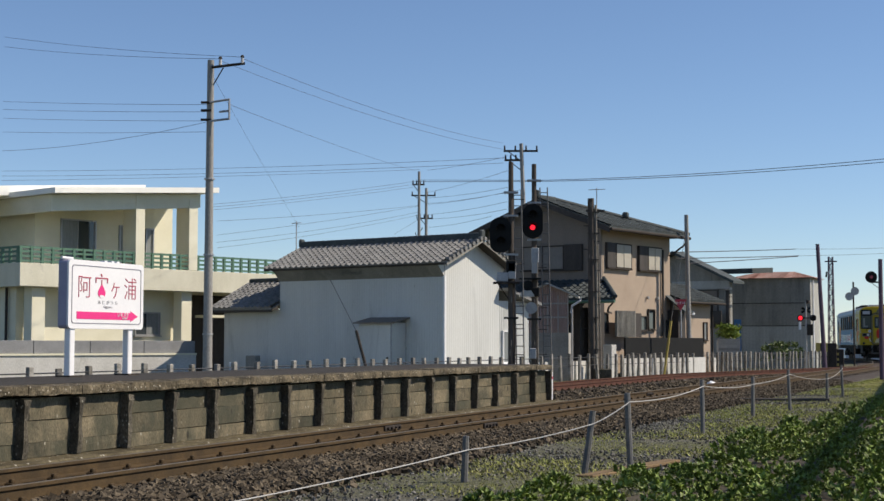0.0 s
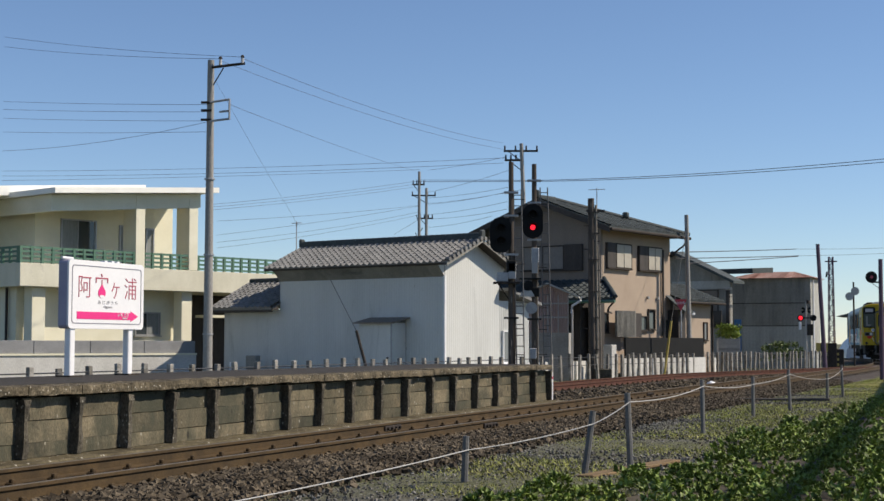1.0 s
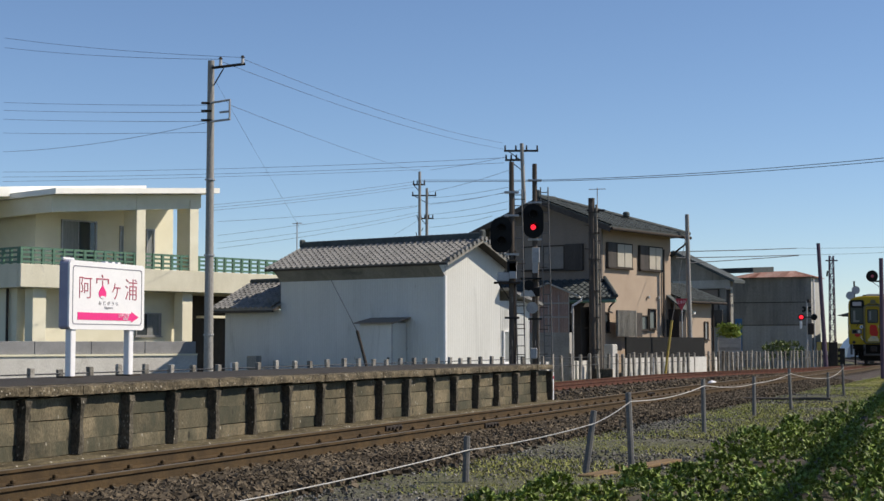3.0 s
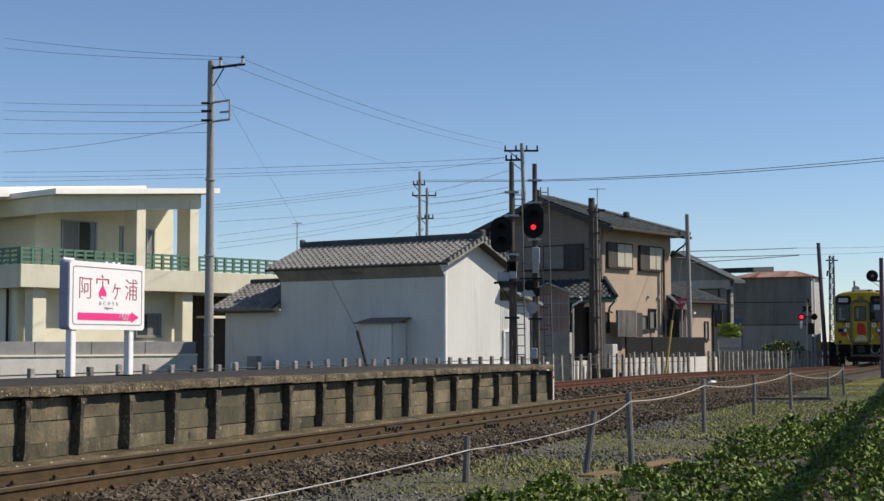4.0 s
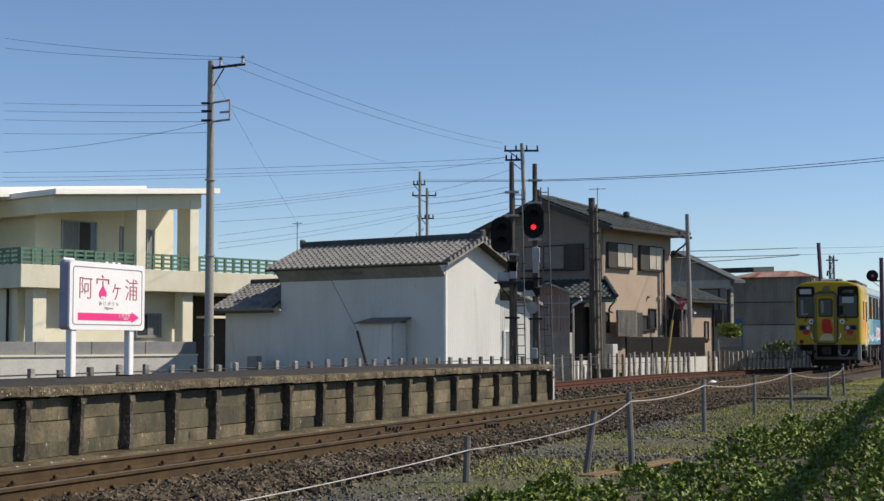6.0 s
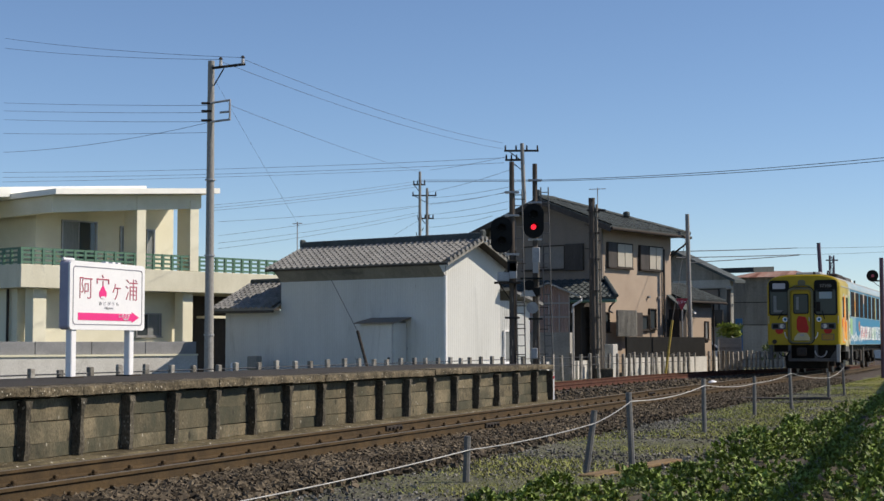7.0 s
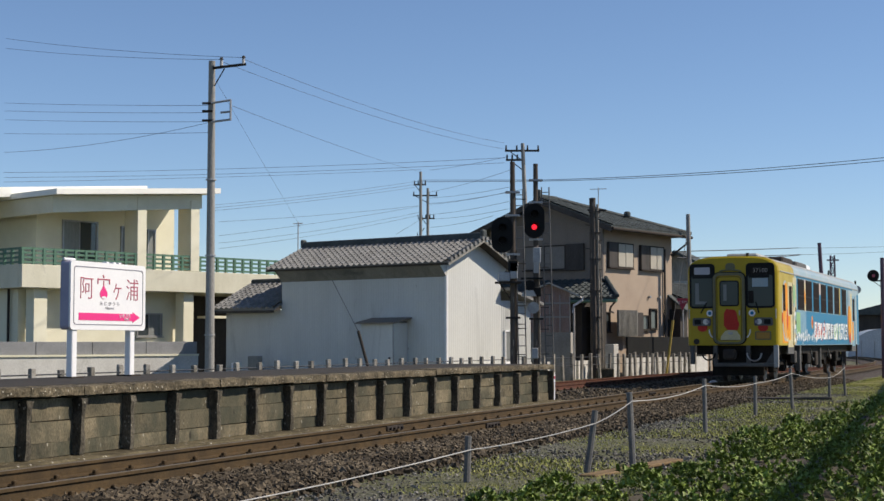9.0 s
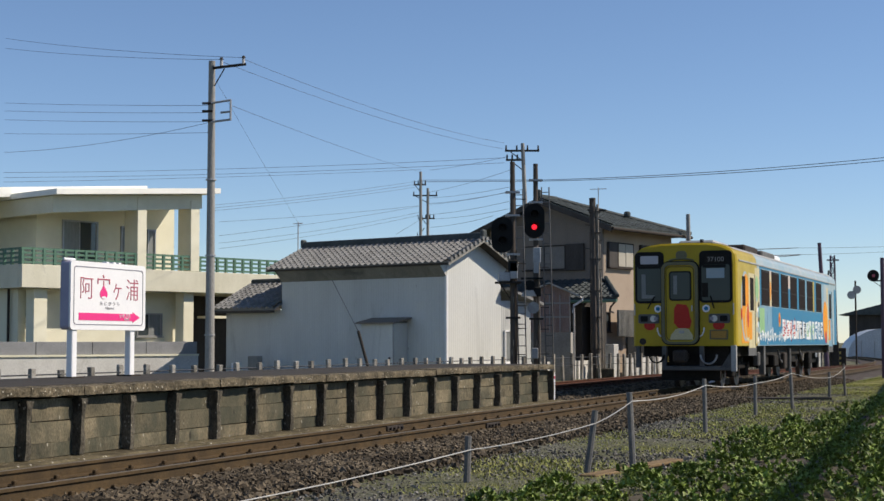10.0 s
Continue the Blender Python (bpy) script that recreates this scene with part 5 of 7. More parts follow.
def disc_signal():
    t = thing("disc_signal", pose(17.68, 60, -0.24), "dark signal post with round disc head", "railway signal", "railway signals")
    part("mast", rd((0, 0, 0), (0, 0, 4.86), 0.10, 0.085, n=12), M_VIOLET, t)
    h = part("disc_head", disc(bmesh.new(), (-0.40, 4.13), 0.235, -0.12, -0.07), M_BLACK, t, "round black disc")
    part("lens", disc(bmesh.new(), (-0.40, 4.13), 0.06, -0.14, -0.11), M_WINE, h, "small dull red lens")
    part("bracket", bx(-0.36, 0.0, -0.05, 0.02, 3.9, 3.96), M_DARKIRON, t)
    part("lamp_case", bx(-0.52, -0.28, -0.07, 0.15, 4.0, 4.26, 0.03), M_BLACK, t)
    part("cable", rd((-0.36, 0, 3.9), (-0.02, 0, 3.65), 0.012, n=6), M_WIRE, t)


disc_signal()


def crossing_signal():
    t = thing("level_crossing_signal", pose(19.55, 80, -0.24), "level crossing signal with paired red lamps", "crossing signal")
    part("mast", rd((-0.02, 0, 0), (0.0, 0, 3.7), 0.05), M_SHUTTER, t)
    for x, m, l in ((-0.33, M_REDLAMP, "glowing red lens"), (0.36, M_DIMLAMP, "dark lens")):
        b = part("lamp_board", disc(bmesh.new(), (x, 2.83), 0.17, -0.1, -0.06), M_BLACK, t, "round black lamp board")
        part("lens", disc(bmesh.new(), (x, 2.83), 0.105, -0.12, -0.09), m, b, l)
        part("lamp_back", rd((x, -0.06, 2.83), (x, 0.12, 2.83), 0.12, 0.06), M_BLACK, t)
    part("cross_bar", bx(-0.36, 0.4, -0.05, 0.0, 2.8, 2.86), M_DARKIRON, t)
    for a in (28, -28):
        part("crossbuck", bx(-0.27, 0.27, -0.03, -0.01, -0.06, 0.06, m=pose(0.0, 0.02 if a > 0 else 0.05, 3.25, 0, a, 0)), M_BLACK, t)
    part("bell", rd((0.1, 0, 3.6), (0.1, 0, 3.78), 0.12, 0.08), M_DARKIRON, t)
    part("control_plate", bx(-0.42, -0.28, -0.08, -0.04, 2.2, 2.62, 0.02), M_WHITE, t, "small white plate")
    part("control_box", bx(0.05, 0.35, -0.12, 0.12, 1.9, 2.5, 0.02), M_DARKIRON, t)
    g = thing("crossing_gate", pose(22.65, 85, -0.24), "yellow and black level crossing gate machine", "crossing gate")
    part("cabinet", bx(-0.2, 0.2, -0.2, 0.2, 0, 1.15, 0.03), M_DARKIRON, g)
    for i in range(3):
        part("stripe", bx(-0.205, -0.10, -0.215, -0.202, 0.2 + i * 0.3, 0.34 + i * 0.3), M_SIGYEL, g)
    part("raised_arm", rd((-0.3, 0, 1.0), (-0.36, 0, 4.6), 0.035), M_SIGYEL, g)
    w = thing("warning_board", pose(21.2, 83.2, -0.24), "small yellow and black board on a post", "sign")
    part("post", rd((0, 0, 0), (0, 0, 1.5), 0.03), M_GALV, w)
    part("board", bx(-0.35, 0.3, -0.03, 0.0, 1.0, 1.5), M_SIGYEL, w)
    part("dark_bar", bx(-0.1, 0.05, -0.04, -0.031, 1.02, 1.48), M_BLACK, w)


crossing_signal()


def mirrors():
    t = thing("road_mirror", pose(26.25, 95, -0.06), "two round road mirrors on a slim post, seen from behind", "road mirror")
    part("post", rd((0, 0, -0.2), (0, 0, 5.2), 0.055), M_DARKIRON, t)
    for x, z in ((-0.28, 4.28), (0.08, 4.62)):
        part("mirror_back", disc(bmesh.new(), (x, z), 0.26, -0.08, -0.02), M_GALV, t, "grey round mirror back")


mirrors()

# ---------------------------------------------------------------- smaller buildings
def tool_shed():
    t = thing("tool_shed", pose(3.3, 57.5, -0.24, 0, 0, -8), "small shed with brown plastic sheet over block wall", "shed")
    part("block_wall", bx(0, 1.6, 0, 2.0, 0, 1.86), M_BLOCK, t)
    for i in range(4):
        for j in range(9):
            part("block", bx(0.01 + i * 0.4, 0.39 + i * 0.4, -0.012, 0.0, 0.01 + j * 0.205, 0.205 + j * 0.205), M_BLOCK, t)
    sheet = part("sheet_wall", wave(0, 1.6, 1.86, 3.2, 0.075, 0.012, lambda x: 3.70 - abs(x - 0.8) * 0.42), M_BRICKBROWN, t, "brown corrugated plastic sheet")
    sheet.matrix_basis = pose(0, -0.01, 0)
    for x in (0.02, 0.42, 0.8, 1.2, 1.58):
        part("batten", bx(x - 0.02, x + 0.02, -0.05, -0.025, 1.86, 3.3), M_SHUTTER, t)
    for z in (2.42, 2.95):
        part("batten", bx(0, 1.6, -0.06, -0.03, z, z + 0.06), M_SHUTTER, t)
    part("roof", slab(bmesh.new(), (-0.6, -0.3, 3.17), (0.8, -0.3, 3.78), (0.8, 2.2, 3.78), (-0.6, 2.2, 3.17), 0.06), M_CORRPALE, t)
    part("roof", slab(bmesh.new(), (0.8, -0.3, 3.78), (2.0, -0.3, 3.25), (2.0, 2.2, 3.25), (0.8, 2.2, 3.78), 0.06), M_CORRPALE, t)
    part("gutter", tube(bmesh.new(), [(2.1, -0.3, 3.22), (2.08, -0.3, 3.08), (1.75, -0.3, 2.88), (1.72, -0.3, 2.6)], 0.045), M_WHITE, t, "white bent gutter pipe")
    part("downpipe", rd((1.75, -0.3, 0), (1.75, -0.3, 2.85), 0.04), M_SHUTTER, t)


tool_shed()


def tan_annex():
    t = thing("tan_annex", pose(6.64 + 0.595 * 6.2, 62 + 0.804 * 6.2, -0.24, 0, 0, 53.5), "single-storey tan rendered annex with grey roof", "house")
    part("wall", bx(0.3, 3.9, 0.0, 3.4, 0, 3.35), M_BROWN, t)
    r = part("roof", slab(bmesh.new(), (-0.1, -0.45, 3.4), (4.4, -0.45, 3.4), (4.4, 1.8, 4.25), (-0.1, 1.8, 4.25), 0.12), M_TILEDARK, t)
    tiled(r, pose(-0.1, -0.47, 3.41, math.degrees(math.atan2(0.85, 2.25)), 0, 0), 4.5, 2.4, 0.3, 0.3, M_TILEDARK)
    part("roof", slab(bmesh.new(), (-0.1, 4.0, 3.4), (4.4, 4.0, 3.4), (4.4, 1.8, 4.25), (-0.1, 1.8, 4.25), 0.12), M_TILEDARK, t)
    part("gutter", rd((-0.1, -0.52, 3.3), (4.4, -0.52, 3.3), 0.06), M_DARKIRON, t)
    part("downpipe", rd((3.95, -0.06, 0), (3.95, -0.06, 3.3), 0.05), M_DARKIRON, t)
    frame_window(t, 3.1, 3.5, 1.6, 2.45, pose(0, 0, 0), 1, [M_CURTAIN], 0.06, M_DARKIRON)
    part("wall_lamp", bx(1.7, 1.95, -0.2, 0.0, 2.75, 2.9, 0.03), M_WHITE, t)
    frame_window(t, -0.55, 0.15, 1.3, 2.5, pose(0, 0, 0), 1, [M_WINDOW], 0.1, M_DARKWOOD)
    part("side_canopy", slab(bmesh.new(), (-0.55, -0.9, 2.9), (0.3, -0.9, 2.9), (0.3, 0.0, 3.6), (-0.55, 0.0, 3.6), 0.08), M_TILEDARK, t)
    part("side_wall", bx(-0.4, 0.28, -0.55, -0.02, 0, 2.95), M_DARKWOOD, t, "dark boarded side bay")
    part("garden_fence", bx(-1.0, 0.2, -1.0, -0.9, 0, 1.2), M_CHAR, t, "dark garden fence")


tan_annex()


def grey_house():
    t = thing("grey_house", pose(16.26, 84, -0.24, 0, 0, -36.5), "dark grey house with low pitched roof behind others", "house")
    G, D, E, R = 6.6, 0.3, 5.05, 6.6
    k = (R - E) / (G / 2)
    part("gable_wall", pr([(-G, 0), (0, 0), (0, E), (-G / 2, R), (-G, E)], 0, 0.14), M_CORRGREY, t)
    part("wall", bx(-0.14, 0, 0.142, D, 0, E), M_CORRGREY, t)
    for s, x0 in ((1, 0), (-1, -G)):
        xa = x0 + s * 0.5
        part("roof", slab(bmesh.new(), (xa, -0.6, E - k * 0.5 + 0.15), (-G / 2, -0.6, R + 0.15), (-G / 2, D + 0.5, R + 0.15), (xa, D + 0.5, E - k * 0.5 + 0.15), 0.16), M_TILEDARK, t)
    frame_window(t, -3.4, -0.7, 2.9, 4.5, pose(0, 0, 0), 2, [M_CHAR], 0.08, M_DARKWOOD)
    part("belt", bx(-G, 0.0, -0.1, 0.0, 2.35, 2.6), M_DARKWOOD, t)
    part("post", bx(-0.2, 0.0, -0.14, -0.02, 0, 4.45), M_DARKWOOD, t)
    part("upper_band", bx(-3.6, -0.02, -0.06, -0.004, 4.55, 5.0), M_CORRPALE, t, "pale boarded band under the eave")
    part("balcony_board", bx(-3.5, -0.3, -0.5, -0.42, 2.6, 3.3), M_DARKWOOD, t)
    part("eave_end", bx(-0.1, 0.2, -0.5, -0.1, 4.45, 4.6, 0.04), M_SHUTTER, t)
    part("side_roof", slab(bmesh.new(), (-1.6, 1.7, 5.75), (0.6, 1.7, 5.75), (0.6, 4.5, 5.9), (-1.6, 4.5, 5.9), 0.3), M_TILEDARK, t)


grey_house()


def rusty_barn():
    t = thing("boarded_barn", pose(21.78, 88, -0.24, 0, 0, -25), "grey boarded barn with rusted sheet roof", "barn")
    L, D = 4.75, 2.7
    for z0, z1, m in ((0, 2.5, M_CORRPALE), (2.52, 3.85, M_CORRGREY), (3.87, 5.35, M_CORRGREY)):
        part("wall_band", wave(-L, 0, z0, z1, 0.2, 0.004), m, t)
    part("core", bx(-L + 0.02, -0.02, 0.03, D, 0, 5.33), M_CORRGREY, t)
    part("end_wall", wave(0, D, 0, 5.35, 0.2, 0.012), M_CORRPALE, t).matrix_basis = pose(0, 0, 0, 0, 0, 90)
    for z in (2.49, 3.84):
        part("flashing", bx(-L, 0, -0.03, 0.0, z, z + 0.04), M_DARKIRON, t)
    for i in range(12):
        a, b = -L - 0.2 + i * (L + 0.45) / 12, -L - 0.2 + (i + 1) * (L + 0.45) / 12 - 0.015
        ta, tb = max(-L + 1.4, min(-1.2, a)), max(-L + 1.4, min(-1.2, b))
        part("roof_sheet", slab(bmesh.new(), (a, -0.25, 5.36), (b, -0.25, 5.36), (tb, D / 2, 5.78), (ta, D / 2, 5.78), 0.03), M_RUSTROOF, t)
    part("roof_back", slab(bmesh.new(), (-L - 0.2, D + 0.25, 5.36), (0.25, D + 0.25, 5.36), (-1.2, D / 2, 5.78), (-L + 1.4, D / 2, 5.78), 0.03), M_RUSTROOF, t)
    part("roof_end", slab(bmesh.new(), (0.25, -0.25, 5.36), (0.25, D + 0.25, 5.36), (-1.2, D / 2, 5.78), (-1.2, D / 2 - 0.01, 5.78), 0.03), M_RUSTROOF, t)
    part("blue_sheet", bx(-L + 0.2, -L + 0.62, -0.06, -0.03, 0.3, 2.9), M_TARP, t, "faded blue sheet")
    part("downpipe", rd((0.08, 0.4, 0), (0.08, 0.4, 5.2), 0.05), M_WHITE, t)


rusty_barn()


def slat_screen():
    t = thing("slatted_planter", pose(13.35, 72, -0.24), "weathered grey slatted planter enclosure", "planter")
    for x in (0.03, 1.02):
        part("post", bx(x - 0.04, x + 0.04, 0.02, 0.1, 0, 1.7), M_SLAT, t)
    for i in range(11):
        part("slat", bx(0, 1.05, 0, 0.03, 0.08 + i * 0.148, 0.2 + i * 0.148), M_SLAT, t)
    part("box", bx(0.02, 1.03, 0.1, 0.6, 0, 1.6), M_SLAT, t)


slat_screen()


def leaves(name, centres, per, spread, size, material, label, category, seed, up=0.4, kind="stuff"):
    """Broad leaves set in clumps: each leaf is a bent blade of four triangles."""
    rng = np.random.default_rng(seed)
    n = len(centres) * per
    c = np.repeat(np.array(centres, float), per, axis=0)
    d = rng.normal(0, 1, (n, 3))
    d[:, 2] = np.abs(d[:, 2]) * 0.9 + 0.05
    d /= np.linalg.norm(d, axis=1)[:, None]
    p = c + d * np.array(spread) * rng.uniform(0.55, 1.05, (n, 1))
    out = d + rng.normal(0, 0.35, (n, 3)) + np.array((0, 0, up))
    out /= np.linalg.norm(out, axis=1)[:, None]
    side = np.cross(out, rng.normal(0, 1, (n, 3)))
    side /= np.linalg.norm(side, axis=1)[:, None]
    nor = np.cross(side, out)
    ln = size * rng.uniform(0.6, 1.35, (n, 1))
    wd = ln * rng.uniform(0.24, 0.36, (n, 1))
    base, tip = p - out * ln * 0.4, p + out * ln * 0.6 - nor * ln * 0.15
    mid = p + nor * ln * 0.06
    v = np.stack([base, mid + side * wd + nor * ln * 0.05, tip, mid - side * wd + nor * ln * 0.05, mid], 1).reshape(-1, 3)
    k = np.arange(n)[:, None] * 5
    f = np.concatenate([k + np.array(q) for q in ((0, 1, 4), (1, 2, 4), (2, 3, 4), (3, 0, 4))])
    me = bpy.data.meshes.new(name)
    me.from_pydata(v.tolist(), [], f.tolist())
    me.materials.append(material)
    return tagged(new(name, me), label, category, kind=kind)


rng = np.random.default_rng(21)
bush = [(13.9 + rng.uniform(-0.42, 0.42), 72.3 + rng.normal(0, 0.15), 1.45 + rng.uniform(0, 0.55)) for _ in range(60)]
leaves("planter_bush", bush, 26, (0.22, 0.2, 0.2), 0.13, M_LEAFPALE, "leafy green shrub spilling over the planter", "shrub", 22, kind="thing")
bush = [(18.9 + rng.uniform(-0.9, 1.1), 83.5 + rng.normal(0, 0.3), 0.2 + rng.uniform(0, 0.95)) for _ in range(50)]
leaves("roadside_bush", bush, 24, (0.3, 0.25, 0.3), 0.16, M_LEAFDARK, "low dark green bush beside the barn", "shrub", 23, kind="thing")

# low wall along the lane behind the fence
lane = thing("lane_wall", pose(0, 0, 0), "low pale concrete wall along the lane", "wall", kind="structure")
for i in range(22):
    s0 = 37 + i * 1.3
    k = max(0.0, min(1.0, (s0 - 36) / 38))
    x, y, h = on_line(s0, 6.75 - 4.45 * k * k * (1.4 - 0.4 * k) + 2.3)
    b = part("wall_block", bx(-0.1, 0.1, 0, 1.28, -0.24, 0.50), M_LIGHTWALL, lane)
    b.matrix_basis = pose(x, y, 0, 0, 0, -math.degrees(h))

# far off past the crossing
far_house = thing("far_house", pose(42, 150, -0.24, 0, 0, -20), "far dark timber house with black roof", "house")
part("wall", bx(-1.2, 11, 0, 6, 0, 4.3), M_DARKWOOD, far_house)
part("roof", prism(bmesh.new(), [(-2.2, 4.2), (12, 4.2), (8.0, 5.5), (3.0, 5.5)], -0.8, 6.8), M_TILEDARK, far_house)
part("window", bx(2, 4, -0.05, 0.0, 1.0, 2.2), M_WINDOW, far_house)
hut = thing("greenhouse", pose(35.7, 132, -0.24, 0, 0, -10), "low white plastic film greenhouse", "greenhouse")
bm = bmesh.new()
prism(bm, [(3.4 * math.cos(math.pi * i / 12) + 3.4, 2.7 * math.sin(math.pi * i / 12) ** 0.8) for i in range(13)], 0, 8)
part("film", bm, M_POLYC, hut, "translucent white film")
for i in range(5):
    part("hoop", rd((1.2 + i * 1.1, -0.03, 0), (1.2 + i * 1.1, -0.03, 1.6), 0.03), M_GALV, hut)

# ---------------------------------------------------------------- rope fence and planting near the camera
ROPE_POSTS = [(0.24, 15.5, 0.52, 2, 0), (1.58, 16.6, 0.74, 8, 0), (2.14, 16.95, 0.92, -2.2, 0), (4.19, 24.0, 0.90, -0.5, 0),
              (6.16, 29.6, 0.82, 0.4, 0), (7.5, 32.2, 0.92, -2.0, 0), (9.69, 37.6, 0.74, 0.5, 0), (10.97, 40.9, 0.9, -2.0, 0)]


def rope_fence():
    t = thing("rope_fence", pose(0, 0, 0), "uneven grey steel stakes with one slack pale rope", "fence")
    tops = [(-3.08, 10.27, -0.15)]
    for x, y, h, lean, _ in ROPE_POSTS:
        m = pose(x, y, -0.26, 0, lean, 0)
        p = part("stake", rd((0, 0, -0.1), (0, 0, h), 0.038, 0.034, n=8), M_STEELPOST, t)
        p.matrix_basis = m
        q = m @ Vector((0.02, -0.04, h - (0.14 if h < 0.85 else 0.1)))
        tops.append(tuple(q))
    pts = []
    for a, b in zip(tops, tops[1:]):
        a, b = Vector(a), Vector(b)
        for i in range(8):
            k = i / 8
            pts.append(a.lerp(b, k) - Vector((0, 0, 0.05 * math.sqrt((b - a).length / 6) * 4 * k * (1 - k))))
    part("rope", tube(bmesh.new(), pts + [Vector(tops[-1])], 0.0062), M_ROPE, t, "slack pale rope")


rope_fence()


def planting():
    """Low mounds; each carries rosettes of leaves that open outwards."""
    rng = np.random.default_rng(31)
    near, far = [], []
    y = 8.4
    while y < 47:
        step = 0.62 if y < 20 else 0.76
        edge = 0.423 * y - 4.0 - 0.13 * max(0.0, 14 - y) + 0.45 * noise.noise((y * 0.7, 2.2, 0))
        x = edge - step * rng.uniform(0, 0.6)
        while x < 0.31 * y + 1.8:
            px, py = x + rng.normal(0, 0.11), y + rng.normal(0, 0.13)
            x += step * rng.uniform(0.8, 1.25)
            if noise.noise((px * 0.75, py * 0.75, 7.7)) < -0.22:
                continue
            r = rng.uniform(0.21, 0.34) * min(1.0, 0.75 + (px - edge) * 0.4)
            h = rng.uniform(0.15, 0.50) * min(1.0, 0.6 + (px - edge) * 0.4) + 0.04
            # each clump is a few stems with a head of leaves at different heights
            for _ in range(52 if y < 20 else 34):
                a, q = rng.uniform(0, math.tau), math.sqrt(rng.uniform(0.0, 1.0))
                lift = math.sqrt(max(0.0, 1 - q * q))
                d = (r * q * math.cos(a), r * q * math.sin(a), h * (0.08 + 0.92 * lift) * rng.uniform(0.78, 1.08))
                (near if y < 20 else far).append((px + d[0], py + d[1], -0.22 + d[2], q * math.cos(a), q * math.sin(a)))
        y += step * 0.92
    for group, per, size, seed in ((near, 14, 0.058, 32), (far, 10, 0.078, 33)):
        c = np.repeat(np.array(group), per, axis=0)
        g = np.random.default_rng(seed)
        n = len(c)
        axis = np.stack([c[:, 3], c[:, 4], np.full(n, 0.8)], 1)
        out = axis + g.normal(0, 0.50, (n, 3))
        out /= np.linalg.norm(out, axis=1)[:, None]
        side = np.cross(out, axis + g.normal(0, 0.15, (n, 3)))
        side /= np.linalg.norm(side, axis=1)[:, None] + 1e-6
        nor = np.cross(side, out)
        ln = size * g.uniform(0.6, 1.4, (n, 1))
        wd = ln * g.uniform(0.17, 0.27, (n, 1))
        base = c[:, :3]
        mid = base + out * ln * 0.55 + nor * ln * 0.08
        tip = base + out * ln - nor * ln * 0.12
        v = np.stack([base, mid + side * wd + nor * ln * 0.06, tip, mid - side * wd + nor * ln * 0.06, mid], 1).reshape(-1, 3)
        k = np.arange(n)[:, None] * 5
        f = np.concatenate([k + np.array(q) for q in ((0, 1, 4), (1, 2, 4), (2, 3, 4), (3, 0, 4))])
        me = bpy.data.meshes.new("crop_plants")
        me.from_pydata(v.tolist(), [], f.tolist())
        me.materials.append(M_LEAF)
        tagged(new("crop_plants", me), "dense low mounds of broad-leaved green plants", "plants", kind="stuff")
    bm = bmesh.new()
    rows = []
    for i in range(20):
        y = 6 + i * 2.15
        rows.append((bm.verts.new((0.423 * y - 3.9 - 0.2 * max(0.0, 14 - y), y, -0.165)), bm.verts.new((0.33 * y + 6, y, -0.165))))
    for a, b in zip(rows, rows[1:]):
        bm.faces.new((a[0], a[1], b[1], b[0]))
    tagged(part("plant_bed", bm, M_SOIL), "dark soil under the plants", "soil", kind="structure")


planting()
# low dark strip across the turf
lip = thing("dark_turf_strip", pose(7.0, 37.6, -0.24, 0, 0, -1), "long low dark strip in the turf", "timber")
part("beam", bx(0, 2.75, 0, 0.14, -0.03, 0.09, 0.02), M_DARKWOOD, lip)
# thin flat block added to stand for a patch of tan earth
earth_strip = thing("tan_earth_strip", pose(1.55, 16.2, -0.22, 0, 0, 60), "flat strip added for tan earth on the soil", "board")
part("board", bx(0, 2.6, -0.1, 0.1, -0.02, 0.02, 0.01), M_TANEARTH, earth_strip)


# ---------------------------------------------------------------- wires
def wire(name, a, b, sag, r, label, category="cable"):
    a, b = Vector(a), Vector(b)
    pts = [a.lerp(b, k / 16) - Vector((0, 0, sag * 4 * (k / 16) * (1 - k / 16))) for k in range(17)]
    return tagged(part(name, tube(bmesh.new(), pts, r, 5), M_WIRE), label, category, group="overhead wires")


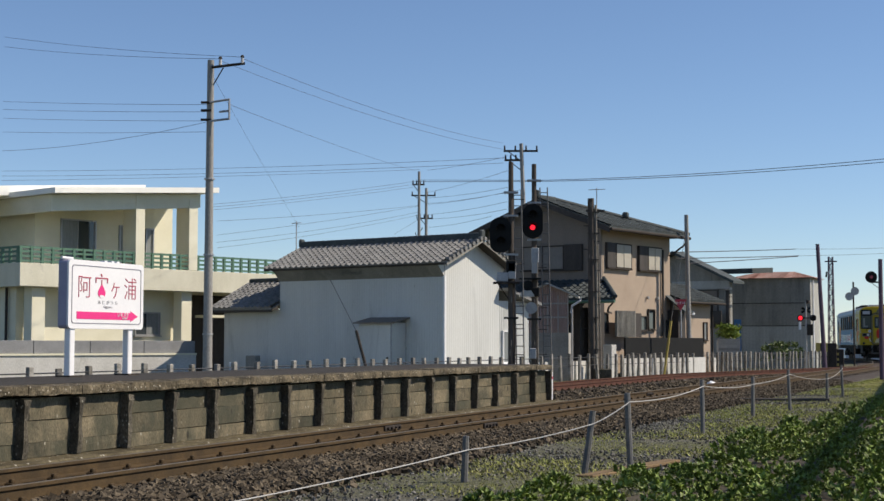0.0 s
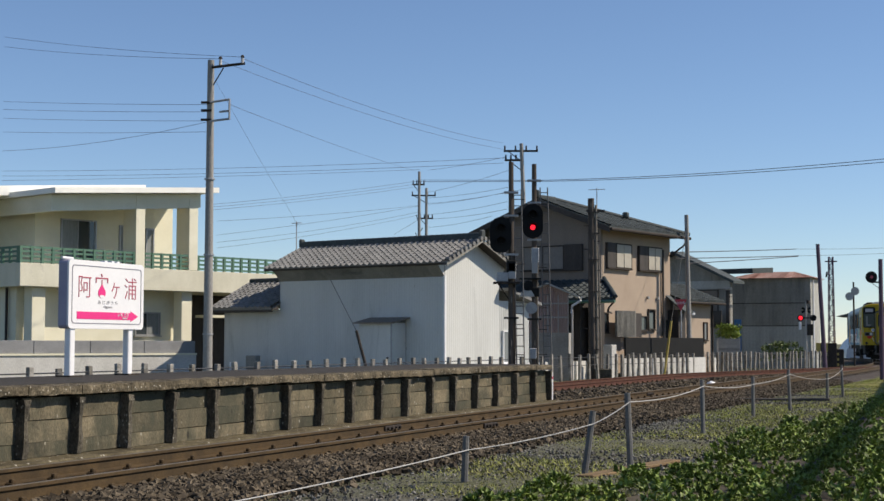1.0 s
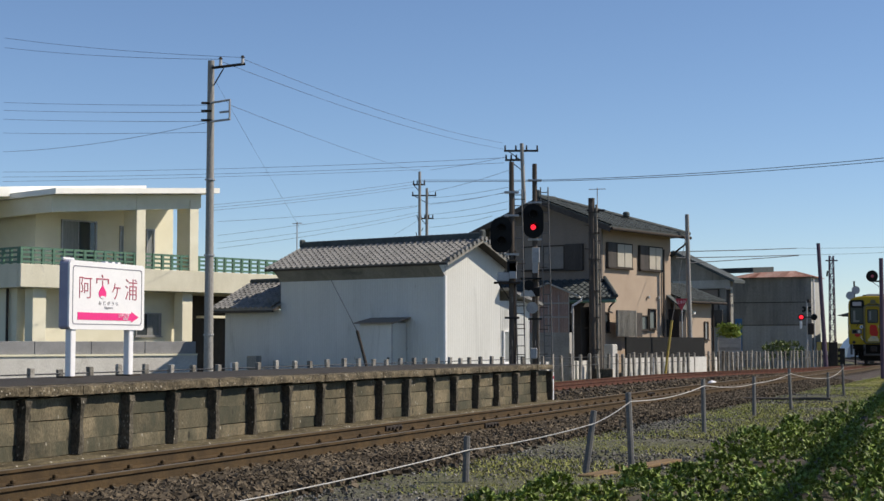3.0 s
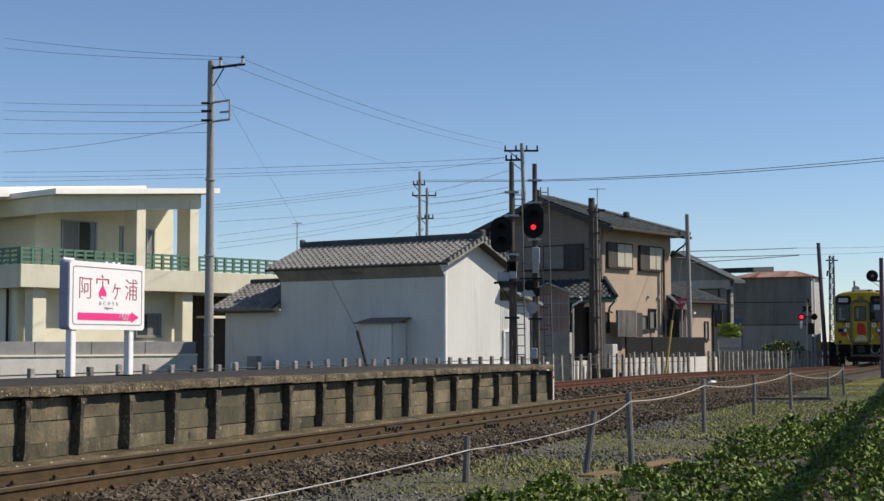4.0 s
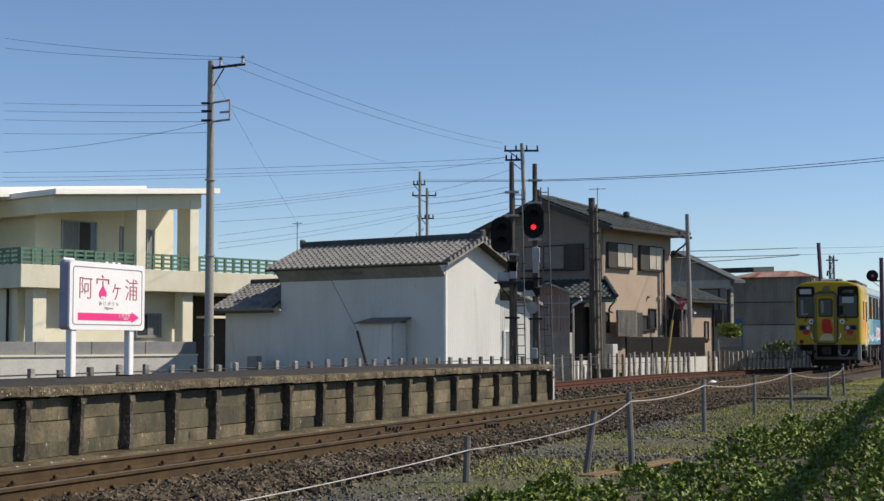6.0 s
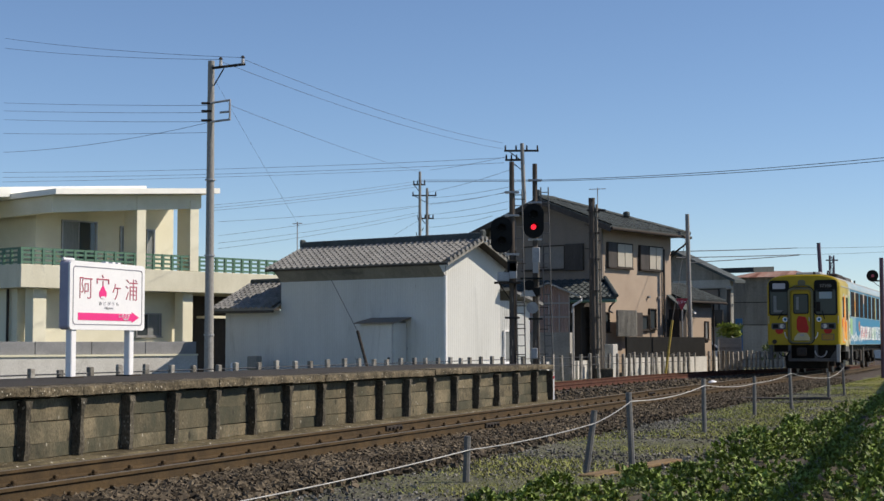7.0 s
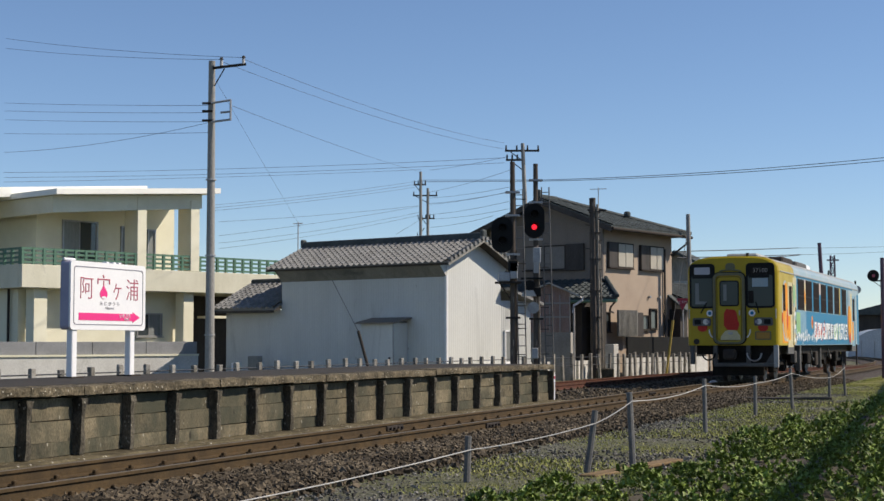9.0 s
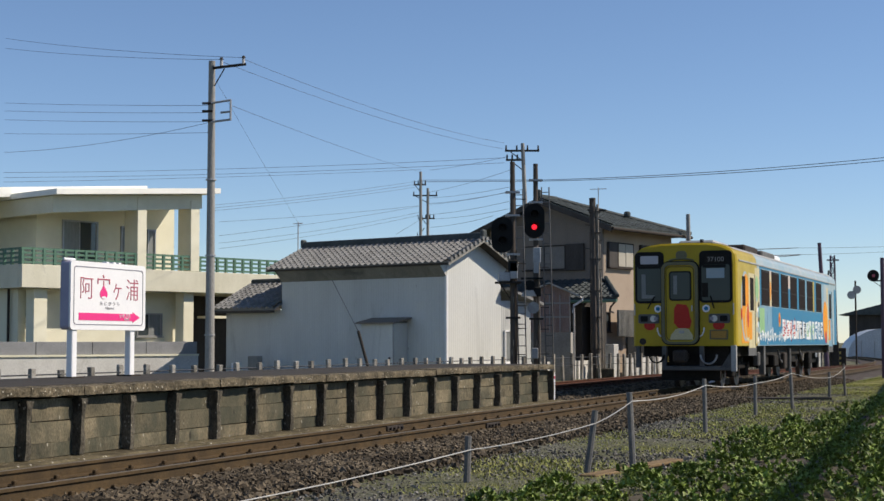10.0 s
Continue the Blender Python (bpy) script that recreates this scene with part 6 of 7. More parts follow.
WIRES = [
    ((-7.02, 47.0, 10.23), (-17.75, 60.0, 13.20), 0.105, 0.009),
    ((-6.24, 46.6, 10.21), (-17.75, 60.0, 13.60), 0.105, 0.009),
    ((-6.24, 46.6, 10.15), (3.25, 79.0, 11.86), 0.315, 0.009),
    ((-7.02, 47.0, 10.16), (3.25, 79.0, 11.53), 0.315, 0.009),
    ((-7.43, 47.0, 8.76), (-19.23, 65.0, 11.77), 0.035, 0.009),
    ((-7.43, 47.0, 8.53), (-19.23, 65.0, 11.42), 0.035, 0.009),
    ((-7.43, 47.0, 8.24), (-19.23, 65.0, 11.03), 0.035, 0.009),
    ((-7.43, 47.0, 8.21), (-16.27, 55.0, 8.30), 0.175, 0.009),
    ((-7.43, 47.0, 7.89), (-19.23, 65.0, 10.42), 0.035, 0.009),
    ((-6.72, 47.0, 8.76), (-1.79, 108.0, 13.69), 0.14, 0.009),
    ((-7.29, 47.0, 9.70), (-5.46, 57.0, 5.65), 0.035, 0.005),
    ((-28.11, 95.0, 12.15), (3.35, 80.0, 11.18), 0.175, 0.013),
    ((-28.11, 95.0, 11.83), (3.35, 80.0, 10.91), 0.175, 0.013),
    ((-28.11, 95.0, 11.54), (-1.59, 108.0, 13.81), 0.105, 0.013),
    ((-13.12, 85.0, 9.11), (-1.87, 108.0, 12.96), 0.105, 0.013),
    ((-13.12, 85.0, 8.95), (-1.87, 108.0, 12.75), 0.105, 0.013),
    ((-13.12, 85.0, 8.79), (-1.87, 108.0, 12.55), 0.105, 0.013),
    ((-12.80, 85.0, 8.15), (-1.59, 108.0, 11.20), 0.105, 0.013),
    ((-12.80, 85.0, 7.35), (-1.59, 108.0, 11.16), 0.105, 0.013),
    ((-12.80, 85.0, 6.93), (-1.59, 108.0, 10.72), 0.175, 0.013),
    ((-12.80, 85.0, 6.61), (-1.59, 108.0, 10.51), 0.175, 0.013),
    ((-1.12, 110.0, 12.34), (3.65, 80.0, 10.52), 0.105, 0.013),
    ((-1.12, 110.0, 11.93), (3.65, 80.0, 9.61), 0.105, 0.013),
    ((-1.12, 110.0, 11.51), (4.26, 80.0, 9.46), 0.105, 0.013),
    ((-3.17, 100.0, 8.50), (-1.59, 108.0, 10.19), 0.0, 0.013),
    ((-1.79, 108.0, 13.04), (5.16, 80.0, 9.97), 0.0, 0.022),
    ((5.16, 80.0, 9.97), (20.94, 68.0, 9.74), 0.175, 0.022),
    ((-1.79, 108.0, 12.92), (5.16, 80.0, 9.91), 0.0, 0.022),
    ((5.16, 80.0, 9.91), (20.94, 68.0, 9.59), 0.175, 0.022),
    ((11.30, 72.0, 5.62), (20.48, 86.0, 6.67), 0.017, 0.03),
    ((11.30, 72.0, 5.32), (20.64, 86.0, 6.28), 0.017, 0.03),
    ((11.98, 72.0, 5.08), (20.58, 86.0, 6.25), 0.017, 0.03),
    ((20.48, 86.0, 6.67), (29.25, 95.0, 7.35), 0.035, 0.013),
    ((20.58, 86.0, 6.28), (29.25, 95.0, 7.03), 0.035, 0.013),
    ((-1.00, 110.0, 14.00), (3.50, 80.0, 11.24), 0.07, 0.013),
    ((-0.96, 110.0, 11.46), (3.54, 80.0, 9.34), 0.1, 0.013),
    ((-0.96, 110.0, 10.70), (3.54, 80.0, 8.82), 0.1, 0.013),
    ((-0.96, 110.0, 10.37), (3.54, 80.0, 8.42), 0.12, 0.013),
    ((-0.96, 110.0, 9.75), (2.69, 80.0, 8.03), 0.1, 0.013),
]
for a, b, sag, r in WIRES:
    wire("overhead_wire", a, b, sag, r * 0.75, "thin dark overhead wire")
wire("overhead_cable", (2.3, -10, 6.3), (25.7, 62, 6.3), 0.25, 0.115, "thick dark overhead cable along the field")


def antenna(x, y, z, h, w):
    t = thing("roof_antenna", pose(x, y, z), "thin rooftop television antenna", "antenna", "antennas")
    part("mast", rd((0, 0, 0), (0, 0, h), 0.022, n=6), M_GALV, t)
    part("boom", rd((-w / 2, 0, h - 0.08), (w / 2, 0, h - 0.05), 0.014, n=6), M_GALV, t)
    for i in range(6):
        q = -w / 2 + w * i / 5
        part("element", rd((q, -0.16, h - 0.07), (q, 0.16, h - 0.07), 0.008, n=5), M_GALV, t)


antenna(6.9, 66, 6.9, 1.2, 0.7)
antenna(-5.6, 57.5, 4.2, 1.7, 0.35)

# odds and ends against the storehouse
bin_ = thing("equipment_box", pose(-7.1, 54.2, -0.24, 0, 0, -37), "grey outdoor unit beside the wall", "box")
part("case", bx(0, 0.5, 0, 0.3, 0.5, 1.0, 0.03), M_CORRGREY, bin_)
part("stand", bx(0.05, 0.5, 0.05, 0.3, 0, 0.5), M_GALV, bin_)
bin2 = thing("white_bin", pose(-7.7, 54.3, -0.24), "small white plastic bin", "bin")
part("body", bx(0, 0.22, 0, 0.22, 0, 0.75, 0.03), M_WHITE, bin2)
stay = thing("leaning_stay", pose(-2.25, 48.0, -0.24), "slanted dark stay against the storehouse", "stay")
part("sleeve", rd((0, 0, 0.1), (-0.5, 0.4, 1.85), 0.05), M_DARKIRON, stay)
part("stay_wire", rd((-0.5, 0.4, 1.85), (-1.45, 1.8, 3.55), 0.012, n=6), M_WIRE, stay)


def white_car():
    """x forwards from the front bumper, y to its left, z up from the road."""
    t = thing("white_car", pose(13.0, 79, -0.2), "small white hatchback car on the lane", "car")
    side = [(0.0, 0.35), (0.02, 0.72), (-0.15, 0.84), (-0.95, 0.98), (-1.6, 1.42), (-2.9, 1.46), (-3.45, 1.05), (-3.55, 0.4), (-3.4, 0.28), (-0.15, 0.26)]
    bm = prism(bmesh.new(), side, -0.74, 0.74)
    bmesh.ops.bevel(bm, geom=bm.edges[:], offset=0.05, segments=2, affect="EDGES")
    part("body", bm, M_WHITE, t, smooth=False)
    for y0, y1 in ((-0.752, -0.74), (0.74, 0.752)):
        part("side_window", pr([(-1.2, 1.0), (-1.68, 1.36), (-2.2, 1.38), (-2.2, 1.0)], y0, y1), M_WINDOW, t)
        part("side_window", pr([(-2.28, 1.0), (-2.28, 1.38), (-2.85, 1.38), (-3.15, 1.05)], y0, y1), M_WINDOW, t)
        part("headlight", bx(-0.3, -0.02, y0, y1, 0.62, 0.76), M_HEADLAMP, t)
        part("door_handle", bx(-2.1, -1.95, y0 - 0.01, y1 + 0.01, 0.88, 0.92), M_ALU, t)
    part("windscreen", slab(bmesh.new(), (-1.0, -0.62, 1.02), (-1.0, 0.62, 1.02), (-1.58, 0.58, 1.43), (-1.58, -0.58, 1.43), 0.012), M_WINDOW, t)
    for x in (-0.65, -2.9):
        for y in (-0.66, 0.66):
            w = part("wheel", rd((x, y - 0.09, 0.28), (x, y + 0.09, 0.28), 0.28, n=20), M_BLACK, t, "black tyre")
            part("rim", rd((x, y - 0.1, 0.28), (x, y + 0.1, 0.28), 0.17, n=16), M_GALV, w)
    return t


lane_car = white_car()

marker = thing("marker_post", TRACK @ pose(21.6, 1.75, -0.2), "thin white marker post past the platform end", "post")
part("shaft", bx(-0.03, 0.03, -0.03, 0.03, 0, 0.75, 0.005), M_WHITE, marker)
part("band", bx(-0.032, 0.032, -0.032, 0.032, 0.6, 0.66), M_SIGNRED, marker)
lump = thing("white_sandbag", pose(8.95, 49.6, -0.17, 0, 0, 25), "small white bag lying between the tracks", "bag")
bm = bmesh.new()
bmesh.ops.create_icosphere(bm, subdivisions=2, radius=1)
for v in bm.verts:
    v.co = Vector((v.co.x * 0.17, v.co.y * 0.12, max(-0.02, v.co.z * 0.1 + 0.05))) * (1 + 0.2 * noise.noise(v.co * 2.5))
part("bag", bm, M_WHITE, lump, smooth=True)


# ---------------------------------------------------------------- the railcar
def railcar():
    """Origin at rail height under the middle of its front; x to the right of one who faces it, y to its rear."""
    t = thing("railcar", pose(0, 0, 0), "yellow-fronted diesel railcar with colourful blue and white side film", "railcar")
    HW, LEN, Z0 = 1.41, 19.3, 1.13

    def section(w, z0, z1):
        pts = [(-w, z0), (-w, z1 - 0.48)]
        for i in range(1, 12):
            a = math.pi * (1 - i / 12)
            x = math.cos(a)
            pts.append((w * math.copysign(abs(x) ** 0.55, x), z1 - 0.48 + 0.48 * math.sin(a) ** 0.8))
        return pts + [(w, z1 - 0.48), (w, z0)]

    def loft(stations):
        bm = bmesh.new()
        rows = [[bm.verts.new((x, y, z)) for x, z in section(w, z0, z1)] for y, w, z0, z1 in stations]
        n = len(rows[0])
        for a, b in zip(rows, rows[1:]):
            for i in range(n):
                bm.faces.new((a[i], a[(i + 1) % n], b[(i + 1) % n], b[i]))
        bm.faces.new(rows[0])
        bm.faces.new(rows[-1][::-1])
        bmesh.ops.recalc_face_normals(bm, faces=bm.faces)
        return bm

    part("front_body", loft([(0, HW - 0.09, Z0, 3.82), (0.05, HW - 0.03, Z0, 3.87), (0.16, HW, Z0, 3.88), (2.9, HW, Z0, 3.88)]), M_YELLOW, t, "yellow painted front end")
    part("body", loft([(2.9, HW, Z0, 3.88), (LEN - 0.16, HW, Z0, 3.88), (LEN, HW - 0.08, Z0, 3.82)]), M_TWHITE, t, "white and pale blue filmed side")
    # roof
    roof = part("roof_cover", bmesh.new(), M_ROOFP, t, "pale grey roof")
    bm = bmesh.new()
    rows = []
    for y in (0.25, LEN - 0.2):
        rows.append([bm.verts.new((x * 1.001, y, z + 0.012)) for x, z in section(HW, Z0, 3.88)[3:-3]])
    for i in range(len(rows[0]) - 1):
        bm.faces.new((rows[0][i], rows[0][i + 1], rows[1][i + 1], rows[1][i]))
    bm.to_mesh(roof.data)
    bm.free()
    for y0, y1, w, h, m in ((1.6, 3.6, 0.5, 0.16, M_ROOFP), (4.4, 6.4, 0.8, 0.2, M_DARKIRON), (7.2, 9.4, 0.8, 0.18, M_SKIRT), (9.6, 11.6, 0.6, 0.22, M_WHITE)):
        part("roof_unit", bx(-w, w, y0, y1, 3.84, 3.88 + h, 0.05), m, t, "low roof unit")
    part("whistle", rd((0.35, 0.7, 3.85), (0.35, 0.7, 4.0), 0.05), M_DARKIRON, t)
    # front: two windscreens and the gangway door
    for x0, x1 in ((-1.29, -0.56), (0.46, 1.27)):
        w = part("windscreen", pr(rounded(x0, x1, 2.30, 3.62, 0.1), -0.012, 0.05), M_BLACK, t, "black edged windscreen")
        part("pane", pr(rounded(x0 + 0.03, x1 - 0.03, 2.33, 3.28, 0.07), -0.018, -0.010), M_TGLASS, w)
        part("destination_window", pr(rounded(x0 + 0.12, x1 - 0.12, 3.32, 3.54, 0.03), -0.018, -0.010), M_UNDER if x0 > 0 else M_PALEPRINT, w)
        part("seal", ring(bmesh.new(), rounded(x0 - 0.03, x1 + 0.03, 2.27, 3.65, 0.12), rounded(x0, x1, 2.30, 3.62, 0.1), -0.02, 0.05), M_BLACK, w)
        part("wiper", rd(((x0 + x1) / 2 - 0.05, -0.04, 2.12), ((x0 + x1) / 2 + (0.14 if x0 < 0 else -0.14), -0.04, 2.45), 0.018), M_BLACK, t)
    part("sun_blind", bx(0.62, 1.1, -0.026, -0.019, 2.92, 3.18), M_TWHITE, t)
    part("cab_fitting", pr([(-1.14, 2.40), (-0.78, 2.40), (-0.78, 2.48), (-1.02, 2.50), (-1.03, 3.05), (-1.14, 3.05)], -0.0235, -0.0175), M_INSIDE, t, "pale fitting seen through the windscreen")
    part("cab_fitting", bx(0.50, 0.66, -0.0235, -0.0175, 2.42, 2.8), M_UNDER, t)
    part("cab_fitting", bx(-0.26, -0.16, -0.068, -0.062, 2.5, 3.0), M_INSIDE, t)
    for x0 in (-1.23, 0.52):
        part("cab_shade", bx(x0, x0 + 0.62, -0.0225, -0.0175, 3.20, 3.275), M_BLACK, t)
    for x in (-1.33, 1.33):
        part("hand_rail", rd((x, -0.03, 1.95), (x, -0.03, 2.25), 0.015, n=8), M_ALU, t, "steel grab rail")
    lettering("fleet_number", "37100", 0.175, M_SLAT, t, pose(0.865, -0.022, 3.36) @ pose(0, 0, 0, 90, 0, 0), "white fleet number", 1.05)
    part("door_frame", ring(bmesh.new(), rounded(-0.58, 0.40, 1.18, 3.36, 0.2), rounded(-0.50, 0.32, 1.24, 3.28, 0.15), -0.10, 0.05), M_DOORFRAME, t, "grey gangway door frame")
    part("door_seam", ring(bmesh.new(), rounded(-0.61, 0.43, 1.15, 3.39, 0.22), rounded(-0.58, 0.40, 1.18, 3.36, 0.2), -0.03, 0.05), M_BLACK, t)
    d = part("gangway_door", pr(rounded(-0.498, 0.318, 1.242, 3.278, 0.14), -0.045, 0.03), M_YELLOW, t)
    part("door_edge", ring(bmesh.new(), rounded(-0.47, 0.29, 1.28, 3.24, 0.12), rounded(-0.455, 0.275, 1.295, 3.225, 0.11), -0.050, -0.043), M_DARKIRON, d)
    part("door_handle", bx(0.215, 0.245, -0.07, -0.044, 2.05, 2.2), M_ALU, d, "chrome handle")
    part("door_window_seal", pr(rounded(-0.38, 0.22, 2.33, 3.12, 0.08), -0.058, -0.044), M_BLACK, d)
    part("door_window", pr(rounded(-0.34, 0.18, 2.37, 3.08, 0.06), -0.064, -0.056), M_TGLASS, d)
    part("red_patch", pr([(-0.26, 1.74), (-0.14, 1.60), (0.17, 1.60), (0.22, 1.78), (0.17, 1.92), (0.14, 2.12), (0.08, 2.22), (-0.18, 2.25), (-0.25, 2.12)], -0.052, -0.044), M_RED, d, "red uneven patch")
    part("pale_patch", pr([(-0.37, 1.30), (0.25, 1.30), (0.24, 1.42), (0.14, 1.57), (-0.04, 1.62), (-0.22, 1.57), (-0.34, 1.42)], -0.0505, -0.0445), M_CREAMFILM, d, "pale cream domed patch")
    part("patch_mark", pr(rounded(-0.13, 0.02, 1.46, 1.54, 0.03), -0.0545, -0.0500), M_SLAT, d)
    for x in (-0.70, 0.60):
        e = part("white_disc", disc(bmesh.new(), (x, 2.12), 0.1, -0.012, 0.02), M_WHITE, t, "white disc with blue dot")
        part("blue_dot", disc(bmesh.new(), (x, 2.12), 0.055, -0.018, -0.010), M_BLUE, e)
    for s, x in ((-1, -0.95), (1, 0.95)):
        h = part("headlamp_case", pr(rounded(x - 0.28, x + 0.28, 1.73, 1.98, 0.05), -0.04, 0.03), M_SKIRT, t, "grey lamp housing")
        part("headlamp", disc(bmesh.new(), (x - s * 0.13, 1.855), 0.085, -0.05, -0.03), M_HEADLAMP, h)
        part("tail_lamp", pr(rounded(x + s * 0.12 - 0.1, x + s * 0.12 + 0.1, 1.78, 1.93, 0.03), -0.05, -0.03), M_BLACK, h)
        part("red_tongue", disc(bmesh.new(), (x - s * 0.02, 1.68), 0.155, -0.010, 0.02, 1, 0.85), M_RED, t)
        part("lamp_bars", bx(x - s * 0.2 - 0.05, x - s * 0.2 + 0.05, -0.053, -0.049, 1.81, 1.90), M_GREYP, h)
        arc = [(s * (0.50 + 0.13 * math.sin(radians(q))) - 0.09, 1.62 - 0.24 * math.cos(radians(q))) for q in range(0, 91, 15)]
        part("white_curve", tube(bmesh.new(), [(px, -0.006, pz) for px, pz in arc], 0.02), M_WHITE, t, "white curved line")
    part("route_plate", bx(0.72, 1.14, -0.03, 0.02, 1.33, 1.53, 0.01), M_PLATE, t, "dull orange plate in a frame")
    part("plate_frame", ring(bmesh.new(), rounded(0.69, 1.17, 1.30, 1.56, 0.02), rounded(0.72, 1.14, 1.33, 1.53, 0.01), -0.04, 0.02), M_DOORFRAME, t)
    part("foot_hole", disc(bmesh.new(), (-1.12, 1.25), 0.09, -0.02, 0.02), M_DARKIRON, t)
    part("front_marker", pr(rounded(-0.20, 0.10, 3.43, 3.66, 0.1), -0.006, 0.05), M_DOORFRAME, t, "worn marker seat")
    part("lamp_lip", tube(bmesh.new(), [(-0.05 + 0.36 * math.cos(radians(q)), -0.03, 3.36 + 0.09 * math.sin(radians(q))) for q in range(20, 161, 20)], 0.025), M_DOORFRAME, t)
    # front underframe
    part("pilot_bar", bx(-0.6, 1.36, 0.02, 0.2, 0.48, 0.60, 0.02), M_SKIRT, t, "grey pilot beam")
    part("gusset", pr([(1.24, 0.6), (1.24, 1.0), (0.98, 0.6)], 0.06, 0.10), M_SKIRT, t)
    for x in (-1.27, -0.55, 0.46):
        part("pilot_stay", bx(x - 0.06, x + 0.06, 0.03, 0.15, 0.55, Z0), M_SKIRT, t)
    part("side_step", bx(1.24, 1.38, 0.0, 0.12, 0.46, Z0 + 0.02, 0.01), M_ROOFP, t, "pale step bracket")
    # dark sheet added as the shade under the front end
    part("front_shade_sheet", bx(-0.5, 1.1, 0.32, 0.4, 0.6, Z0, 0.01), M_UNDER, t)
    part("coupler", rd((-0.05, -0.35, 0.86), (-0.05, 0.8, 0.86), 0.13), M_DARKIRON, t)
    part("coupler_head", bx(-0.22, 0.14, -0.45, -0.1, 0.7, 1.02, 0.05), M_DARKIRON, t)
    part("plough", bx(-0.8, 0.8, 0.75, 0.85, 0.2, 0.5), M_UNDER, t)
    for x, r in ((-0.75, 0.2), (0.65, 0.22)):
        bm = tube(bmesh.new(), [(x + r * math.cos(math.pi * i / 10), 0.0, 0.9 - 1.1 * r * math.sin(math.pi * i / 10)) for i in range(11)], 0.025)
        part("brake_hose", bm, M_GALV if x > 0 else M_BLACK, t)
    part("underframe", bx(-1.2, 1.2, 0.4, LEN - 0.3, 0.85, Z0), M_UNDER, t)
    for y0, y1, z in ((5.0, 6.6, 0.42), (7.0, 9.2, 0.35), (9.5, 11.2, 0.45)):
        part("equipment_box", bx(-1.12, 1.12, y0, y1, z + 0.12, 0.95, 0.03), M_UNDER, t)
    for s, y0, y1, z0, z1, m in ((1, 3.6, 4.0, 0.55, 0.95, M_SKIRT), (1, 4.4, 4.7, 0.45, 0.9, M_ROOFP), (1, 6.2, 6.9, 0.5, 0.85, M_UNDER), (1, 8.0, 8.5, 0.4, 0.9, M_DARKIRON), (1, 9.1, 9.25, 0.3, 1.05, M_SKIRT), (1, 13.0, 13.6, 0.5, 0.9, M_UNDER), (-1, 4.5, 5.5, 0.45, 0.9, M_UNDER)):
        part("underfloor_case", bx(min(s * 1.13, s * 1.3), max(s * 1.13, s * 1.3), y0, y1, z0, z1, 0.03), m, t)
    for y in (4.2, 7.3, 11.5):
        part("air_pipe", tube(bmesh.new(), [(1.2, y, 1.0), (1.25, y + 0.1, 0.7), (1.22, y + 0.5, 0.6), (1.15, y + 1.1, 0.75)], 0.035), M_SKIRT, t)
    part("tank", rd((-1.0, 12.2, 0.7), (1.0, 12.2, 0.7), 0.3, n=16), M_UNDER, t)
    # side film and windows on both sides
    for s in (1, -1):
        def panel(name, y0, y1, z0, z1, m, k=0.004, label=""):
            return part(name, bx(min(s * (HW - 0.02), s * (HW + k)), max(s * (HW - 0.02), s * (HW + k)), y0, y1, z0, z1), m, t, label)

        def blob(name, y, z, r, m, sy=1.0, sz=1.0, k=0.008):
            ob = part(name, disc(bmesh.new(), (0, 0), r, -k, 0.02, sy, sz), m, t)
            ob.matrix_basis = pose(s * HW, y, z, 0, 0, 90 * s)
            return ob

        panel("blue_band", 5.2, 16.6, Z0 + 0.02, 2.26, M_BLUE, 0.004, "blue film band")
        panel("blue_band", 3.2, 5.2, Z0 + 0.02, 1.34, M_BLUE)
        panel("pale_band", 3.0, 5.2, 1.342, 2.26, M_PALEBLUE)
        panel("upper_band", 3.3, 17.2, 3.322, 3.383, M_BLUE, 0.003)
        panel("corner_band", LEN - 0.75, LEN - 0.2, Z0, 3.2, M_BLUE, 0.003)
        for y0, y1, m in ((3.3, 3.54, M_BLUE), (4.86, 5.19, M_SALMON), (6.51, 6.84, M_BLUE), (8.16, 8.54, M_BLUE), (9.86, 10.24, M_BLUE), (11.56, 11.94, M_PALEBLUE), (13.26, 13.6, M_YELLOW), (13.62, 13.99, M_BLUE), (15.31, 15.9, M_PALEBLUE)):
            panel("window_pier", y0, y1, 2.26, 3.32, m, 0.003)
        panel("orange_field", 0.62, 2.58, 1.2, 2.4, M_ORANGE, 0.0032)
        blob("colour_patch", 1.15, 2.2, 0.95, M_TWHITE, 0.62, 1.0, 0.0042)
        blob("colour_patch", 1.25, 2.2, 0.88, M_ORANGE, 0.62, 1.0, 0.0050)
        blob("colour_patch", 1.45, 1.72, 0.46, M_CREAMFILM, 0.75, 1.05, 0.0062)
        blob("colour_patch", 1.48, 1.76, 0.40, M_ORANGE, 0.75, 1.05, 0.0072)
        blob("colour_patch", 1.5, 1.95, 0.26, M_RED, 0.45, 1.3, 0.0084)
        blob("colour_patch", 0.62, 1.98, 0.14, M_RED, 0.6, 1.2, 0.0084)
        panel("cream_field", 2.6, 3.28, 1.2, 3.3, M_CREAMFILM, 0.0028)
        panel("cream_field", 16.62, 17.0, 1.2, 3.2, M_CREAMFILM, 0.0028)
        panel("yellow_strip", 4.9, 5.16, 2.3, 3.2, M_CREAMFILM, 0.0045)
        blob("colour_patch", 5.02, 2.72, 0.2, M_ORANGE, 0.6, 1.4, 0.006)
        panel("pier_top", 8.17, 8.53, 2.9, 3.32, M_SALMON, 0.006)
        panel("green_panel", 3.2, 4.0, 1.5, 2.2, M_TGREEN, 0.006)
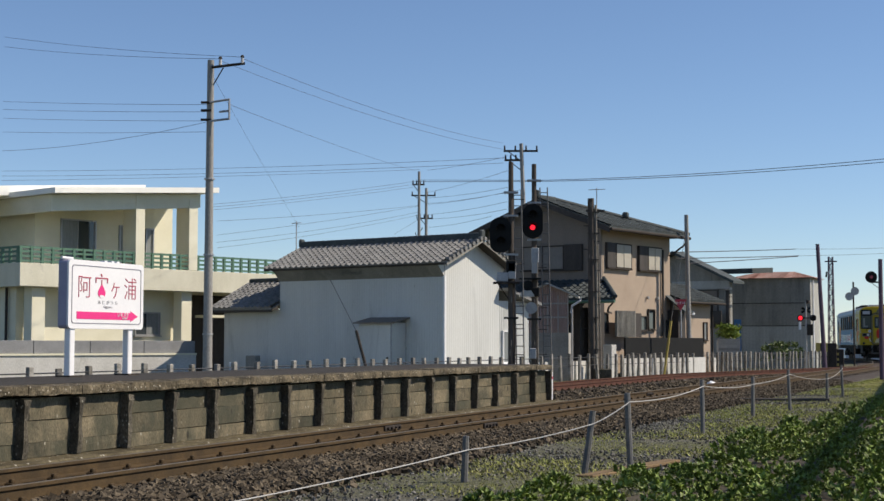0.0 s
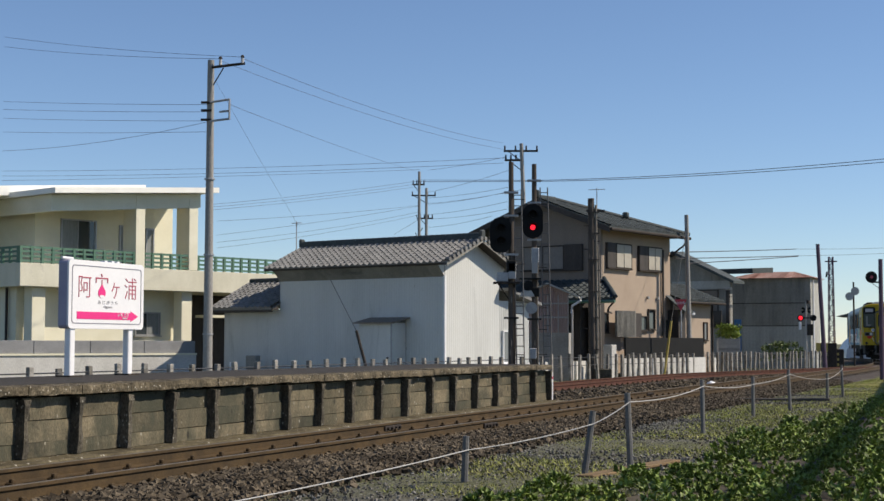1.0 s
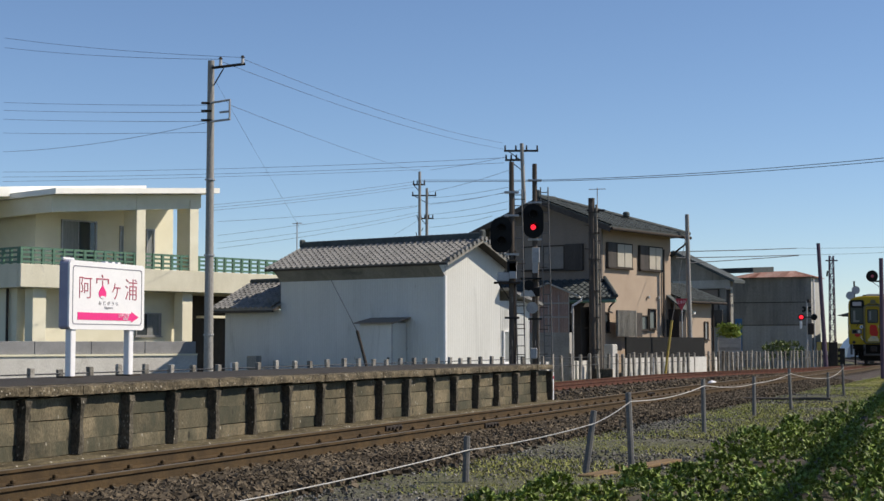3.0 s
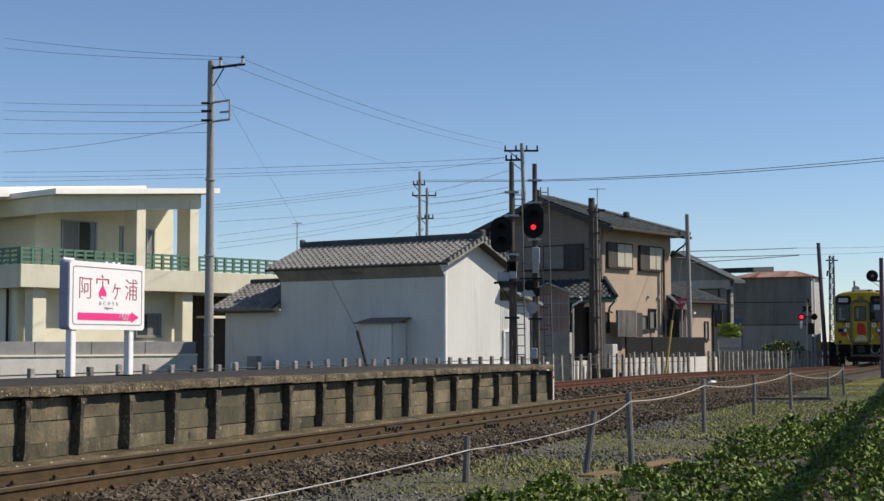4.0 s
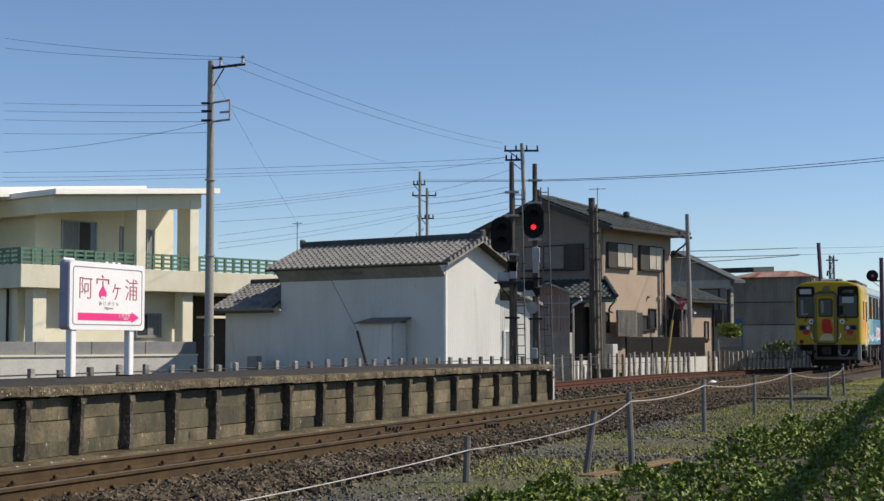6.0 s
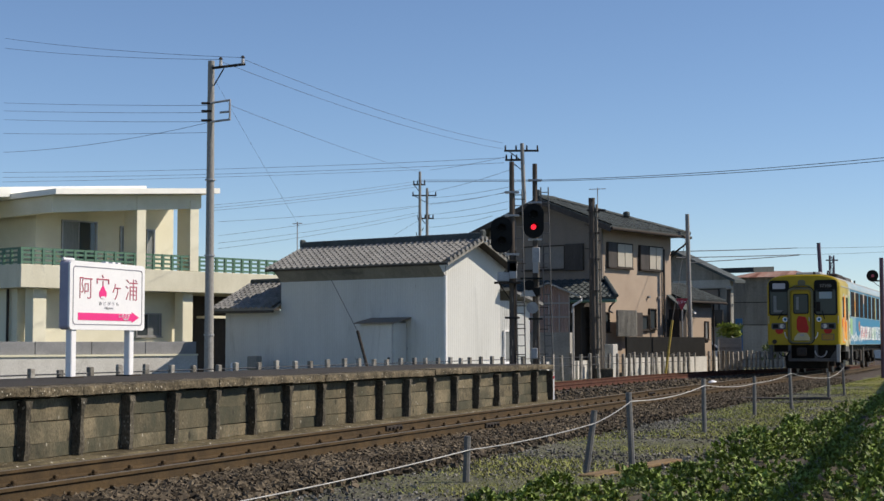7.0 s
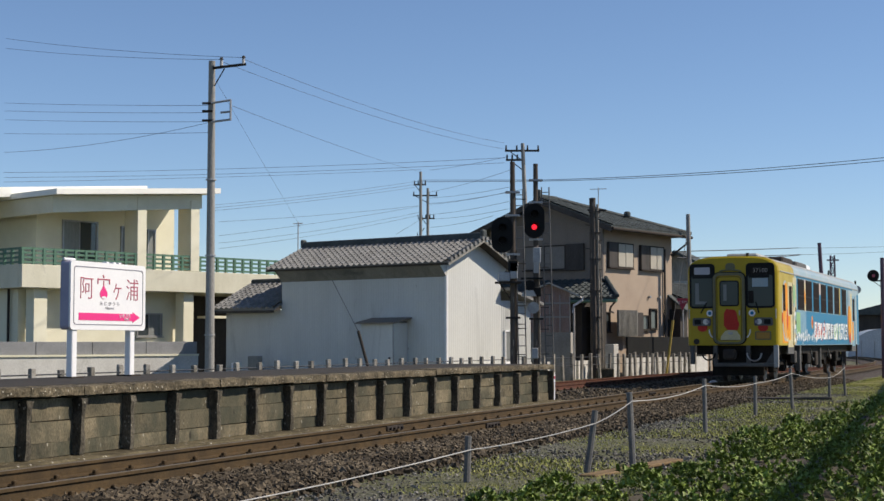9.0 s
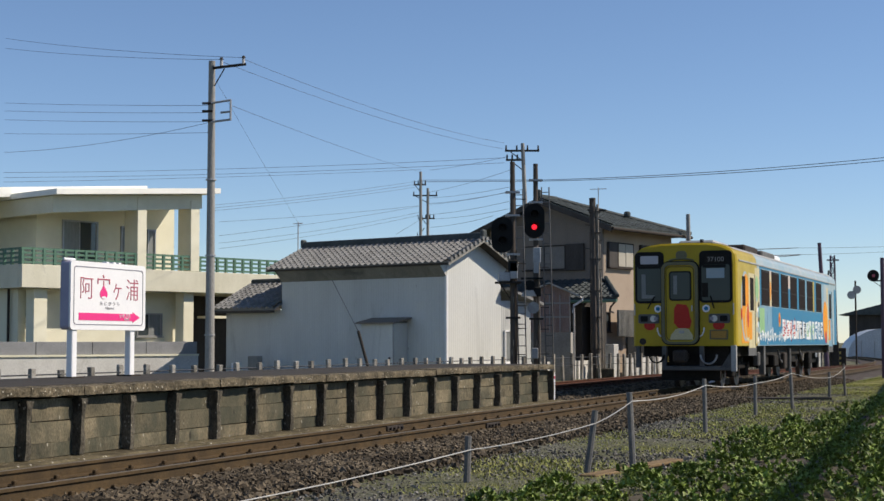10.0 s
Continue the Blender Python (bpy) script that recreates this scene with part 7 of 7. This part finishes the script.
        panel("lettered_strip", 3.2, 7.0, 1.36, 1.44, M_TWHITE, 0.0065)
        blob("colour_patch", 2.85, 2.72, 0.3, M_TGREEN, 0.8, 1.2, 0.006)
        for q in range(9):
            blob("colour_patch", 2.95 + 0.18 * math.sin(q * 2.1), 1.3 + q * 0.14, 0.09, (M_WHITE, M_DARKIRON, M_TWHITE)[q % 3], 1.0, 0.8, 0.0075)
        blob("colour_patch", 16.2, 2.0, 0.7, M_ORANGE, 0.8, 1.0, 0.006)
        blob("colour_patch", 16.3, 1.4, 0.22, M_RED, 1, 1.0, 0.008)
        blob("colour_patch", 4.6, 1.85, 0.2, M_PALEBLUE, 0.8, 1.2, 0.008)
        blob("colour_patch", 6.5, 1.9, 0.22, M_ORANGE, 0.8, 1.0, 0.008)
        blob("colour_patch", 6.5, 1.9, 0.10, M_RED, 0.8, 1.0, 0.012)
        rng = np.random.default_rng(11)
        # lettering that cannot be read: white backs with short crooked strokes
        def stroke(y, z, ln, th, turn, m, k):
            ob = part("stroke", bx(-ln / 2, ln / 2, -k, 0.015, -th / 2, th / 2), m, t)
            ob.matrix_basis = pose(s * HW, y, z, 0, 0, 90 * s) @ pose(0, 0, 0, 0, turn, 0)

        for i in range(14):
            y = 3.3 + i * 0.40
            if i == 7:
                continue
            for q in range(4):
                stroke(y + rng.uniform(-0.08, 0.08), 1.42 + rng.uniform(-0.12, 0.14), rng.uniform(0.14, 0.32), 0.055, rng.choice([0, 90, 0, 90, 35, -40]) + rng.normal(0, 8), M_WHITE, 0.009)
        for i in range(13):
            y = 7.3 + i * 0.66
            big = 0.36 - 0.006 * i
            for q in range(3):
                stroke(y + rng.uniform(-0.07, 0.07), 1.62 + (q - 1) * 0.17 + rng.uniform(-0.03, 0.03), big * rng.uniform(1.3, 1.75), 0.24, rng.normal(0, 4), M_WHITE, 0.006 + 0.0012 * q)
            c = (M_RED, M_RED, M_SALMON, M_BLACK, M_TGREEN, M_TGREEN, M_BLUE, M_BLACK)[min(7, int(i * 0.62))]
            for q in range(6):
                stroke(y + rng.uniform(-0.13, 0.13), 1.63 + (q - 2.5) * 0.075, rng.uniform(0.16, 0.42), rng.uniform(0.035, 0.055), rng.choice([0, 90, 0, 90, 0]) + rng.normal(0, 4), c, 0.0115)
        for y in (3.55, 5.2, 6.85, 8.55, 10.25, 11.95, 14.0):
            w = panel("side_window", y, y + 1.3, 2.28, 3.30, M_BLACK, 0.010, "black framed window")
            part("pane", bx(min(s * (HW + 0.008), s * (HW + 0.014)), max(s * (HW + 0.008), s * (HW + 0.014)), y + 0.06, y + 1.24, 2.77, 3.24), M_SGLASS, w)
            part("pane", bx(min(s * (HW + 0.008), s * (HW + 0.014)), max(s * (HW + 0.008), s * (HW + 0.014)), y + 0.06, y + 1.24, 2.34, 2.73), M_SGLASS, w)
        panel("cab_window", 0.75, 1.15, 2.2, 3.0, M_SGLASS, 0.012, "narrow dark cab window")
        for y in (1.62, LEN - 2.3):
            d = panel("side_door", y, y + 0.95, Z0 - 0.06, 3.12, M_CREAMFILM if y < 3 else M_PALEBLUE, 0.006, "cream folding side door" if y < 3 else "pale blue folding side door")
            part("door_film", bx(min(s * HW, s * (HW + 0.0085)), max(s * HW, s * (HW + 0.0085)), y + 0.05, y + 0.45, 1.3, 2.05), M_ORANGE, d)
            part("pane", bx(min(s * (HW + 0.004), s * (HW + 0.014)), max(s * (HW + 0.004), s * (HW + 0.014)), y + 0.22, y + 0.72, 2.1, 3.0), M_SGLASS, d)
            part("door_gap", bx(min(s * (HW + 0.004), s * (HW + 0.012)), max(s * (HW + 0.004), s * (HW + 0.012)), y + 0.9, y + 0.95, Z0, 3.1), M_BLACK, d)
            panel("step_well", y - 0.05, y + 1.1, 0.86, Z0 - 0.005, M_SKIRT, 0.0)
        panel("gutter_strip", 0.3, LEN - 0.3, 3.385, 3.42, M_ROOFP, 0.02)
    # bogies
    wheels = []
    for y in (2.75, 16.4):
        b = part("bogie", bmesh.new(), M_UNDER, t, "grimy two-axle bogie")
        bm = bmesh.new()
        for x in (-0.86, 0.86):
            box(bm, x - 0.07, x + 0.07, -1.45, 1.45, 0.48, 0.68, 0.03)
            for q in (-0.95, 0.95):
                box(bm, x - 0.1, x + 0.1, q - 0.17, q + 0.17, 0.28, 0.6, 0.03)
            rod(bm, (x, -0.25, 0.62), (x, -0.25, 0.86), 0.11)
            rod(bm, (x, 0.25, 0.62), (x, 0.25, 0.86), 0.11)
        box(bm, -0.8, 0.8, -0.3, 0.3, 0.5, 0.72)
        bm.to_mesh(b.data)
        bm.free()
        b.matrix_basis = pose(0, y, 0)
        for q in (-0.95, 0.95):
            bm = bmesh.new()
            rod(bm, (-0.7, 0, 0), (0.7, 0, 0), 0.07)
            for x in (-1, 1):
                rod(bm, (x * 0.52, 0, 0), (x * 0.64, 0, 0), 0.43, n=28)
                rod(bm, (x * 0.50, 0, 0), (x * 0.525, 0, 0), 0.455, n=28)
                for k in range(4):
                    a = k * math.pi / 2
                    box(bm, x * 0.645 - 0.01, x * 0.645 + 0.01, 0.2 * math.cos(a) - 0.04, 0.2 * math.cos(a) + 0.04, 0.2 * math.sin(a) - 0.04, 0.2 * math.sin(a) + 0.04)
            wh = part("wheelset", bm, M_WHEEL, b, "steel wheels on one axle")
            wh.matrix_basis = pose(0, q, 0.43)
            wheels.append(wh)
    part("step_ladder", bx(1.25, 1.4, 3.9, 4.15, 0.3, Z0 - 0.01, 0.01), M_SKIRT, t)
    return t, wheels


car, wheelsets = railcar()


def car_front(t):
    """How far along the line the railcar's front stands at t seconds."""
    k = 10 - t
    return 27.975 + 6.59 * k + 0.034 * k * k + 0.002 * k ** 3


def motions():
    rows = []
    for i in range(21):
        t = i * 0.5
        s = car_front(t)
        ax, ay, _ = on_line(s + 2.75)
        bx_, by_, _ = on_line(s + 16.4)
        h = math.atan2(bx_ - ax, by_ - ay)
        rows.append((t, pose(ax - 2.75 * math.sin(h), ay - 2.75 * math.cos(h), 0, 0, 0, -math.degrees(h))))
    walk(car, rows)
    # the white car rolls along the lane behind the fence and waits at the crossing
    walk(lane_car, [(t, pose(x, 79, -0.2)) for t, x in ((0.0, 13.0), (5.4, 13.0), (6.2, 14.0), (7.0, 15.75), (7.5, 17.2), (8.0, 18.2), (8.6, 18.6), (10.0, 18.6))])
    for n, wh in enumerate(wheelsets):
        q = (-0.95, 0.95)[n % 2]
        spins = []
        for i in range(101):
            t = i * 0.1
            spins.append((t, pose(0, q, 0.43, math.degrees((car_front(0) - car_front(t)) / 0.43))))
        walk(wh, spins)


motions()
